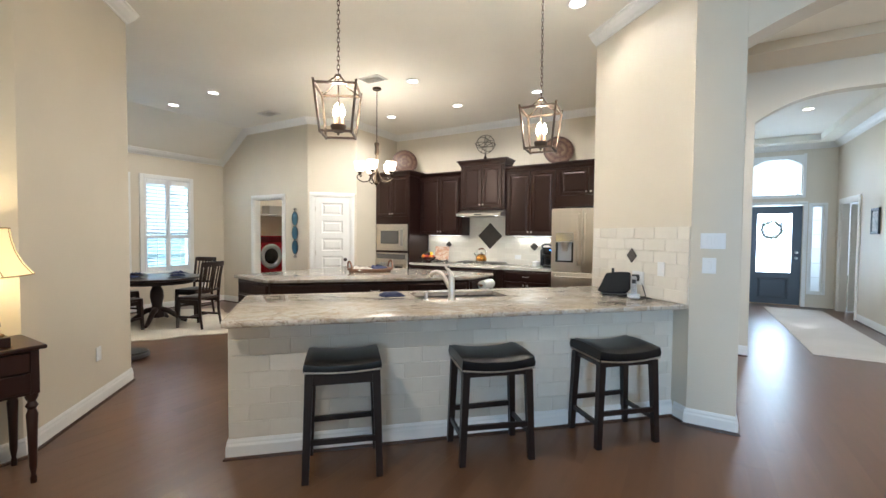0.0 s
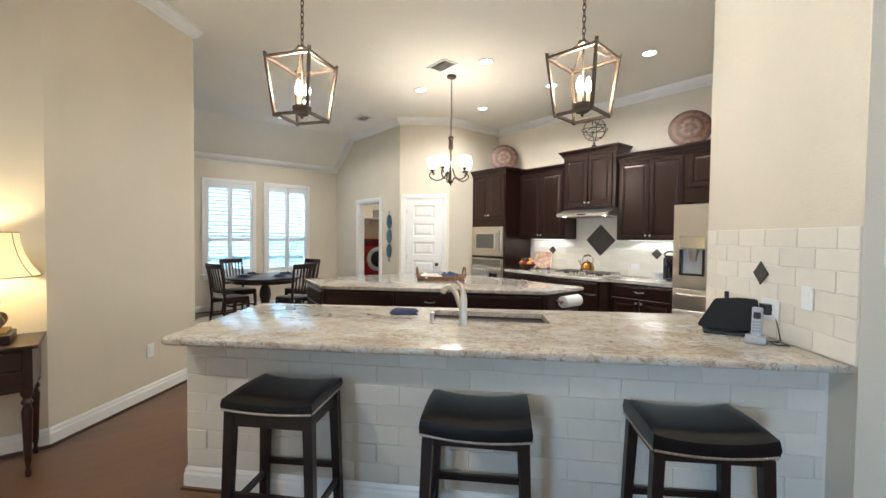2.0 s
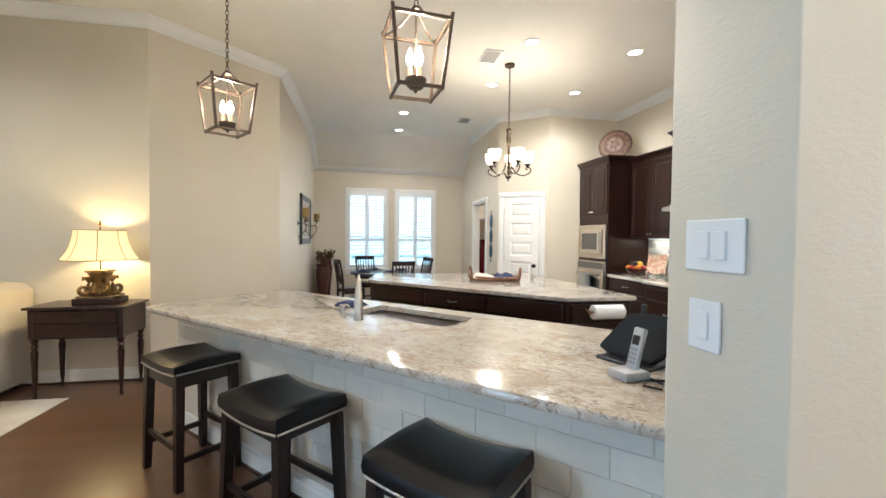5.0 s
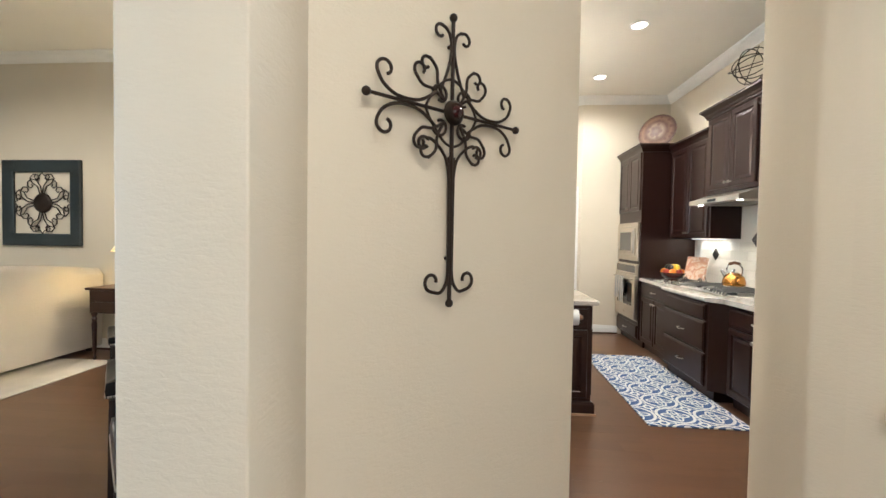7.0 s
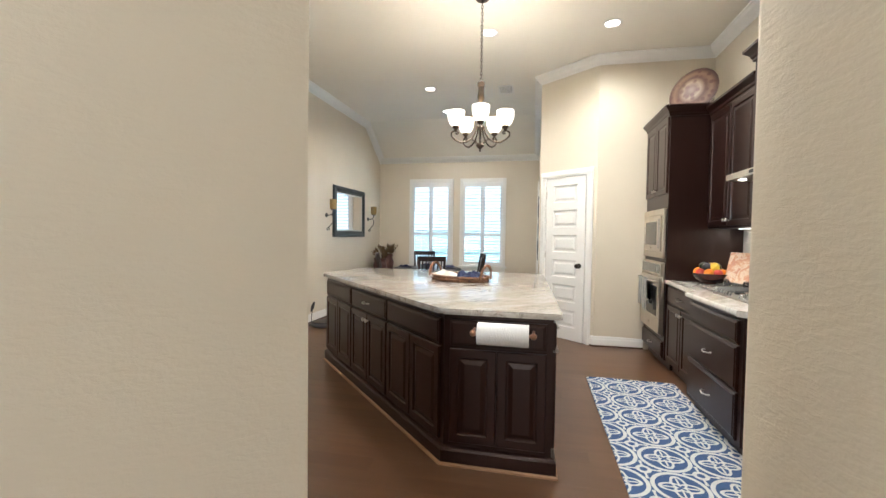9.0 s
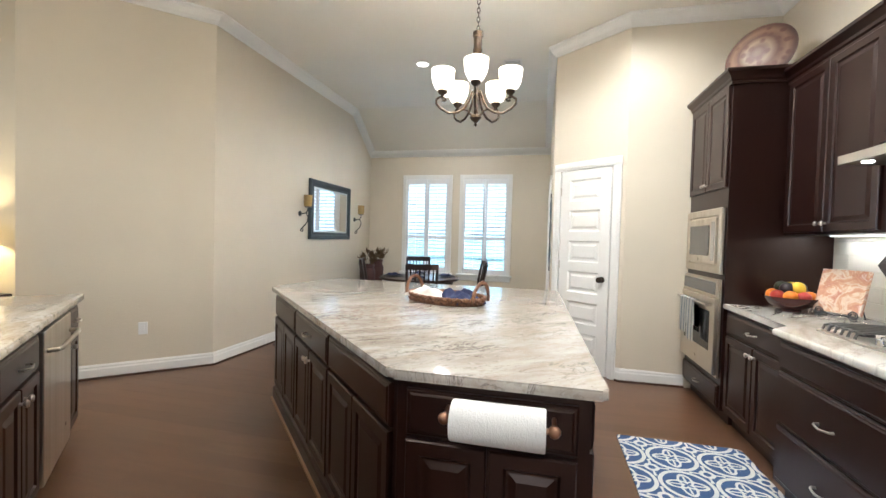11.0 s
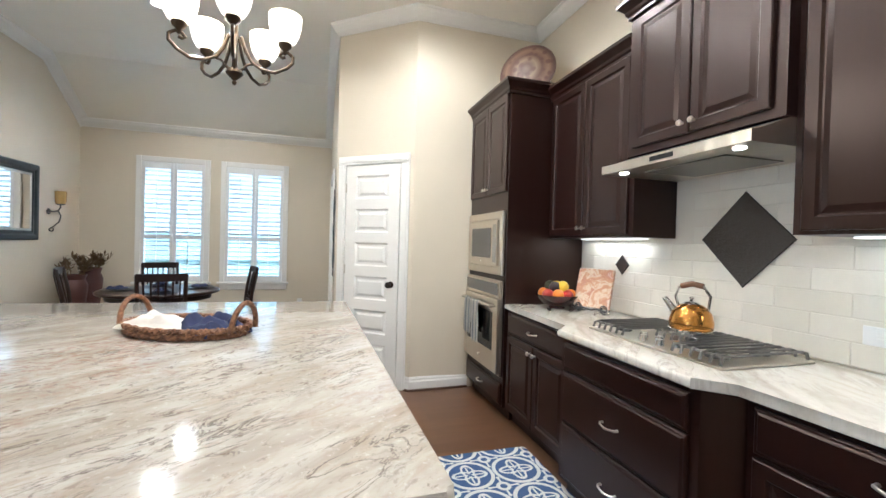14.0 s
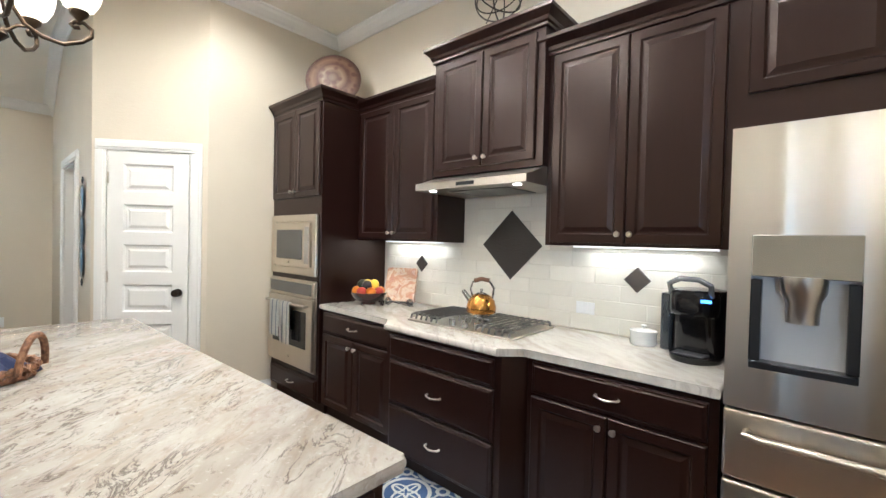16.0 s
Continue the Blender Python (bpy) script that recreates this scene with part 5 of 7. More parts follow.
part("spout", tube(B(), [(0.07, 0, 0.085), (0.105, 0, 0.125), (0.128, 0, 0.155)], 0.016, 12, [0.024, 0.017, 0.014]), CHROME, ket, "", True)
part("handle", tube(B(), [(0.06, 0, 0.115), (0.075, 0, 0.17), (0.06, 0, 0.215), (0.0, 0, 0.235), (-0.05, 0, 0.225), (-0.082, 0, 0.18), (-0.075, 0, 0.11)], 0.007, 8), CHROME, ket, "", True)
part("grip", tube(B(), [(0.05, 0, 0.223), (0.0, 0, 0.238), (-0.05, 0, 0.228)], 0.015, 10), paint("kettle_grip_wood", (0.16, 0.07, 0.03), 0.45, 0.1, 0.2), ket, "", True)

bowl = thing("fruit_bowl", pose(-4.20, 6.98, 0.9205), "dark wire bowl heaped with fruit", "fruit bowl")
bm = lathe(B(), [(0, 0.008), (0.05, 0.006), (0.055, 0.0), (0.06, 0.0), (0.058, 0.012), (0.115, 0.04), (0.15, 0.085), (0.157, 0.10), (0.153, 0.10), (0.145, 0.085), (0.11, 0.046), (0, 0.018)], 28)
part("bowl", bm, base_mat("dark_red_bowl", (0.05, 0.012, 0.01), 0.25), bowl, "", True)
rng = random.Random(4)
FRUIT_SKIN = {
    "orange": ((0.72, 0.22, 0.02), "ripe orange lying in the fruit bowl"),
    "apple": ((0.36, 0.028, 0.02), "shiny red apple in the fruit bowl"),
    "plum": ((0.02, 0.012, 0.016), "dark purple plum in the fruit bowl"),
    "lemon": ((0.75, 0.52, 0.04), "yellow lemon lying in the fruit bowl"),
    "avocado": ((0.022, 0.028, 0.012), "dark green avocado in the fruit bowl"),
}
FRUIT_MAT = {k: paint(k + "_skin", c, 0.32, 0.15, 0.15) for k, (c, _) in FRUIT_SKIN.items()}
RIM = ("apple", "orange", "plum", "orange", "avocado", "orange", "apple", "orange")
HEAP = ("lemon", "plum", "lemon", "avocado", "plum")
for ring_of, rr, z in ((RIM, 0.098, 0.105), (HEAP, 0.048, 0.155)):
    for i, nm in enumerate(ring_of):
        a = 2 * math.pi * i / len(ring_of) + 0.3
        f = tagged(part(nm, ball(B(), (0, 0, 0), 0.039 + 0.006 * rng.random(), 16, 1.22 if nm in ("lemon", "avocado") else 0.93), FRUIT_MAT[nm], None, "", True), FRUIT_SKIN[nm][1], "fruit", "fruit in the bowl")
        f.matrix_basis = pose(-4.20 + rr * math.cos(a), 6.98 + rr * math.sin(a), 0.9205 + z, rng.random() * 90, rng.random() * 60, 0)
ban = B()
for k in range(3):
    pts = [(0.075 * math.cos(t), 0.022 * k + 0.02, 0.075 * math.sin(t)) for t in [0.5 + 0.26 * j for j in range(9)]]
    tube(ban, pts, 0.016, 8, [0.005, 0.012, 0.016, 0.017, 0.018, 0.017, 0.016, 0.011, 0.005])
bo = tagged(part("bananas", ban, paint("banana_skin", (0.72, 0.50, 0.05), 0.5, 0.1, 0.15), None, "", True), "bunch of yellow bananas on the fruit", "fruit", "fruit in the bowl")
bo.matrix_basis = pose(-4.235, 6.955, 1.035, 0, 0, 20) @ Matrix.Scale(0.85, 4)


def picture_mat(name, a, b, c, scale):
    m = base_mat(name, a, 0.5)
    n = Nodes(m)
    f = n.noise(scale, 4, None, 0.6, 1.0)
    n.colour(n.ramp(f, [(0.35, a), (0.45, b), (0.52, c), (0.6, a), (0.7, (0.75, 0.66, 0.55))]))
    return m


stand = thing("book_stand", pose(-3.97, 7.14, 0.9205, 0, 0, 22), "black scrolled iron stand holding a cookbook", "book stand")
for sx in (-1, 1):
    pts = [(sx * (0.10 + (0.012 + 0.010 * k / 6) * math.cos(k * 0.9)), -0.05, 0.035 + (0.012 + 0.010 * k / 6) * math.sin(k * 0.9)) for k in range(14)]
    part("scroll", tube(B(), pts, 0.004, 6), IRON, stand, "", True)
    part("back_leg", tube(B(), [(sx * 0.07, -0.04, 0.03), (sx * 0.06, 0.04, 0.16), (sx * 0.055, 0.10, 0.004)], 0.004, 6), IRON, stand, "", True)
part("ledge", tube(B(), [(-0.12, -0.05, 0.022), (-0.05, -0.055, 0.03), (0, -0.055, 0.022), (0.05, -0.055, 0.03), (0.12, -0.05, 0.022)], 0.005, 6), IRON, stand, "", True)
bk = tagged(part("cookbook", box(B(), -0.135, 0.135, -0.012, 0.012, 0, 0.275, 0.002), picture_mat("cookbook_cover", (0.50, 0.22, 0.14), (0.70, 0.58, 0.44), (0.58, 0.33, 0.20), 11)), "cookbook with a red and cream cover on the stand", "book")
bk.matrix_basis = pose(-3.97, 7.11, 0.955, -14, 0, 22)

kg = thing("coffee_maker", pose(-1.85, 7.10, 0.9205, 0, 0, -10), "glossy black single-cup coffee maker with side tank", "coffee maker")
GLOSSBLK = base_mat("gloss_black_plastic", (0.008, 0.008, 0.009), 0.10)
part("base", lathe(B(), [(0, 0), (0.105, 0), (0.11, 0.01), (0.11, 0.03), (0, 0.032)], 32, (0, -0.01, 0), 1.2), GLOSSBLK, kg, "", True)
part("column", prism(B(), rounded([(-0.105, -0.05), (0.105, -0.05), (0.11, 0.13), (-0.11, 0.13)], 0.06, None, 6), 0.03, 0.33, 0.01, 2), GLOSSBLK, kg, "", True)
part("brew_head", prism(B(), rounded([(-0.09, -0.13), (0.09, -0.13), (0.107, 0.02), (-0.107, 0.02)], 0.06, None, 6), 0.21, 0.335, 0.03, 4), GLOSSBLK, kg, "", True)
part("water_tank", prism(B(), rounded([(-0.165, -0.03), (-0.112, -0.03), (-0.112, 0.12), (-0.165, 0.12)], 0.02), 0.02, 0.30, 0.006, 2), base_mat("smoked_tank", (0.10, 0.11, 0.12), 0.06, 0, Transmission_Weight=0.6), kg, "", True)
part("handle", tube(B(), [(-0.085, -0.09, 0.31), (-0.088, -0.11, 0.36), (-0.04, -0.115, 0.385), (0.04, -0.115, 0.385), (0.088, -0.11, 0.36), (0.085, -0.09, 0.31)], 0.013, 10), base_mat("grey_handle", (0.22, 0.23, 0.24), 0.2, 0.6), kg, "", True)
part("display_light", box(B(), 0.055, 0.095, -0.128, -0.118, 0.285, 0.297), glow("blue_display_light", (0.1, 0.35, 1.0), 4), kg)
part("drip_tray", box(B(), -0.07, 0.07, -0.13, -0.03, 0.032, 0.04, 0.003), IRON, kg)
can = thing("sugar_canister", pose(-2.125, 7.22, 0.9205), "small white ceramic canister with a lid", "canister")
CERAMIC = paint("white_ceramic", (0.78, 0.77, 0.74), 0.2, 0.02, 0.02)
part("body", lathe(B(), [(0, 0), (0.062, 0), (0.066, 0.008), (0.066, 0.066), (0.0, 0.066)], 28), CERAMIC, can, "", True)
part("lid", lathe(B(), [(0.069, 0.066), (0.069, 0.076), (0.03, 0.084), (0.01, 0.086), (0.008, 0.094), (0.015, 0.104), (0, 0.11)], 28), CERAMIC, can, "", True)


def plate_mat():
    m = base_mat("patterned_plate", (0.35, 0.2, 0.13), 0.5)
    n = Nodes(m)
    s = n.t.nodes.new("ShaderNodeVectorMath")
    s.operation = "LENGTH"
    n.link(n.coord, s.inputs[0])
    r = s.outputs["Value"]
    rings = n.ramp(n.math("MULTIPLY", r, 4.0), [(0.0, (0.20, 0.14, 0.085)), (0.2, (0.10, 0.052, 0.034)), (0.36, (0.23, 0.16, 0.10)), (0.55, (0.09, 0.043, 0.03)), (0.75, (0.20, 0.12, 0.075)), (0.93, (0.075, 0.037, 0.028))])
    v = n.voronoi(16)
    n.colour(n.mix(n.ramp(v, [(0.25, 0.75), (0.45, 0.0)]), rings, (0.085, 0.032, 0.025)))
    return m


PLATE = plate_mat()
for (x, y, z, r, turn) in ((-4.74, 6.95, 2.648, 0.245, 46), (-1.75, 7.16, 2.628, 0.245, 22)):
    pl = thing("decorative_plate", pose(x, y, z, 0, 0, turn), "large brown and rust patterned plate standing on a cabinet", "plate", "plates on the cabinets")
    dish = part("dish", lathe(B(), [(0, 0.012), (0.11, 0.010), (0.15, 0.0), (r, -0.022), (r + 0.004, -0.018), (0.152, 0.008), (0.11, 0.02), (0, 0.022)], 48), PLATE, pl, "", True)
    dish.matrix_local = pose(0, 0, r + 0.008, 78)
    part("easel", tube(B(), [(-0.06, -0.05, 0.006), (-0.05, 0.07, 0.20), (0.0, 0.12, 0.004), (0.05, 0.07, 0.20), (0.06, -0.05, 0.006)], 0.004, 6), IRON, pl, "", True)

arm = thing("armillary_sphere", pose(-3.08, 7.14, 2.786), "bronze armillary sphere on a turned pedestal", "ornament")
part("pedestal", lathe(B(), [(0, 0), (0.06, 0), (0.062, 0.012), (0.03, 0.02), (0.018, 0.04), (0.028, 0.06), (0.036, 0.075), (0.028, 0.09), (0.014, 0.10), (0.014, 0.14)], 20), BRONZE, arm, "", True)
for rx, ry, rz, r in ((90, 0, 20, 0.165), (90, 0, 110, 0.16), (20, 15, 0, 0.19), (62, 0, 60, 0.158), (8, -20, 0, 0.155)):
    bm = B()
    pts = [(r * math.cos(2 * math.pi * k / 40), r * math.sin(2 * math.pi * k / 40), 0) for k in range(41)]
    tube(bm, pts, 0.005, 6)
    part("ring", bm, BRONZE, arm, "", True).matrix_local = pose(0, 0, 0.32, rx, ry, rz)
part("axis_rod", tube(B(), [(-0.10, 0, 0.17), (0.10, 0, 0.47)], 0.004, 6), BRONZE, arm, "", True)

# ---- lamps on the ceiling ----
CAN_TRIM = base_mat("white_can_trim", (0.8, 0.79, 0.76), 0.5)
# the three fixtures over the living room are made up, out of view
for cx, cy in CANS + HALL_AND_ADDED_CANS:
    c = thing("recessed_light", pose(cx, cy, CEIL - 0.001), "round white recessed ceiling light, lit", "ceiling light", "recessed ceiling lights")
    part("trim_ring", lathe(B(), [(0.070, -0.001), (0.095, -0.001), (0.097, -0.006), (0.072, -0.012), (0.066, -0.002)], 28), CAN_TRIM, c, "", True)
    part("lens", lathe(B(), [(0.068, -0.005), (0, -0.005)], 28), CAN_GLOW, c)


def vent(x, y, turn):
    v = thing("ceiling_vent", pose(x, y, CEIL - 0.001, 0, 0, turn), "white slatted air register in the ceiling", "vent", "ceiling vents")
    bm = B()
    for a, b, c, d in ((-0.17, 0.17, -0.11, -0.085), (-0.17, 0.17, 0.085, 0.11), (-0.17, -0.145, -0.085, 0.085), (0.145, 0.17, -0.085, 0.085)):
        box(bm, a, b, c, d, -0.012, 0)
    part("frame", bm, CAN_TRIM, v)
    # grey sheet stands in for the shade behind the slats
    part("shade_backing", box(B(), -0.144, 0.144, -0.084, 0.084, -0.003, -0.001), base_mat("vent_shadow", (0.25, 0.24, 0.22), 0.8), v)
    for i in range(9):
        s = part("slat", box(B(), -0.144, 0.144, -0.008, 0.008, -0.001, 0.001), CAN_TRIM, v)
        s.matrix_local = pose(0, -0.072 + i * 0.018, -0.008, 35)


vent(-3.54, 4.55, 0)
vent(-6.17, 4.90, 0)

BULBGLASS = glow("candle_bulb", (1.0, 0.86, 0.62), 60)
# sleeves emit faintly, standing in for bulb light falling on them
IVORY_GLOW = glow("candle_sleeve", (0.9, 0.6, 0.35), 0.6)


def chain(bm, z0, z1, r=0.012):
    z, k = z0, 0
    while z < z1:
        pts = []
        for i in range(13):
            a = 2 * math.pi * i / 12
            u, v = r * 0.7 * math.cos(a), 0.020 * math.sin(a)
            pts.append((u, 0, z + v) if k % 2 else (0, u, z + v))
        tube(bm, pts, 0.0028, 5)
        z += 0.030
        k += 1
    return bm


LANTERN = paint("brown_bronze_lantern", (0.10, 0.068, 0.046), 0.45, 0.1, 0.25)
LANTERN.node_tree.nodes["Principled BSDF"].inputs["Metallic"].default_value = 0.6


def pendant(x, y, turn):
    p = thing("pendant_lantern", pose(x, y, 0, 0, 0, turn), "open bronze lantern pendant with candle bulbs, lit", "pendant light", "lantern pendants over the bar")
    zt, zb, a, b = 2.408, 2.112, 0.133, 0.100
    ct = [(-a, -a), (a, -a), (a, a), (-a, a)]
    cb = [(-b, -b), (b, -b), (b, b), (-b, b)]
    for k in range(4):
        j = (k + 1) % 4
        part("top_rail", bar(B(), (*ct[k], zt), (*ct[j], zt), 0.014, 0.014), LANTERN, p)
        part("bottom_rail", bar(B(), (*cb[k], zb), (*cb[j], zb), 0.014, 0.014), LANTERN, p)
        part("post", leg(B(), cb[k][0], cb[k][1], zb - 0.012, ct[k][0] * 1.02, ct[k][1] * 1.02, zt + 0.025, 0.007, 0.007), LANTERN, p)
        sx, sy = math.copysign(1, ct[k][0]), math.copysign(1, ct[k][1])
        pts = [(sx * a, sy * a, zt), (sx * a * 0.72, sy * a * 0.72, zt + 0.012), (sx * a * 0.42, sy * a * 0.42, zt + 0.032), (sx * 0.024, sy * 0.024, zt + 0.068), (sx * 0.012, sy * 0.012, zt + 0.095)]
        part("roof_arm", tube(B(), pts, 0.0055, 6), LANTERN, p, "", True)
    part("cap", lathe(B(), [(0, 0.105), (0.008, 0.10), (0.022, 0.088), (0.024, 0.078), (0.012, 0.07), (0, 0.068)], 16, (0, 0, zt)), LANTERN, p, "", True)
    part("stem", tube(B(), [(0, 0, zt + 0.07), (0, 0, zb + 0.05)], 0.005, 8), LANTERN, p, "", True)
    part("candle_cup", lathe(B(), [(0, -0.016), (0.007, -0.012), (0.009, 0.0), (0.030, 0.006), (0.047, 0.025), (0.052, 0.045), (0.050, 0.052), (0, 0.055)], 20, (0, 0, zb + 0.008)), LANTERN, p, "", True)
    for k in range(3):
        an = 2.1 * k + 0.4
        cx, cy = 0.028 * math.cos(an), 0.028 * math.sin(an)
        part("candle_sleeve", lathe(B(), [(0, 0), (0.009, 0), (0.009, 0.055), (0, 0.055)], 12, (cx, cy, zb + 0.063)), IVORY_GLOW, p, "", True)
        # bulb drawn oversize, its glare put into the shape
        part("bulb", lathe(B(), [(0.008, 0), (0.017, 0.02), (0.018, 0.034), (0.011, 0.056), (0.003, 0.078), (0, 0.082)], 12, (cx, cy, zb + 0.119)), BULBGLASS, p, "glowing candle-shaped bulb", True)
    part("chain", chain(B(), zt + 0.115, CEIL - 0.03), LANTERN, p, "", True)
    part("canopy", lathe(B(), [(0, -0.035), (0.015, -0.033), (0.055, -0.012), (0.06, 0), (0, 0)], 24, (0, 0, CEIL - 0.001)), LANTERN, p, "", True)
    lamp("pendant_lamp", "POINT", (x, y, zb + 0.21), (x, y, 0), 24, (1.0, 0.86, 0.64), 0.04)


pendant(-1.856, 2.227, 35)
pendant(-0.830, 3.340, 6)

# chandelier over the island
CHX, CHY = -3.714, 4.847
ch = thing("chandelier", pose(CHX, CHY, 2.118, 0, 0, 8), "bronze five-arm chandelier with frosted bell shades, lit", "chandelier")
OPAL = glow("frosted_shade", (1.0, 0.86, 0.66), 2.6)
AGED = paint("aged_bronze", (0.062, 0.042, 0.026), 0.42, 0.08, 0.3)
AGED.node_tree.nodes["Principled BSDF"].inputs["Metallic"].default_value = 0.85
part("finial", lathe(B(), [(0, 0), (0.008, 0.006), (0.012, 0.016), (0.006, 0.024), (0.024, 0.04), (0.040, 0.058), (0.034, 0.075), (0.014, 0.085), (0.012, 0.11)], 20), AGED, ch, "", True)
part("column", lathe(B(), [(0.012, 0.10), (0.013, 0.46), (0.030, 0.48), (0.032, 0.52), (0.028, 0.525), (0.028, 0.60), (0.034, 0.605), (0.034, 0.635), (0.012, 0.65), (0, 0.652)], 20), AGED, ch, "", True)
for k in range(5):
    an = 2 * math.pi * k / 5
    ca, sa = math.cos(an), math.sin(an)
    prof = [(0.028, 0.34), (0.05, 0.22), (0.08, 0.13), (0.13, 0.085), (0.19, 0.075), (0.245, 0.10), (0.275, 0.15), (0.275, 0.20), (0.25, 0.235), (0.222, 0.23), (0.21, 0.205), (0.222, 0.188), (0.238, 0.196)]
    prof = [(r, z if z < 0.1 else 0.1 + (z - 0.1) * 0.58) for r, z in prof]
    part("arm", tube(B(), [(r * ca, r * sa, z) for r, z in prof], 0.008, 8), AGED, ch, "scrolled bronze arm", True)
    part("brace", tube(B(), [(0.03 * ca, 0.03 * sa, 0.075), (0.06 * ca, 0.06 * sa, 0.105), (0.09 * ca, 0.09 * sa, 0.11), (0.12 * ca, 0.12 * sa, 0.088)], 0.006, 6), AGED, ch, "", True)
    sx, sy = 0.235 * ca, 0.235 * sa
    part("shade_cup", lathe(B(), [(0.006, 0.225), (0.012, 0.245), (0.030, 0.262), (0.033, 0.278), (0.0, 0.28)], 18, (sx, sy, -0.058)), AGED, ch, "", True)
    part("shade", lathe(B(), [(0.026, 0.276), (0.048, 0.290), (0.066, 0.325), (0.075, 0.365), (0.078, 0.413), (0.076, 0.413), (0.072, 0.366), (0.063, 0.327), (0.045, 0.294), (0.022, 0.281)], 26, (sx, sy, -0.058)), OPAL, ch, "frosted white glass bell shade", True)
    part("bulb", ball(B(), (sx, sy, 0.287), 0.026, 12), BULBGLASS, ch, "", True)
part("stem_rod", chain(B(), 0.66, CEIL - 2.118 - 0.02, 0.014), AGED, ch, "", True)
part("canopy", lathe(B(), [(0, -0.03), (0.055, -0.028), (0.062, -0.02), (0.062, 0), (0, 0)], 26, (0, 0, CEIL - 2.118 - 0.001)), AGED, ch, "", True)
lamp("chandelier_lamp", "POINT", (CHX, CHY, 2.50), (CHX, CHY, 0), 40, (1.0, 0.88, 0.70), 0.2)

# ---- breakfast nook ----
DARKWOOD = paint("dark_mahogany", (0.020, 0.009, 0.007), 0.28, 0.04, 0.3)
TX, TY = -7.05, 3.50
tb = thing("dining_table", pose(TX, TY, 0.014), "round dark wood pedestal dining table", "dining table")
part("tabletop", lathe(B(), [(0, 0.70), (0.58, 0.70), (0.605, 0.71), (0.61, 0.725), (0.60, 0.738), (0.585, 0.74), (0, 0.74)], 56), DARKWOOD, tb, "", True)
part("apron", lathe(B(), [(0.50, 0.64), (0.52, 0.64), (0.52, 0.70), (0.50, 0.70)], 48), DARKWOOD, tb, "", True)
part("pedestal", lathe(B(), [(0.0, 0.10), (0.10, 0.10), (0.11, 0.16), (0.075, 0.22), (0.07, 0.30), (0.095, 0.42), (0.085, 0.52), (0.06, 0.58), (0.10, 0.66), (0.14, 0.70), (0, 0.70)], 28), DARKWOOD, tb, "", True)
for k in range(4):
    a = math.pi / 4 + k * math.pi / 2
    pts = [(r * math.cos(a), r * math.sin(a), z) for r, z in ((0.06, 0.22), (0.15, 0.20), (0.26, 0.12), (0.36, 0.05), (0.42, 0.028))]
    part("foot", tube(B(), pts, 0.04, 10, [0.045, 0.042, 0.036, 0.030, 0.026]), DARKWOOD, tb, "", True)
ch1 = thing("dining_chair", pose(0, 0, 0), "dark wood slat-back dining chair drawn up to the table", "dining chair", "chairs round the table")
# local: seat centre at origin, back on the side of +y
bm = prism(B(), rounded([(-0.21, -0.21), (0.21, -0.21), (0.195, 0.20), (-0.195, 0.20)], 0.03), 0.435, 0.465, 0.008, 2)
part("seat", bm, DARKWOOD, ch1, "", True)
for sx in (-1, 1):
    part("leg", leg(B(), sx * 0.20, -0.195, 0, sx * 0.185, -0.18, 0.436, 0.015, 0.021), DARKWOOD, ch1)
    bm = tube(B(), [(sx * 0.19, 0.235, 0), (sx * 0.185, 0.195, 0.25), (sx * 0.185, 0.19, 0.45), (sx * 0.192, 0.215, 0.72), (sx * 0.20, 0.265, 0.99)], 0.02, 8, [0.017, 0.02, 0.022, 0.02, 0.017])
    part("back_post", bm, DARKWOOD, ch1, "", True)
    part("stretcher", bar(B(), (sx * 0.192, -0.18, 0.17), (sx * 0.187, 0.20, 0.17), 0.03, 0.018), DARKWOOD, ch1)
    part("apron", bar(B(), (sx * 0.185, -0.17, 0.40), (sx * 0.18, 0.18, 0.40), 0.06, 0.02), DARKWOOD, ch1)
part("apron", bar(B(), (-0.17, -0.18, 0.40), (0.17, -0.18, 0.40), 0.06, 0.02), DARKWOOD, ch1)
part("stretcher", bar(B(), (-0.19, 0.0, 0.17), (0.19, 0.0, 0.17), 0.03, 0.018), DARKWOOD, ch1)
top = B()
pts = [(-0.21 + 0.42 * i / 8, 0.258 + 0.028 * math.sin(math.pi * i / 8)) for i in range(9)]
prof = [(x, y) for x, y in pts] + [(x, y + 0.022) for x, y in pts[::-1]]
part("top_rail", prism(top, prof, 0.925, 1.0, 0.005, 1), DARKWOOD, ch1)
low = B()
pts = [(-0.185 + 0.37 * i / 8, 0.192 + 0.018 * math.sin(math.pi * i / 8)) for i in range(9)]
part("lower_rail", prism(low, [(x, y) for x, y in pts] + [(x, y + 0.02) for x, y in pts[::-1]], 0.545, 0.58, 0.003, 1), DARKWOOD, ch1)
for i in range(6):
    x = -0.14 + 0.056 * i
    bend = math.sin(math.pi * (x + 0.21) / 0.42)
    part("slat", leg(B(), x, 0.203 + 0.016 * bend, 0.575, x * 1.06, 0.27 + 0.026 * bend, 0.93, 0.008, 0.008), DARKWOOD, ch1)
first = True
for k, rad in enumerate((0.78, 0.74, 0.78, 0.62)):
    a = radians(18 + 90 * k)
    m = pose(TX + rad * math.cos(a), TY + rad * math.sin(a), 0.014, 0, 0, math.degrees(a) - 90)
    if first:
        ch1.matrix_basis = m
        first = False
    else:
        copy_thing(ch1, m)
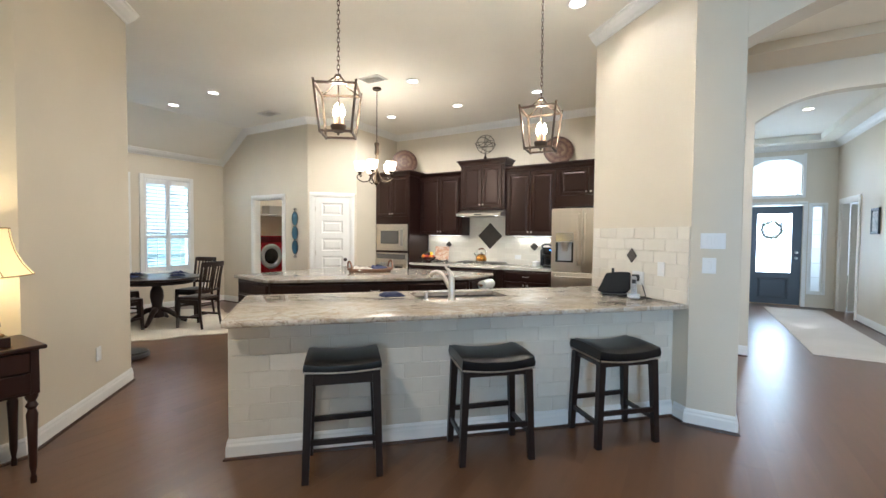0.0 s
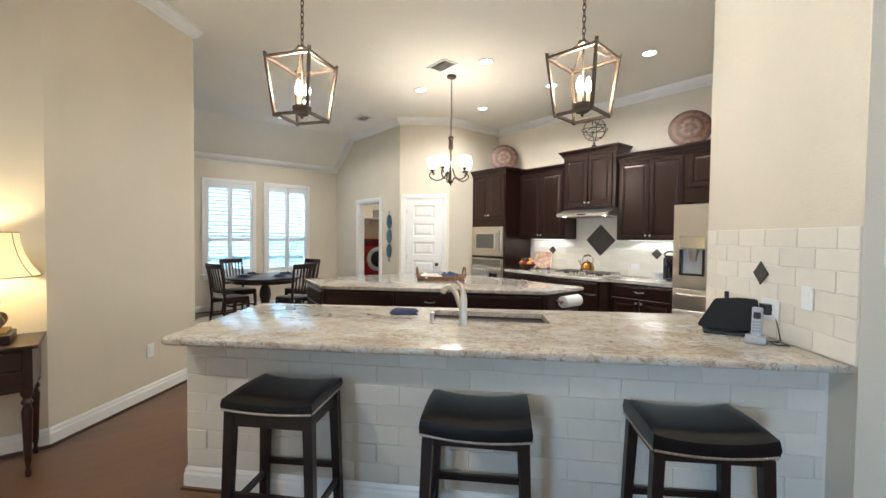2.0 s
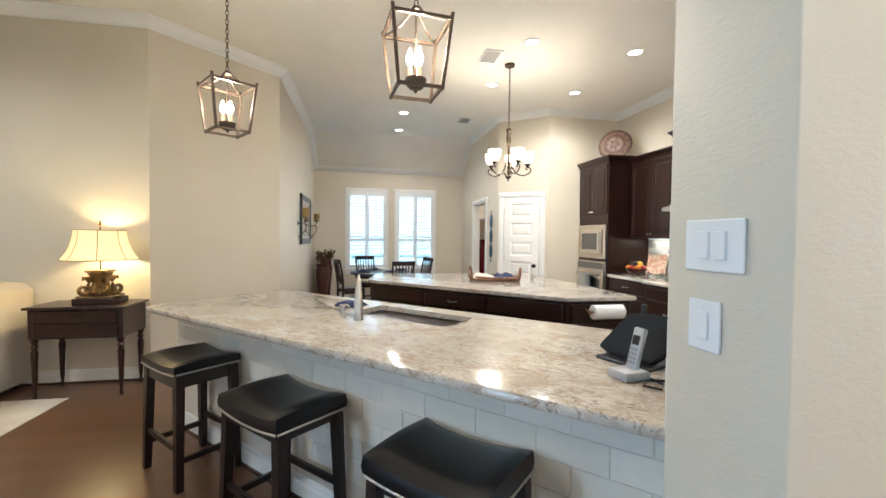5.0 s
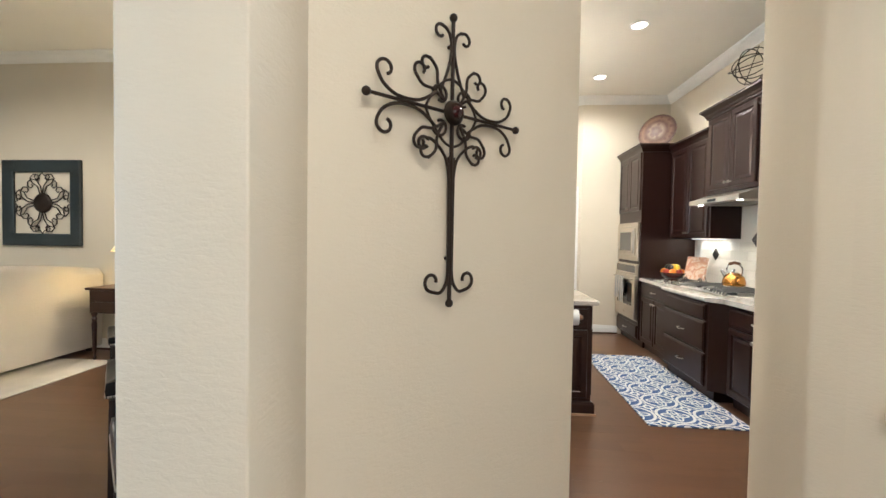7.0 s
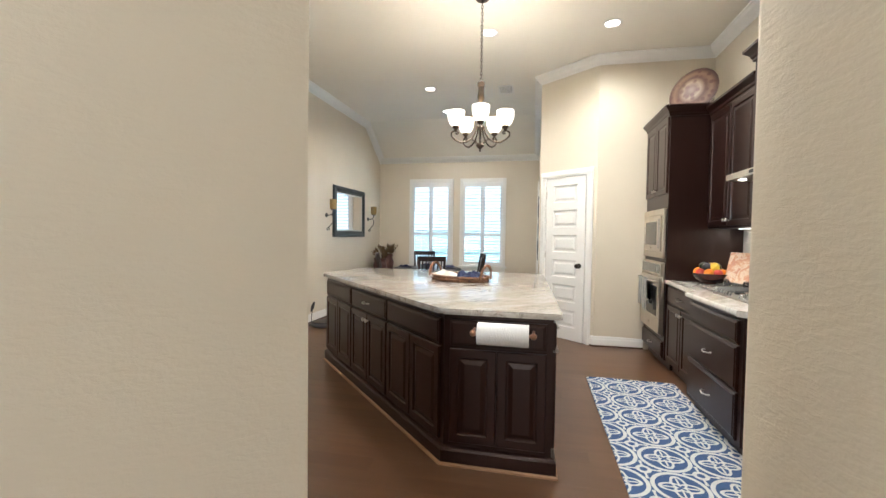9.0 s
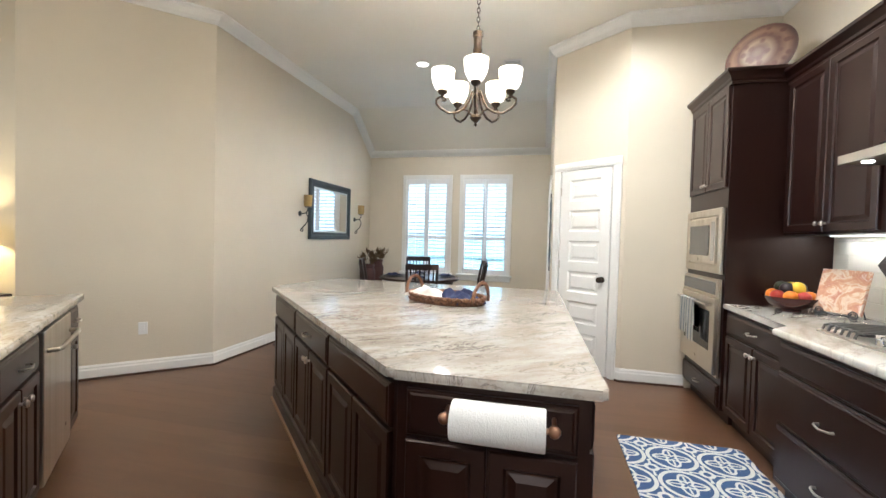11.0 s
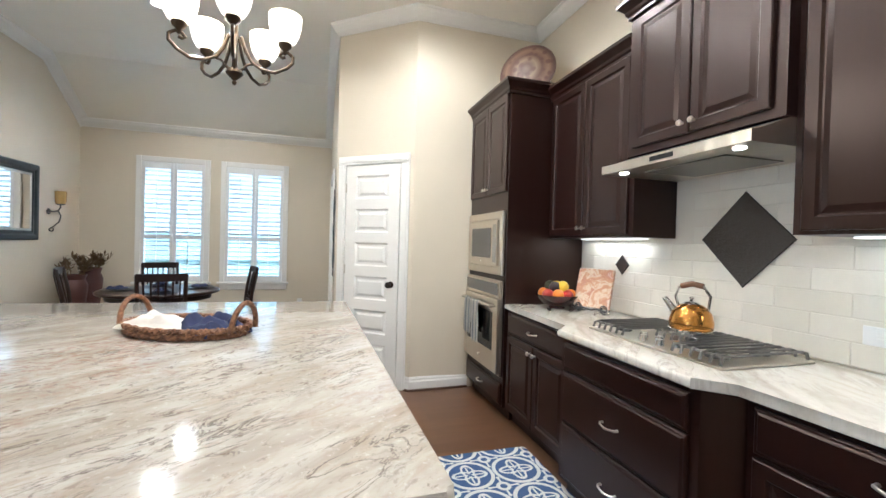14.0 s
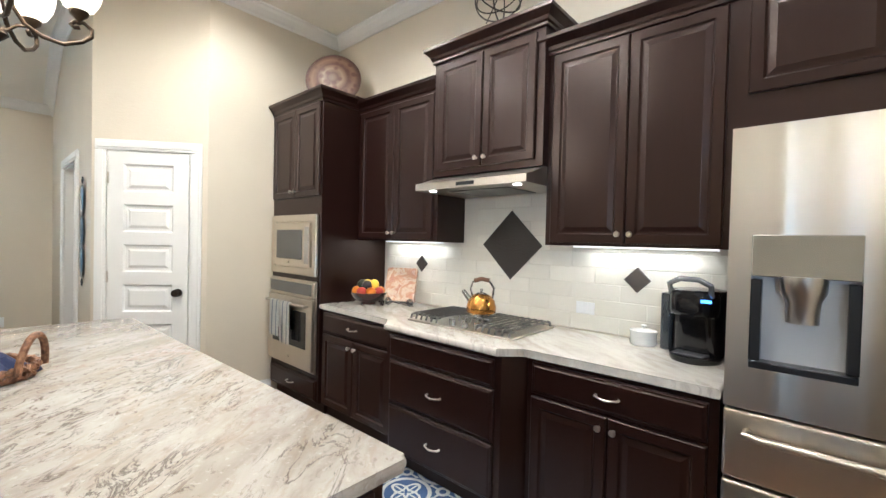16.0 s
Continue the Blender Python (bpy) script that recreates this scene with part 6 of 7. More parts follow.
for k in range(4):
    a = radians(18 + 90 * k)
    x, y = TX + 0.40 * math.cos(a), TY + 0.40 * math.sin(a)
    st = thing("place_setting_plate", pose(x, y, 0.7545), "dark dinner plate on a charger, set for a meal", "plate", "places laid on the table")
    part("charger", lathe(B(), [(0, 0), (0.10, 0), (0.155, 0.010), (0.157, 0.014), (0.10, 0.006), (0, 0.006)], 32), base_mat("pewter_charger", (0.16, 0.16, 0.17), 0.35, 0.5), st, "", True)
    part("dish", lathe(B(), [(0, 0.014), (0.075, 0.014), (0.125, 0.026), (0.127, 0.03), (0.075, 0.02), (0, 0.02)], 32), base_mat("dark_stoneware", (0.035, 0.04, 0.055), 0.3), st, "", True)
    npk = tagged(part("napkin", crumple(0.18, 0.11, 0.035, 40 + k, 1.4), NAVY, None, "", True), "folded navy napkin lying on a dinner plate", "napkin", "napkins on the table")
    npk.matrix_basis = pose(x, y, 0.776, 0, 0, 35 + 70 * k)

# hide-shaped cream rug
RUGCREAM = paint("cream_hide_rug", (0.62, 0.56, 0.46), 0.95, 0.7, 0.12)
bm = B()
pts = []
for i in range(72):
    a = 2 * math.pi * i / 72
    r = 1.25 + 0.14 * math.sin(3 * a + 0.6) + 0.07 * math.sin(7 * a) + 0.03 * math.sin(13 * a + 1)
    pts.append((TX + 0.10 + r * 0.98 * math.cos(a), TY + 0.05 + r * math.sin(a) * 0.98))
tagged(part("area_rug", prism(bm, pts, 0.001, 0.013, 0.004, 1), RUGCREAM), "cream hide rug with a wavy edge under the table", "rug")

# mirror with two iron sconces
MIRROR = base_mat("mirror_glass", (0.9, 0.9, 0.9), 0.015, 1.0)
FRAMEBLK = paint("blue_black_frame", (0.018, 0.026, 0.030), 0.3, 0.2, 0.3)
mx0, mx1, mz0, mz1 = -7.46, -6.20, 1.29, 2.155
mi = thing("wall_mirror", pose(mx1, 2.082, mz0, 0, 0, 180), "large mirror in a dark moulded wooden frame", "mirror")
MW, MH = mx1 - mx0, mz1 - mz0
bm = B()
rings = rect_loops(bm, MW, MH, [(0, -0.001), (0, -0.03), (0.015, -0.045), (0.05, -0.045), (0.075, -0.03), (0.09, -0.034), (0.105, -0.022)])
bm.faces.ensure_lookup_table()
bm.faces.remove(bm.faces[-1])
part("frame", bm, FRAMEBLK, mi)
bm = B()
rect_loops(bm, MW - 0.21, MH - 0.21, [(0, -0.022), (0.003, -0.026), (0.022, -0.026), (0.026, -0.02)], 0.105, 0.105)
bm.faces.ensure_lookup_table()
bm.faces.remove(bm.faces[-1])
part("inner_fillet", bm, base_mat("silver_fillet", (0.6, 0.58, 0.54), 0.3, 0.8), mi)
part("glass", box(B(), 0.12, MW - 0.12, -0.021, -0.004, 0.12, MH - 0.12), MIRROR, mi)
AMBERGLASS = base_mat("amber_cup_glass", (0.62, 0.42, 0.16), 0.15, 0, Transmission_Weight=0.35)


def spiral(cx, cy, r0, r1, a0, turns, n=18):
    return [(cx + (r0 + (r1 - r0) * k / n) * math.cos(a0 + turns * 2 * math.pi * k / n), cy + (r0 + (r1 - r0) * k / n) * math.sin(a0 + turns * 2 * math.pi * k / n)) for k in range(n + 1)]


for x in (-5.99, -7.70):
    sc = thing("wall_sconce", pose(x, 2.082, 1.62, 0, 0, 180), "scrolled black iron wall sconce with amber glass cup", "wall sconce", "sconces beside the mirror")
    part("backplate", lathe(B(), [(0, 0), (0.035, 0), (0.038, 0.008), (0.02, 0.014), (0, 0.016)], 16), IRON, sc, "", True).matrix_local = pose(0, 0, 0.02, 90)
    pts = [(0, -0.015, 0.02), (0, -0.06, 0.02), (0, -0.10, 0.03), (0, -0.125, 0.07), (0, -0.125, 0.10)]
    part("arm", tube(B(), pts, 0.008, 8), IRON, sc, "", True)
    pts = [(0, -0.10, 0.03), (0, -0.13, -0.03), (0, -0.115, -0.10), (0, -0.06, -0.16), (0, -0.025, -0.19)] + [(0, -0.03 + 0.022 * math.cos(1.2 + k * 0.8) - 0.005, -0.20 + 0.022 * math.sin(1.2 + k * 0.8)) for k in range(8)]
    part("scroll", tube(B(), pts, 0.007, 6), IRON, sc, "", True)
    part("cup_plate", lathe(B(), [(0, 0.10), (0.03, 0.102), (0.05, 0.112), (0, 0.114)], 18, (0, -0.125, 0)), IRON, sc, "", True)
    part("glass_cup", lathe(B(), [(0, 0.115), (0.046, 0.115), (0.055, 0.15), (0.057, 0.27), (0.053, 0.27), (0.05, 0.15), (0.042, 0.122), (0, 0.121)], 24, (0, -0.125, 0)), AMBERGLASS, sc, "amber glass candle cup", True)
    part("candle", lathe(B(), [(0, 0.122), (0.03, 0.122), (0.03, 0.19), (0, 0.192)], 16, (0, -0.125, 0)), paint("ivory_wax", (0.7, 0.6, 0.42), 0.6, 0.05, 0.05), sc, "", True)

# urns with dried stems in the corner
URN = paint("dark_red_urn", (0.07, 0.022, 0.018), 0.5, 0.5, 0.4)
DRY = paint("dried_grass", (0.16, 0.10, 0.045), 0.9, 0.3, 0.4)
for x, y, h, stems in ((-8.07, 2.36, 0.93, 26), (-7.78, 2.32, 0.86, 14)):
    ur = thing("floor_vase", pose(x, y, 0), "tall dark red floor vase holding dried stems", "vase", "floor vases in the corner")
    part("vase", lathe(B(), [(0, 0), (0.085, 0), (0.09, 0.02), (0.08, 0.05), (0.10, h * 0.35), (0.135, h * 0.75), (0.14, h * 0.85), (0.11, h * 0.93), (0.13, h), (0.12, h), (0.10, h * 0.93), (0.09, h * 0.7), (0, h * 0.68)], 24), URN, ur, "", True)
    rng = random.Random(int(h * 100))
    for i in range(stems):
        a, tl = rng.random() * 6.28, 0.12 + 0.18 * rng.random()
        hh = h + 0.02 + 0.16 * rng.random()
        p0, p1 = (0.04 * math.cos(a), 0.04 * math.sin(a), h * 0.7), (0.10 * math.cos(a), 0.10 * math.sin(a), h + 0.02)
        p2 = (tl * math.cos(a) * 0.75, tl * math.sin(a) * 0.75, hh)
        bm = tube(B(), [p0, p1, p2], 0.004, 5)
        for q in range(9):
            f = q / 8
            c = Vector(p1).lerp(Vector(p2), 0.3 + 0.7 * f)
            d = Vector((rng.uniform(-1, 1), rng.uniform(-1, 1), rng.uniform(0.1, 1))).normalized() * 0.09
            s = d.cross(Vector((0, 0, 1))).normalized() * 0.014
            vs = [bm.verts.new(c), bm.verts.new(c + d * 0.5 + s), bm.verts.new(c + d), bm.verts.new(c + d * 0.5 - s)]
            bm.faces.new(vs)
        part("dried_stem", bm, DRY, ur)

# robot vacuum on its dock by the wall
rv = thing("robot_vacuum", pose(-5.30, 2.42, 0), "round black robot vacuum parked at the wall", "robot vacuum")
part("body", lathe(B(), [(0, 0.012), (0.15, 0.012), (0.17, 0.025), (0.17, 0.07), (0.155, 0.085), (0, 0.088)], 36), BLACK, rv, "", True)
part("bumper", lathe(B(), [(0.171, 0.02), (0.176, 0.03), (0.176, 0.06), (0.171, 0.07)], 36), base_mat("grey_bumper", (0.08, 0.08, 0.085), 0.4), rv, "", True)
part("wheel", box(B(), -0.02, 0.02, -0.12, -0.09, 0.0, 0.03), BLACK, rv)
part("wheel", box(B(), -0.02, 0.02, 0.09, 0.12, 0.0, 0.03), BLACK, rv)
ft = thing("wire_ornament", pose(-5.36, 2.20, 0), "small dark figurine perched on a curved wire stand", "ornament")
part("wire", tube(B(), [(0, 0, 0.004), (0.02, 0, 0.10), (0.0, 0, 0.20), (-0.04, 0, 0.28)], 0.005, 6), IRON, ft, "", True)
part("foot", lathe(B(), [(0, 0), (0.05, 0), (0.045, 0.008), (0, 0.01)], 18), IRON, ft, "", True)
part("figure", tube(B(), [(0.03, 0, 0.20), (-0.01, 0, 0.26), (-0.06, 0, 0.33)], 0.02, 8, [0.008, 0.026, 0.012]), BLACK, ft, "", True)

# iron and blue-glass oval hanging by the laundry door
BLUEGLASS = paint("blue_mosaic_glass", (0.035, 0.10, 0.15), 0.15, 0.3, 0.5)
ov = thing("wall_hanging", pose(-6.125, 5.419, 0), "three blue oval medallions on a scrolled iron hanger", "wall decoration")
for i in range(3):
    z = 1.20 + i * 0.265
    o = B()
    lathe(o, [(0.0, 0.012), (0.05, 0.010), (0.072, 0.004), (0.074, 0)], 28, squash=1.65)
    part("medallion", o, BLUEGLASS, ov, "blue oval glass medallion", True).matrix_local = pose(0, -0.012, z, 90)
    pts = [(0.078 * math.cos(2 * math.pi * k / 32), -0.012, z + 0.128 * math.sin(2 * math.pi * k / 32)) for k in range(33)]
    part("ring", tube(B(), pts, 0.006, 6), IRON, ov, "", True)
for z, s in ((1.055, -1), (1.87, 1)):
    bm = tube(B(), [(0, -0.012, z - s * 0.0), (0, -0.012, z + s * 0.06)], 0.006, 6)
    for sx in (-1, 1):
        tube(bm, [(sx * (0.025 + 0.02 * math.cos(a)), -0.012, z + s * (0.02 + 0.02 * math.sin(a))) for a in [0.6 * q for q in range(9)]], 0.004, 6)
    part("scroll", bm, IRON, ov, "", True)

# ---- laundry room ----
REDMETAL = base_mat("red_enamel", (0.30, 0.012, 0.02), 0.2)
ws = thing("washing_machine", pose(-7.74, 5.76, 0, 0, 0, 90), "red front-loading washing machine on its pedestal", "washing machine")
part("pedestal", box(B(), 0, 0.68, 0.0, 0.64, 0, 0.37, 0.008, 2), REDMETAL, ws)
part("body", box(B(), 0, 0.68, 0.0, 0.64, 0.372, 1.40, 0.015, 2), REDMETAL, ws)
part("console", box(B(), 0.01, 0.67, -0.008, 0.0, 1.25, 1.38, 0.003), base_mat("dark_red_console", (0.09, 0.006, 0.01), 0.2), ws)
part("door_ring", lathe(B(), [(0.17, 0), (0.27, 0), (0.272, 0.02), (0.24, 0.045), (0.19, 0.04), (0.17, 0.015)], 40), base_mat("silver_ring", (0.62, 0.62, 0.64), 0.25, 0.6), ws, "", True).matrix_local = pose(0.34, -0.002, 0.95, 90)
part("door_glass", lathe(B(), [(0, 0.05), (0.10, 0.042), (0.185, 0.012)], 36), DARKGLASS, ws, "", True).matrix_local = pose(0.34, -0.002, 0.95, 90)
sh = thing("laundry_shelf", pose(-8.37, 5.56, 0), "white wire shelf with folded things above the washer", "shelf")
part("board", box(B(), 0, 0.38, 0, 1.8, 1.86, 1.88), TRIM, sh)
part("bracket", box(B(), 0, 0.3, 0.5, 0.52, 1.70, 1.86), TRIM, sh)
part("bracket", box(B(), 0, 0.3, 1.4, 1.42, 1.70, 1.86), TRIM, sh)
up = tagged(part("storage_box", box(B(), -8.33, -8.05, 6.3, 6.7, 1.881, 2.08, 0.01), paint("grey_storage_box", (0.32, 0.30, 0.27), 0.8, 0.2)), "grey storage box on the laundry shelf", "box")
# no known fixture: point lamp added to brighten the laundry room
lamp("laundry_fill_lamp", "POINT", (-7.3, 6.4, 2.9), (0, 0, 0), 25, WARM, 0.12)

# ---- living room ----
MAHOG = paint("mahogany", (0.022, 0.0065, 0.0045), 0.28, 0.04, 0.3)
cs = thing("console_table", pose(-3.425, 0.30, 0), "mahogany console table with drawers and turned legs", "console table")
CD, CL, CH = 0.42, 0.74, 0.80
part("tabletop", box(B(), -0.0, CD + 0.02, -0.02, CL + 0.02, CH - 0.025, CH, 0.008, 2), MAHOG, cs)
part("case", box(B(), 0.015, CD - 0.01, 0.01, CL - 0.01, CH - 0.28, CH - 0.026), MAHOG, cs)
for i in range(2):
    d = part("drawer", box(B(), CD - 0.009, CD + 0.004, 0.05, CL - 0.05, CH - 0.265 + i * 0.12, CH - 0.155 + i * 0.12, 0.004), MAHOG, cs)
    part("pull", tube(B(), [(CD + 0.004, CL / 2 - 0.04, CH - 0.205 + i * 0.12), (CD + 0.022, CL / 2 - 0.02, CH - 0.215 + i * 0.12), (CD + 0.022, CL / 2 + 0.02, CH - 0.215 + i * 0.12), (CD + 0.004, CL / 2 + 0.04, CH - 0.205 + i * 0.12)], 0.004, 6), BRONZE, d, "", True)
LEGP = [(0, 0), (0.014, 0), (0.016, 0.03), (0.010, 0.05), (0.018, 0.10), (0.023, 0.30), (0.027, 0.40), (0.018, 0.43), (0.029, 0.45), (0.018, 0.475), (0.030, 0.50), (0.030, 0.525), (0, 0.525)]
for x in (0.045, CD - 0.035):
    for y in (0.04, CL - 0.04):
        part("leg", lathe(B(), LEGP, 14, (x, y, 0)), MAHOG, cs, "turned mahogany leg", True)

SHADE = base_mat("cream_lamp_shade", (0.85, 0.68, 0.36), 0.8)
sb = SHADE.node_tree.nodes["Principled BSDF"]
sb.inputs["Emission Color"].default_value = (1.0, 0.78, 0.34, 1)
sb.inputs["Emission Strength"].default_value = 0.62
ANTIQUE = paint("antique_gold_resin", (0.20, 0.125, 0.05), 0.42, 0.5, 0.5)
ANTIQUE.node_tree.nodes["Principled BSDF"].inputs["Metallic"].default_value = 0.5
LX, LY = -3.195, 0.765
lp = thing("table_lamp", pose(LX, LY, CH), "carved gold capital table lamp with a cream bell shade, lit", "table lamp")
part("plinth", box(B(), -0.125, 0.125, -0.165, 0.165, 0, 0.055, 0.006, 2), MAHOG, lp)
part("step", box(B(), -0.11, 0.11, -0.145, 0.145, 0.055, 0.075, 0.008, 2), ANTIQUE, lp)
part("core", lathe(B(), [(0.07, 0.07), (0.085, 0.09), (0.075, 0.13), (0.06, 0.20), (0.085, 0.26), (0.095, 0.28), (0, 0.285)], 24), ANTIQUE, lp, "", True)
for k in range(4):
    a = math.pi / 4 + k * math.pi / 2
    ca, sa = math.cos(a), math.sin(a)
    pts = []
    for i in range(20):
        t = i / 19 * 2.2 * math.pi
        r = 0.052 * (1 - i / 26)
        u, v = 0.125 + r * math.cos(t + 2.6), 0.135 + r * math.sin(t + 2.6)
        pts.append((u * ca, u * sa, v))
    part("volute", tube(B(), pts, 0.02, 8, [0.026 - 0.0009 * i for i in range(20)]), ANTIQUE, lp, "", True)
    part("leaf", tube(B(), [(0.07 * ca, 0.07 * sa, 0.20), (0.10 * ca, 0.10 * sa, 0.235), (0.125 * ca, 0.125 * sa, 0.24), (0.13 * ca, 0.13 * sa, 0.215)], 0.02, 8, [0.024, 0.022, 0.016, 0.008]), ANTIQUE, lp, "", True)
    b = k * math.pi / 2
    part("acanthus", tube(B(), [(0.075 * math.cos(b), 0.075 * math.sin(b), 0.08), (0.11 * math.cos(b), 0.11 * math.sin(b), 0.12), (0.095 * math.cos(b), 0.095 * math.sin(b), 0.19)], 0.02, 8, [0.028, 0.026, 0.010]), ANTIQUE, lp, "", True)
part("abacus", box(B(), -0.085, 0.085, -0.085, 0.085, 0.285, 0.305, 0.006, 2), ANTIQUE, lp)
part("stem", tube(B(), [(0, 0, 0.30), (0, 0, 0.70)], 0.006, 8), BRONZE, lp, "", True)
bm = B()
prof = [(0.285, 0.40), (0.245, 0.46), (0.215, 0.53), (0.198, 0.60), (0.19, 0.665)]
rings = []
for r, z in prof:
    rings.append([bm.verts.new((r * (1 + 0.035 * math.cos(4 * t)) * math.cos(t), r * (1 + 0.035 * math.cos(4 * t)) * math.sin(t), z)) for t in [2 * math.pi * k / 48 for k in range(48)]])
for a, b in zip(rings, rings[1:]):
    for k in range(48):
        bm.faces.new((a[k], a[(k + 1) % 48], b[(k + 1) % 48], b[k]))
GOLDBRAID = paint("gold_braid", (0.45, 0.33, 0.15), 0.6, 0.3)
part("shade", bm, SHADE, lp, "cream fabric bell shade", True)
for k in range(8):
    t = math.pi / 8 + k * math.pi / 4
    q = 1.0 + 0.035 * math.cos(4 * t)
    part("rib", tube(B(), [(r * q * math.cos(t), r * q * math.sin(t), z) for r, z in prof], 0.0035, 6), GOLDBRAID, lp, "", True)
for r, z in (prof[0], prof[-1]):
    hoop = [(r * (1 + 0.035 * math.cos(4 * t)) * math.cos(t), r * (1 + 0.035 * math.cos(4 * t)) * math.sin(t), z) for t in [2 * math.pi * k / 48 for k in range(49)]]
    part("trim_band", tube(B(), hoop, 0.004, 6), GOLDBRAID, lp, "", True)
part("bulb", ball(B(), (0, 0, 0.53), 0.032, 12), BULBGLASS, lp, "", True)
part("finial", lathe(B(), [(0, 0.69), (0.006, 0.70), (0.014, 0.715), (0.006, 0.73), (0.012, 0.74), (0, 0.755)], 14), ANTIQUE, lp, "", True)
lamp("table_lamp_bulb", "POINT", (LX, LY, CH + 0.53), (0, 0, 0), 26, (1.0, 0.76, 0.36), 0.05)

# framed iron scroll panel
art = thing("wall_art", pose(-3.438, -1.22, 1.235, 0, 0, 90), "square dark frame around a scrolled iron medallion", "wall art")
AW = 1.03
bm = B()
rect_loops(bm, AW, AW, [(0, -0.001), (0, -0.03), (0.012, -0.04), (0.13, -0.03), (0.145, -0.022), (0.145, -0.002)])
bm.faces.ensure_lookup_table()
bm.faces.remove(bm.faces[-1])
part("frame", bm, paint("distressed_blue_black", (0.022, 0.032, 0.036), 0.45, 0.6, 0.6), art)
c = AW / 2
part("medallion", lathe(B(), [(0, 0.03), (0.05, 0.03), (0.06, 0.024), (0.09, 0.026), (0.115, 0.012), (0.12, 0)], 32), BRONZE, art, "", True).matrix_local = pose(c, -0.006, c, 90)


def scroll_pair(bm, m):
    """An S of two spirals, placed by a 2D turn and a mirror."""
    def put(p):
        q = m @ Vector((p[0], 0, p[1]))
        return (c + q.x, -0.015, c + q.z)
    tube(bm, [put(p) for p in [(0.0, 0.10), (0.02, 0.20), (0.07, 0.27), (0.14, 0.29), (0.19, 0.25), (0.19, 0.20), (0.15, 0.18), (0.125, 0.205), (0.14, 0.225)]], 0.0065, 6)
    tube(bm, [put(p) for p in [(0.11, 0.03), (0.20, 0.06), (0.24, 0.13), (0.30, 0.16), (0.345, 0.12), (0.34, 0.06), (0.295, 0.04), (0.27, 0.07), (0.29, 0.09)]], 0.0065, 6)
    tube(bm, [put(p) for p in [(0.0, 0.37), (0.03, 0.33), (0.085, 0.345), (0.10, 0.31), (0.07, 0.285), (0.05, 0.305)]], 0.0055, 6)


for k in range(4):
    for mir in (1, -1):
        bm = B()
        scroll_pair(bm, Matrix.Rotation(k * math.pi / 2, 3, "Y") @ Matrix.Diagonal((mir, 1, 1)))
        part("scroll", bm, BRONZE, art, "", True)

# sofa and its rug
SOFA = paint("oatmeal_sofa_fabric", (0.55, 0.50, 0.42), 0.95, 0.8, 0.06)
so = thing("sofa", pose(-3.42, 0.06, 0), "oatmeal fabric sofa with a low sloping back", "sofa")
SL = 2.35
bm = B()
prof = [(0.0, 0.06), (0.03, 0.86), (-0.03, 0.93), (-0.12, 0.93), (-0.20, 0.86), (-0.24, 0.45), (-0.24, 0.06)]
n = 12
rings = []
for i in range(n + 1):
    x = SL * i / n
    dip = 1.05 + 0.11 * math.sin(math.pi * i / n)
    rings.append([bm.verts.new((x, y, 0.06 + (z - 0.06) * dip)) for y, z in prof])
for a, b in zip(rings, rings[1:]):
    for k in range(len(prof)):
        bm.faces.new((a[k], b[k], b[(k + 1) % len(prof)], a[(k + 1) % len(prof)]))
bm.faces.new(rings[0][::-1])
bm.faces.new(rings[-1])
bmesh.ops.recalc_face_normals(bm, faces=bm.faces)
part("backrest", bm, SOFA, so, "", True)
part("seat_base", box(B(), 0.0, SL, -0.98, -0.245, 0.06, 0.30, 0.03, 3), SOFA, so)
for i in range(3):
    part("seat_cushion", box(B(), 0.20 + i * 0.65, 0.83 + i * 0.65, -0.98, -0.25, 0.302, 0.46, 0.045, 3), SOFA, so, "", True)
for x in (0.0, SL - 0.19):
    part("armrest", box(B(), x, x + 0.19, -1.0, -0.246, 0.302, 0.64, 0.06, 4), SOFA, so, "", True)
for x in (0.06, SL - 0.12):
    for y in (-0.92, -0.09):
        part("foot", box(B(), x, x + 0.06, y, y + 0.06, 0.011, 0.06), DARKWOOD, so)
pil = tagged(part("throw_pillow", crumple(0.42, 0.42, 0.16, 77, 0.2), LINEN, None, "", True), "pale linen throw pillow leaning on the sofa back", "pillow")
pil.matrix_basis = pose(-2.75, -0.36, 0.66, 68, 0, 0)
lr = tagged(part("area_rug", box(B(), -3.0, 0.7, -3.2, 0.62, 0.001, 0.011, 0.004), paint("marbled_cream_rug", (0.56, 0.51, 0.43), 0.95, 0.6, 0.28)), "marbled cream area rug beneath the sofa", "rug")

# ---- hall: iron cross with scrolls ----
CRM, _ = line_frame((0.245, 4.137), (-0.56, 4.955))
dd = (Vector((-0.057, 4.46)) - Vector((0.245, 4.137)))
s_mid = dd.length
cr = thing("wall_cross", pose(0.245, 4.137, 0) @ Matrix.Rotation(math.atan2(4.955 - 4.137, -0.56 - 0.245), 4, "Z") @ pose(s_mid - 0.012, -0.022, 0, 0, 0, 0), "scrolled wrought iron wall cross with a red jewel", "wall cross")
CZ = 1.782


def flowing(pts, n=4):
    """Catmull-Rom curve through plane points."""
    out = []
    for i in range(len(pts) - 1):
        a, b, c, d = (Vector(pts[max(0, min(len(pts) - 1, i + k))]) for k in (-1, 0, 1, 2))
        for k in range(n):
            t = k / n
            q = 0.5 * (2 * b + (c - a) * t + (2 * a - 5 * b + 4 * c - d) * t * t + (3 * b - a - 3 * c + d) * t ** 3)
            out.append((q.x, q.y))
    return out + [tuple(pts[-1])]


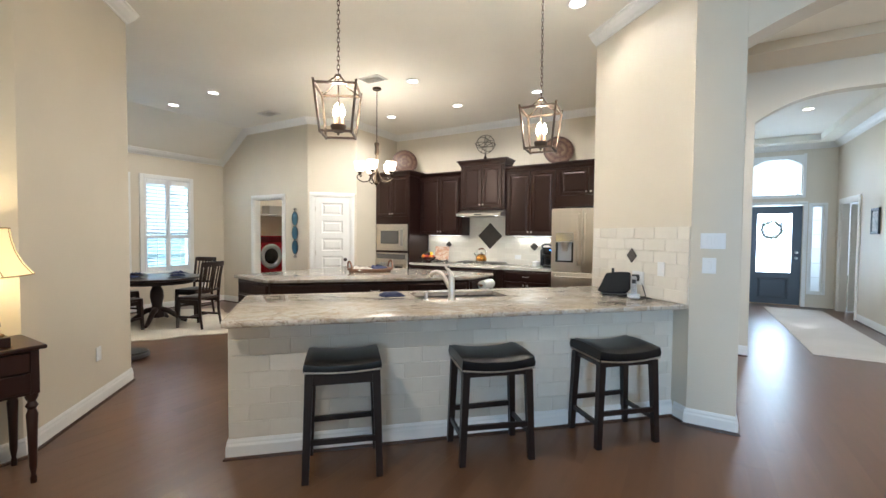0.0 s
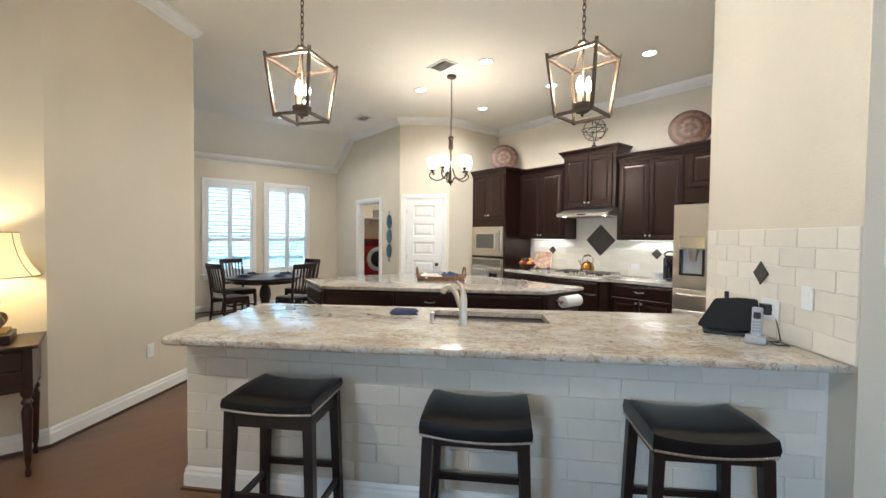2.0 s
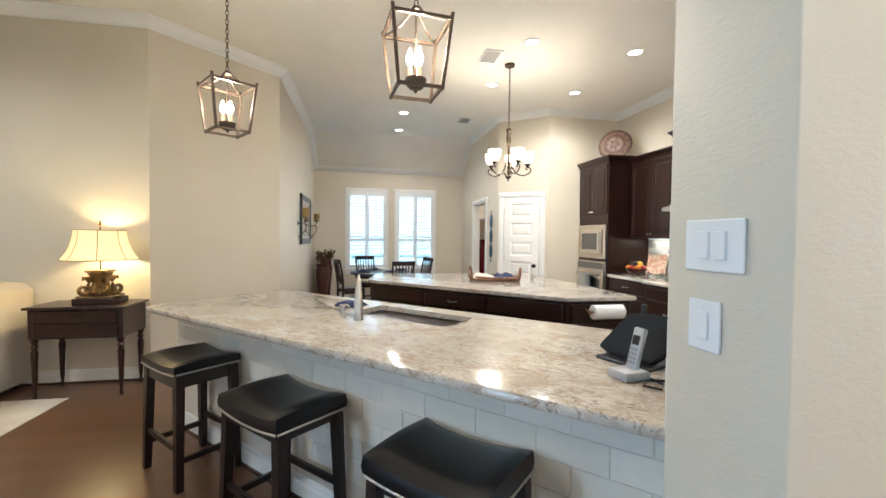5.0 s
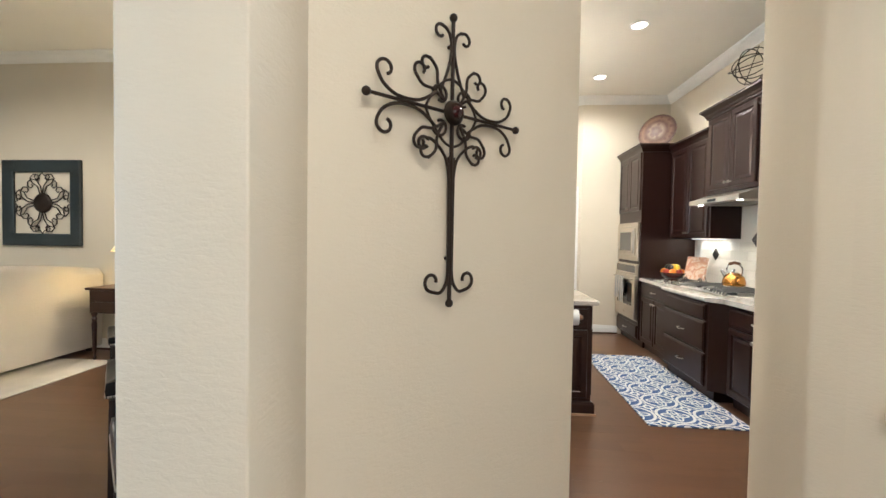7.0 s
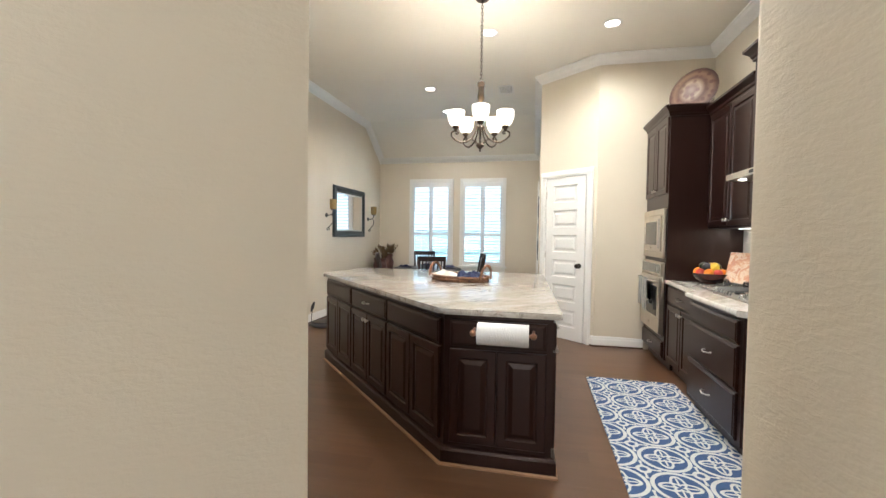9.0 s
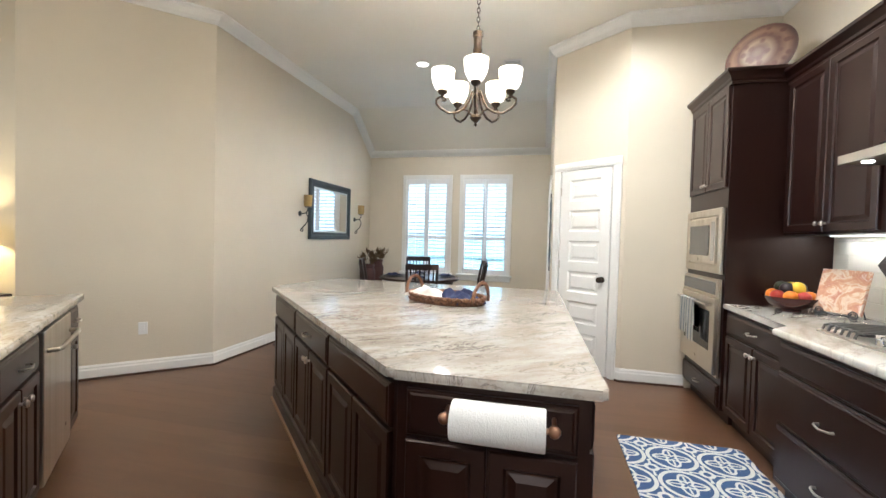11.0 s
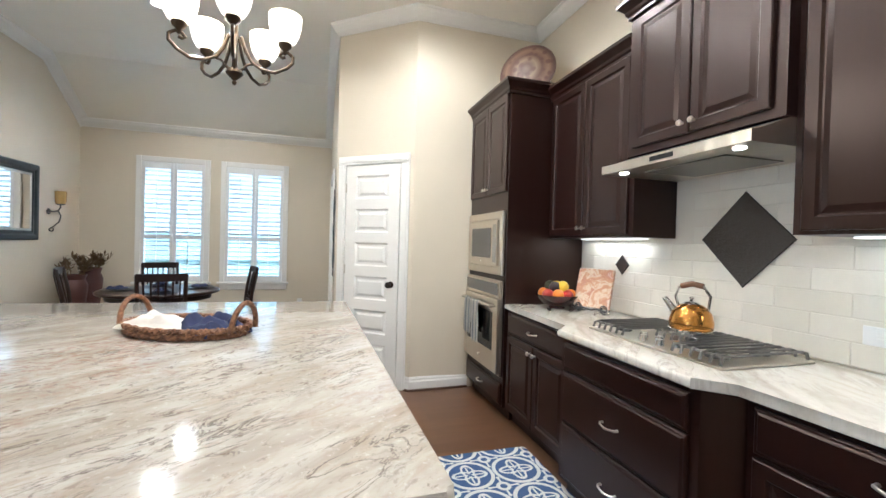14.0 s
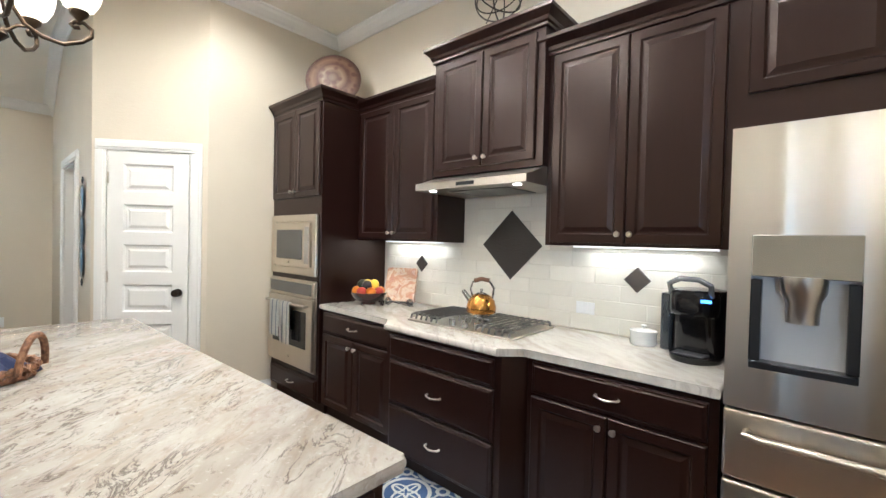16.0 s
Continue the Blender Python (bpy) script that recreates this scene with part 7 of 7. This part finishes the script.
def cr_tube(pts, r=0.0062, name="scroll"):
    pts = flowing(pts) if len(pts) > 2 else pts
    part(name, tube(B(), [(x, 0, z) for x, z in pts], r * 0.74, 8), BRONZE, cr, "", True)


cr_tube([(0, CZ), (0, 1.225)], 0.009, "upright")
cr_tube([(-0.01, CZ - 0.13), (-0.008, 1.45), (-0.008, 1.27)], 0.006)
cr_tube([(0.01, CZ - 0.13), (0.008, 1.45), (0.008, 1.27)], 0.006)
cr_tube([(0, CZ), (0, CZ + 0.275)], 0.008, "upright")
cr_tube([(-0.285, CZ), (0.285, CZ)], 0.007, "crossbar")
for x, z in ((-0.288, CZ), (0.288, CZ), (0, CZ + 0.28), (0, 1.215)):
    part("finial", ball(B(), (x, 0, z), 0.0125, 12), BRONZE, cr, "", True)


def curl(cx, cz, r, start, sweep, shrink=0.55, n=12):
    return [(cx + r * (1 - (1 - shrink) * k / n) * math.cos(start + sweep * k / n), cz + r * (1 - (1 - shrink) * k / n) * math.sin(start + sweep * k / n)) for k in range(n + 1)]


for s in (-1, 1):
    # top and foot
    cr_tube([(s * x, CZ + z) for x, z in [(0.045, 0.06), (0.02, 0.12), (0.006, 0.18), (0.012, 0.225), (0.03, 0.243)] + curl(0.048, 0.226, 0.022, 2.2, -4.6)])
    cr_tube([(s * x, z) for x, z in [(0.006, 1.33), (0.012, 1.28), (0.035, 1.25), (0.062, 1.252)] + curl(0.068, 1.283, 0.028, -1.3, 4.6)], 0.007)
    cr_tube([(s * x, CZ + z) for x, z in [(0.008, -0.20), (0.02, -0.14), (0.055, -0.10), (0.085, -0.085)] + curl(0.105, -0.105, 0.022, 2.4, -4.4)])
    for v in (-1, 1):
        # side arms
        cr_tube([(s * x, CZ + v * z) for x, z in [(0.06, 0.05), (0.12, 0.014), (0.19, 0.010), (0.235, 0.03), (0.255, 0.058)] + curl(0.232, 0.072, 0.026, 0.1, 4.2)], 0.0065)
        # diagonal scrolls round the jewel
        cr_tube([(s * x, CZ + v * z) for x, z in [(0.03, 0.03), (0.07, 0.055), (0.11, 0.06), (0.135, 0.085)] + curl(0.118, 0.10, 0.022, -0.6, 4.4)])
        cr_tube([(s * x, CZ + v * z) for x, z in [(0.03, 0.03), (0.055, 0.075), (0.06, 0.115), (0.085, 0.14)] + curl(0.098, 0.122, 0.020, 2.1, -4.4)])
        cr_tube([(s * x, CZ + v * z) for x, z in curl(0.045, 0.045, 0.03, 0.2, 5.0)], 0.006)
        cr_tube([(s * x, CZ + v * z) for x, z in [(0.0, 0.10), (0.035, 0.085), (0.08, 0.035), (0.10, 0.0)]], 0.0055)
part("boss", lathe(B(), [(0, 0.022), (0.026, 0.018), (0.036, 0.006), (0.037, 0)], 24), BRONZE, cr, "", True).matrix_local = pose(0, -0.006, CZ, 90)
part("jewel", lathe(B(), [(0, 0.030), (0.013, 0.027), (0.022, 0.018), (0.023, 0.01)], 12), base_mat("red_jewel", (0.028, 0.003, 0.004), 0.15), cr, "dark red glass jewel", True).matrix_local = pose(0, -0.006, CZ, 90)
for x, z in ((0, CZ + 0.2), (0, 1.35)):
    part("standoff", tube(B(), [(x, 0, z), (x, 0.021, z)], 0.006, 6), BRONZE, cr)

# ---- foyer ----
BLACKDOOR = paint("black_door_paint", (0.016, 0.018, 0.024), 0.35, 0.05, 0.2)
fd = tagged(new("door_front"), "black front door with a large glass light and a wreath", "door", kind="structure")
fd.matrix_basis = pose(1.325, 11.63, 0.0)
bm = B()
for a, b, c2, d in ((0.0, 0.10, 0.02, 2.13), (0.70, 0.86, 0.02, 2.13), (0.10, 0.70, 0.02, 0.70), (0.10, 0.70, 1.97, 2.13)):
    box(bm, a, b, 0.0, 0.045, c2, d)
bmesh.ops.remove_doubles(bm, verts=bm.verts, dist=0.0002)
part("door_leaf", bm, BLACKDOOR, fd)
bm = B()
rect_loops(bm, 0.54, 0.44, [(0, 0.0), (0.012, -0.008), (0.03, -0.008), (0.05, -0.002)], 0.13, 0.14)
part("lower_panel", bm, BLACKDOOR, fd)
FROST = base_mat("frosted_door_glass", (1, 1, 1), 0.35, 0, Transmission_Weight=1.0)
gl = part("glass", box(B(), 0.10, 0.70, 0.018, 0.026, 0.70, 1.97), FROST, fd)
gl.visible_shadow = False
part("threshold", box(B(), -0.005, 0.865, -0.06, 0.10, 0.0, 0.019), base_mat("wood_threshold", (0.35, 0.24, 0.14), 0.4), fd)
for z in (1.02, 1.14):
    part("lock", lathe(B(), [(0, 0), (0.03, 0), (0.028, 0.02), (0.02, 0.05), (0, 0.055)], 16), NICKEL, fd, "", True).matrix_local = pose(0.78, 0, z, 90)
wr = thing("wreath", pose(1.675, 11.60, 1.62), "round green leafy wreath hanging on the front door", "wreath")
bm = B()
tube(bm, [(0.17 * math.cos(2 * math.pi * k / 24), 0, 0.17 * math.sin(2 * math.pi * k / 24)) for k in range(25)], 0.018, 8)
part("hoop", bm, DRY, wr)
bm = B()
rng = random.Random(12)
for i in range(260):
    a = rng.random() * 2 * math.pi
    c3 = Vector((0.17 * math.cos(a), -0.01, 0.17 * math.sin(a))) + Vector((rng.uniform(-1, 1), rng.uniform(-1, 0.4), rng.uniform(-1, 1))) * 0.03
    d = Vector((rng.uniform(-1, 1), rng.uniform(-0.6, 0.2), rng.uniform(-1, 1))).normalized() * 0.05
    s = d.cross(Vector((0.3, 1, 0.2))).normalized() * 0.013
    bm.faces.new([bm.verts.new(v) for v in (c3, c3 + d * 0.5 + s, c3 + d, c3 + d * 0.5 - s)])
part("leaves", bm, paint("wreath_leaves", (0.05, 0.075, 0.055), 0.7, 0.2, 0.4), wr)
for nm, a, b, c2, d in (("sidelight", 2.33, 2.53, 0.32, 2.13), ("transom", 1.30, 2.17, 2.35, 3.15)):
    w2 = tagged(new("window_" + nm), "white framed glass %s beside the front door" % nm, "window", kind="structure")
    w2.matrix_basis = pose(0, 11.60, 0)
    bm = B()
    for q in ((a, a + 0.025, c2, d), (b - 0.025, b, c2, d), (a + 0.025, b - 0.025, c2, c2 + 0.025), (a + 0.025, b - 0.025, d - 0.025, d)):
        box(bm, q[0], q[1], 0.03, 0.10, q[2], q[3])
    part("window_frame", bm, TRIM, w2)
    g = part("pane", box(B(), a + 0.02, b - 0.02, 0.06, 0.066, c2 + 0.02, d - 0.02), PANE if nm == "transom" else FROST, w2)
    g.visible_shadow = False
    if nm == "sidelight":
        for i in range(5):
            part("glazing_bar", box(B(), a + 0.025, b - 0.025, 0.05, 0.058, c2 + 0.3 * (i + 1), c2 + 0.3 * (i + 1) + 0.012), TRIM, w2)
FM, _ = line_frame((2.72, 11.6), (0.75, 11.6))
casing(FM, 2.72 - 2.195, 2.72 - 1.315, 2.15, 0.07)
for a, b, c2, d in ((2.28, 2.33, 0.27, 2.18), (2.53, 2.58, 0.27, 2.18), (2.33, 2.53, 0.27, 0.32), (2.33, 2.53, 2.13, 2.18), (1.25, 1.30, 2.30, 3.22), (2.17, 2.22, 2.30, 3.22), (1.30, 2.17, 2.30, 2.35)):
    structure("trim_casing", box(B(), a, b, 11.578, 11.599, c2, d, 0.004), TRIM)
# arched head of the transom
bm = B()
curve = [(1.30 + 0.87 * k / 16, 2.98 + 0.17 * (1 - (k / 8 - 1) ** 2)) for k in range(17)]
for (x0, z0), (x1, z1) in zip(curve, curve[1:]):
    vs = [bm.verts.new(q) for q in ((x0, 11.59, z0), (x1, 11.59, z1), (x1, 11.59, 3.20), (x0, 11.59, 3.20), (x0, 11.65, z0), (x1, 11.65, z1), (x1, 11.65, 3.20), (x0, 11.65, 3.20))]
    for f in ((0, 1, 2, 3), (7, 6, 5, 4), (0, 4, 5, 1)):
        bm.faces.new([vs[i] for i in f])
bmesh.ops.recalc_face_normals(bm, faces=bm.faces)
structure("trim_transom_arch", bm, TRIM)
RM, _ = line_frame((2.72, 6.56), (2.72, 11.72))
casing(RM, 10.255 - 6.56, 11.295 - 6.56, 2.145)
lining(RM, 10.25 - 6.56, 11.3 - 6.56, 2.15, 0.12)
sd = tagged(new("door_study"), "white panelled door standing open beside the foyer", "door", kind="structure")
sd.matrix_basis = pose(2.85, 11.25, 0.01, 0, 0, 0)
part("door_leaf", box(B(), 0, 0.95, 0, 0.036, 0, 2.11), DOOR_WHITE, sd)
fp2 = thing("framed_picture", pose(2.716, 9.62, 1.52, 0, 0, -90), "small picture in a black frame", "picture")
bm = B()
rect_loops(bm, 0.34, 0.42, [(0, -0.001), (0, -0.02), (0.01, -0.025), (0.04, -0.02), (0.045, -0.012)])
part("frame", bm, FRAMEBLK, fp2)
part("print", box(B(), 0.055, 0.285, -0.0165, -0.013, 0.055, 0.365), picture_mat("faded_print", (0.10, 0.11, 0.12), (0.25, 0.24, 0.22), (0.4, 0.38, 0.34), 9), fp2)
tagged(part("runner_rug", prism(B(), [(1.52, 6.95), (2.45, 6.95), (2.45, 11.1), (1.52, 11.1)][::1], 0.001, 0.011, 0.003, 1), paint("pale_entry_rug", (0.62, 0.58, 0.54), 0.95, 0.6, 0.06)), "pale runner rug on the foyer floor", "rug")
# tray moulding of the foyer ceiling
structure("trim_foyer_tray", run(B(), flat([(2.35, 6.95), (2.35, 11.2), (1.1, 11.2), (1.1, 6.95)], CEIL - 0.12), [(0, 0), (-0.36, 0.0), (-0.36, 0.1195), (0, 0.1195)], True), CEILING)
structure("trim_crown", run(B(), flat([(2.72, 6.56), (2.72, 11.6), (0.75, 11.6), (0.75, 6.56)], CEIL - 0.121), [(o, u) for o, u in CROWN_UP][::-1]), TRIM)

# ---- switches and outlets ----
PLATEW = base_mat("white_switch_plate", (0.80, 0.80, 0.79), 0.35)


def wall_plate(m, w, h, kind, label, gangs=1):
    o = thing("wall_plate", m, label, "switch" if kind == "switch" else "outlet")
    part("plate", box(B(), -w / 2, w / 2, -0.007, -0.0005, -h / 2, h / 2, 0.003, 2), PLATEW, o)
    for g in range(gangs):
        x = (g - (gangs - 1) / 2) * 0.046
        if kind == "switch":
            part("rocker", box(B(), x - 0.016, x + 0.016, -0.012, -0.0065, -0.033, 0.033, 0.003), PLATEW, o)
        else:
            for z in (-0.02, 0.02):
                part("socket", box(B(), x - 0.016, x + 0.016, -0.009, -0.0065, z - 0.014, z + 0.014, 0.002), PLATEW, o)
    return o


wall_plate(pose(0.325, 3.879, 1.42), 0.16, 0.118, "switch", "white double rocker switch plate on the column", 2)
wall_plate(pose(0.305, 3.879, 1.235), 0.09, 0.118, "switch", "white single switch plate on the column")
wall_plate(pose(-4.085 + 0.03, 1.673, 0.43, 0, 0, 135), 0.075, 0.118, "outlet", "white outlet plate low on the angled wall")
TILEM, TILELEN = line_frame((-0.70, 4.77), (0.18, 3.89))
for s, z, g in ((0.97, 1.18, 1), (0.70, 1.08, 2)):
    wall_plate(TILEM @ pose(s, -0.012, z), 0.075 * g, 0.118, "outlet", "white outlet plate set in the bar end tile", g)
wall_plate(pose(-2.50, 7.337, 1.06), 0.118, 0.075, "outlet", "white outlet plate set in the backsplash")
wall_plate(pose(-8.378, 4.98, 0.40, 0, 0, 90), 0.075, 0.118, "outlet", "white outlet plate under the nook window")

# ---- patterned runner by the range ----
def runner_mat():
    m = base_mat("blue_trellis_rug", (0.1, 0.2, 0.4), 0.95)
    n = Nodes(m)
    v = n.mapped((1, 1, 0))

    def ring(dx, dy, per, r, w, lobe=0.0, spikes=False):
        a = n.t.nodes.new("ShaderNodeVectorMath")
        a.operation = "ADD"
        n.link(v, a.inputs[0])
        a.inputs[1].default_value = (dx, dy, 0)
        f = n.t.nodes.new("ShaderNodeVectorMath")
        f.operation = "MODULO"
        b = n.t.nodes.new("ShaderNodeVectorMath")
        b.operation = "ADD"
        n.link(a.outputs[0], b.inputs[0])
        b.inputs[1].default_value = (100 * per, 100 * per, 0)
        n.link(b.outputs[0], f.inputs[0])
        f.inputs[1].default_value = (per, per, 1)
        c = n.t.nodes.new("ShaderNodeVectorMath")
        c.operation = "SUBTRACT"
        n.link(f.outputs[0], c.inputs[0])
        c.inputs[1].default_value = (per / 2, per / 2, 0)
        l = n.t.nodes.new("ShaderNodeVectorMath")
        l.operation = "LENGTH"
        n.link(c.outputs[0], l.inputs[0])
        xyz = n.t.nodes.new("ShaderNodeSeparateXYZ")
        n.link(c.outputs[0], xyz.inputs[0])
        angle = n.math("ARCTAN2", xyz.outputs[1], xyz.outputs[0])
        if spikes:
            across = n.math("MULTIPLY", n.math("ABSOLUTE", n.math("SINE", n.math("MULTIPLY", angle, 2.0))), l.outputs["Value"])
            span = n.math("LESS_THAN", n.math("ABSOLUTE", n.math("SUBTRACT", l.outputs["Value"], r)), lobe)
            return n.math("MULTIPLY", n.math("LESS_THAN", across, w), span)
        curve = n.math("ADD", n.math("MULTIPLY", n.math("COSINE", n.math("MULTIPLY", angle, 4.0)), lobe), r)
        d = n.math("ABSOLUTE", n.math("SUBTRACT", l.outputs["Value"], curve))
        return n.math("LESS_THAN", d, w)

    per = 0.30
    fac = ring(0, 0, per, 0.137, 0.0115)
    for args in ((0, 0, per, 0.078, 0.0105, 0.024), (0, 0, per, 0.030, 0.010, -0.012), (0, 0, per, 0.058, 0.011, 0.03, True), (per / 2, per / 2, per, 0.032, 0.011), (per / 2, per / 2, per, 0.062, 0.013, 0.028, True), (per / 2, per / 2, per, 0.088, 0.02, 0.008, True)):
        fac = n.math("MAXIMUM", fac, ring(*args))
    blue = n.mix(n.noise(60, 3), (0.035, 0.075, 0.19), (0.06, 0.115, 0.26))
    white = n.mix(n.noise(60, 3), (0.52, 0.53, 0.53), (0.68, 0.68, 0.66))
    n.colour(n.mix(fac, blue, white))
    n.bump(n.noise(300, 2), 0.4, 0.002)
    return m


tagged(part("runner_rug", prism(B(), rounded([(-4.0, 5.865), (-2.045, 5.865), (-2.045, 6.635), (-4.0, 6.635)], 0.02), 0.001, 0.010, 0.003, 1), runner_mat()), "blue and white trellis-patterned runner rug", "rug")

# ---- tiles ----
MESHES = {}


def piece(kind, w, h, d, material, bevel=0.0025):
    key = (kind, round(w, 3), round(h, 3), round(d, 4))
    if key not in MESHES:
        bm = B()
        rings = [[bm.verts.new((x, y, z)) for x, z in ((i, i), (w - i, i), (w - i, h - i), (i, h - i))] for i, y in ((0, 0), (0, -d + bevel), (bevel, -d))]
        for a, b in zip(rings, rings[1:]):
            for k in range(4):
                bm.faces.new((a[k], a[(k + 1) % 4], b[(k + 1) % 4], b[k]))
        bm.faces.new(rings[-1])
        me = bpy.data.meshes.new(kind)
        bm.to_mesh(me)
        bm.free()
        me.materials.append(material)
        MESHES[key] = me
    return MESHES[key]


def tile_field(parent, m, length, z0, z1, tw, th, depth, material, gap=0.003, blocked=()):
    """Running-bond tiles on a face: local x along it, facing -y."""
    rng = random.Random(round(length * 100))
    rows = max(1, round((z1 - z0) / th))
    th = (z1 - z0) / rows
    inv = parent.matrix_basis.inverted()
    for r in range(rows):
        x = -tw / 2 if r % 2 else 0.0
        while x < length - 0.01:
            a, b = max(0.0, x), min(length, x + tw)
            x += tw
            if b - a < 0.02:
                continue
            if any(a < q1 and b > q0 and z0 + r * th < h1 - 0.001 and z0 + (r + 1) * th > h0 + 0.001 for q0, q1, h0, h1 in blocked):
                continue
            t = new("tile", piece("tile", b - a - gap, th - gap, depth + (0.0012 if rng.random() < 0.3 else 0), material))
            t.parent = parent
            t.matrix_parent_inverse = Matrix.Identity(4)
            t.matrix_local = inv @ m @ pose(a, 0, z0 + r * th)


tile_field(bar_base, BARM @ pose(0, -0.0005, 0), BARLEN - 0.02, 0.132, 0.879, 0.25, 0.1, 0.0035, TILE, 0.0018)
end_m, end_len = line_frame((-2.405, 1.815), BARW0)
stub_tiles = tagged(part("tile_panel", box(B(), 0, TILELEN, -0.004, -0.0005, 0.923, 1.53), GROUT), "cream stone tile facing on the bar end wall", "tile facing")
stub_tiles.matrix_basis = TILEM
tile_field(stub_tiles, TILEM @ pose(0, -0.004, 0), TILELEN, 0.924, 1.53, 0.25, 0.1, 0.0035, TILE, 0.002)
splash = tagged(part("backsplash", box(B(), 0, 2.735, -0.004, -0.0005, 0.9225, 1.90), GROUT), "cream stone tile backsplash behind the range", "backsplash")
splash.matrix_basis = pose(-4.43, 7.35, 0)
tile_field(splash, pose(-4.43, 7.346, 0), 2.735, 0.923, 1.90, 0.305, 0.1, 0.0026, SPLASH, 0.0016, [(0, 0.93, 1.445, 2), (1.81, 3, 1.445, 2)])


def diamond(parent, cx, cz, r, y):
    bm = B()
    rings = [[bm.verts.new((cx + dx * (r - i), yy, cz + dz * (r - i))) for dx, dz in ((0, -1), (1, 0), (0, 1), (-1, 0))] for i, yy in ((0, y), (0, y - 0.004), (0.006, y - 0.007), (0.02, y - 0.006))]
    for a, b in zip(rings, rings[1:]):
        for k in range(4):
            bm.faces.new((a[k], a[(k + 1) % 4], b[(k + 1) % 4], b[k]))
    bm.faces.new(rings[-1])
    part("diamond_tile", bm, SLATE, parent, "dark bronze diamond accent tile")


diamond(splash, 1.375, 1.437, 0.245, -0.0115)
diamond(splash, 4.43 - 2.20, 1.256, 0.075, -0.0115)
diamond(splash, 4.43 - 3.94, 1.26, 0.07, -0.0115)
diamond(stub_tiles, 0.61, 1.275, 0.068, -0.0125)

# ---- plank floor ----
PW, PLN = 0.127, 1.22
floor = structure("floor", box(B(), -8.6, 4.8, -4.4, 12.0, -0.1, -0.0009), base_mat("floor_joint", (0.060, 0.030, 0.016), 0.34))
plank_me = {}


def plank_mesh(length):
    key = round(length, 2)
    if key not in plank_me:
        bm = B()
        rings = [[bm.verts.new((x, y, z)) for x, y in ((i, i), (length - i, i), (length - i, PW - i), (i, PW - i))] for i, z in ((0, -0.0007), (0, -0.0003), (0.0007, 0.0))]
        for a, b in zip(rings, rings[1:]):
            for k in range(4):
                bm.faces.new((a[k], a[(k + 1) % 4], b[(k + 1) % 4], b[k]))
        bm.faces.new(rings[-1])
        me = bpy.data.meshes.new("plank")
        bm.to_mesh(me)
        bm.free()
        me.materials.append(FLOORING)
        plank_me[key] = me
    return plank_me[key]


rng = random.Random(9)
far = B()
count = 0
x = -8.5
while x < 4.7:
    y = -4.3 - rng.random() * PLN
    while y < 11.9:
        ln = rng.choice((0.92, 1.22, 1.22, 1.52))
        cx, cy = x + PW / 2, y + ln / 2
        near = (-4.6 < cx < 0.9 and 1.0 < cy < 5.3) and count < 300
        if near:
            p = new("plank", plank_mesh(ln))
            p.parent = floor
            p.matrix_local = pose(x + PW, y, 0, 0, 0, 90)
            count += 1
        else:
            z = 0.0
            q = [far.verts.new(v) for v in ((x, y, z), (x + PW, y, z), (x + PW, y + ln, z), (x, y + ln, z))]
            far.faces.new(q)
        y += ln
    x += PW


def far_floor():
    m = FLOORING.copy()
    m.name = "dark_plank_floor_far"
    t = m.node_tree
    info = next(n for n in t.nodes if n.type == "OBJECT_INFO")
    geo = t.nodes.new("ShaderNodeNewGeometry")
    for l in list(info.outputs["Random"].links):
        t.links.new(geo.outputs["Random Per Island"], l.to_socket)
    return m


def swap_axes(m):
    """Turns the grain to run along y, for planks joined in one mesh."""
    for n in m.node_tree.nodes:
        if n.type == "MAPPING":
            s = n.inputs["Scale"].default_value
            n.inputs["Scale"].default_value = (s[1], s[0], s[2])
    return m


fo = part("floor_planks", far, swap_axes(far_floor()), floor)
fo["kind"] = "stuff"
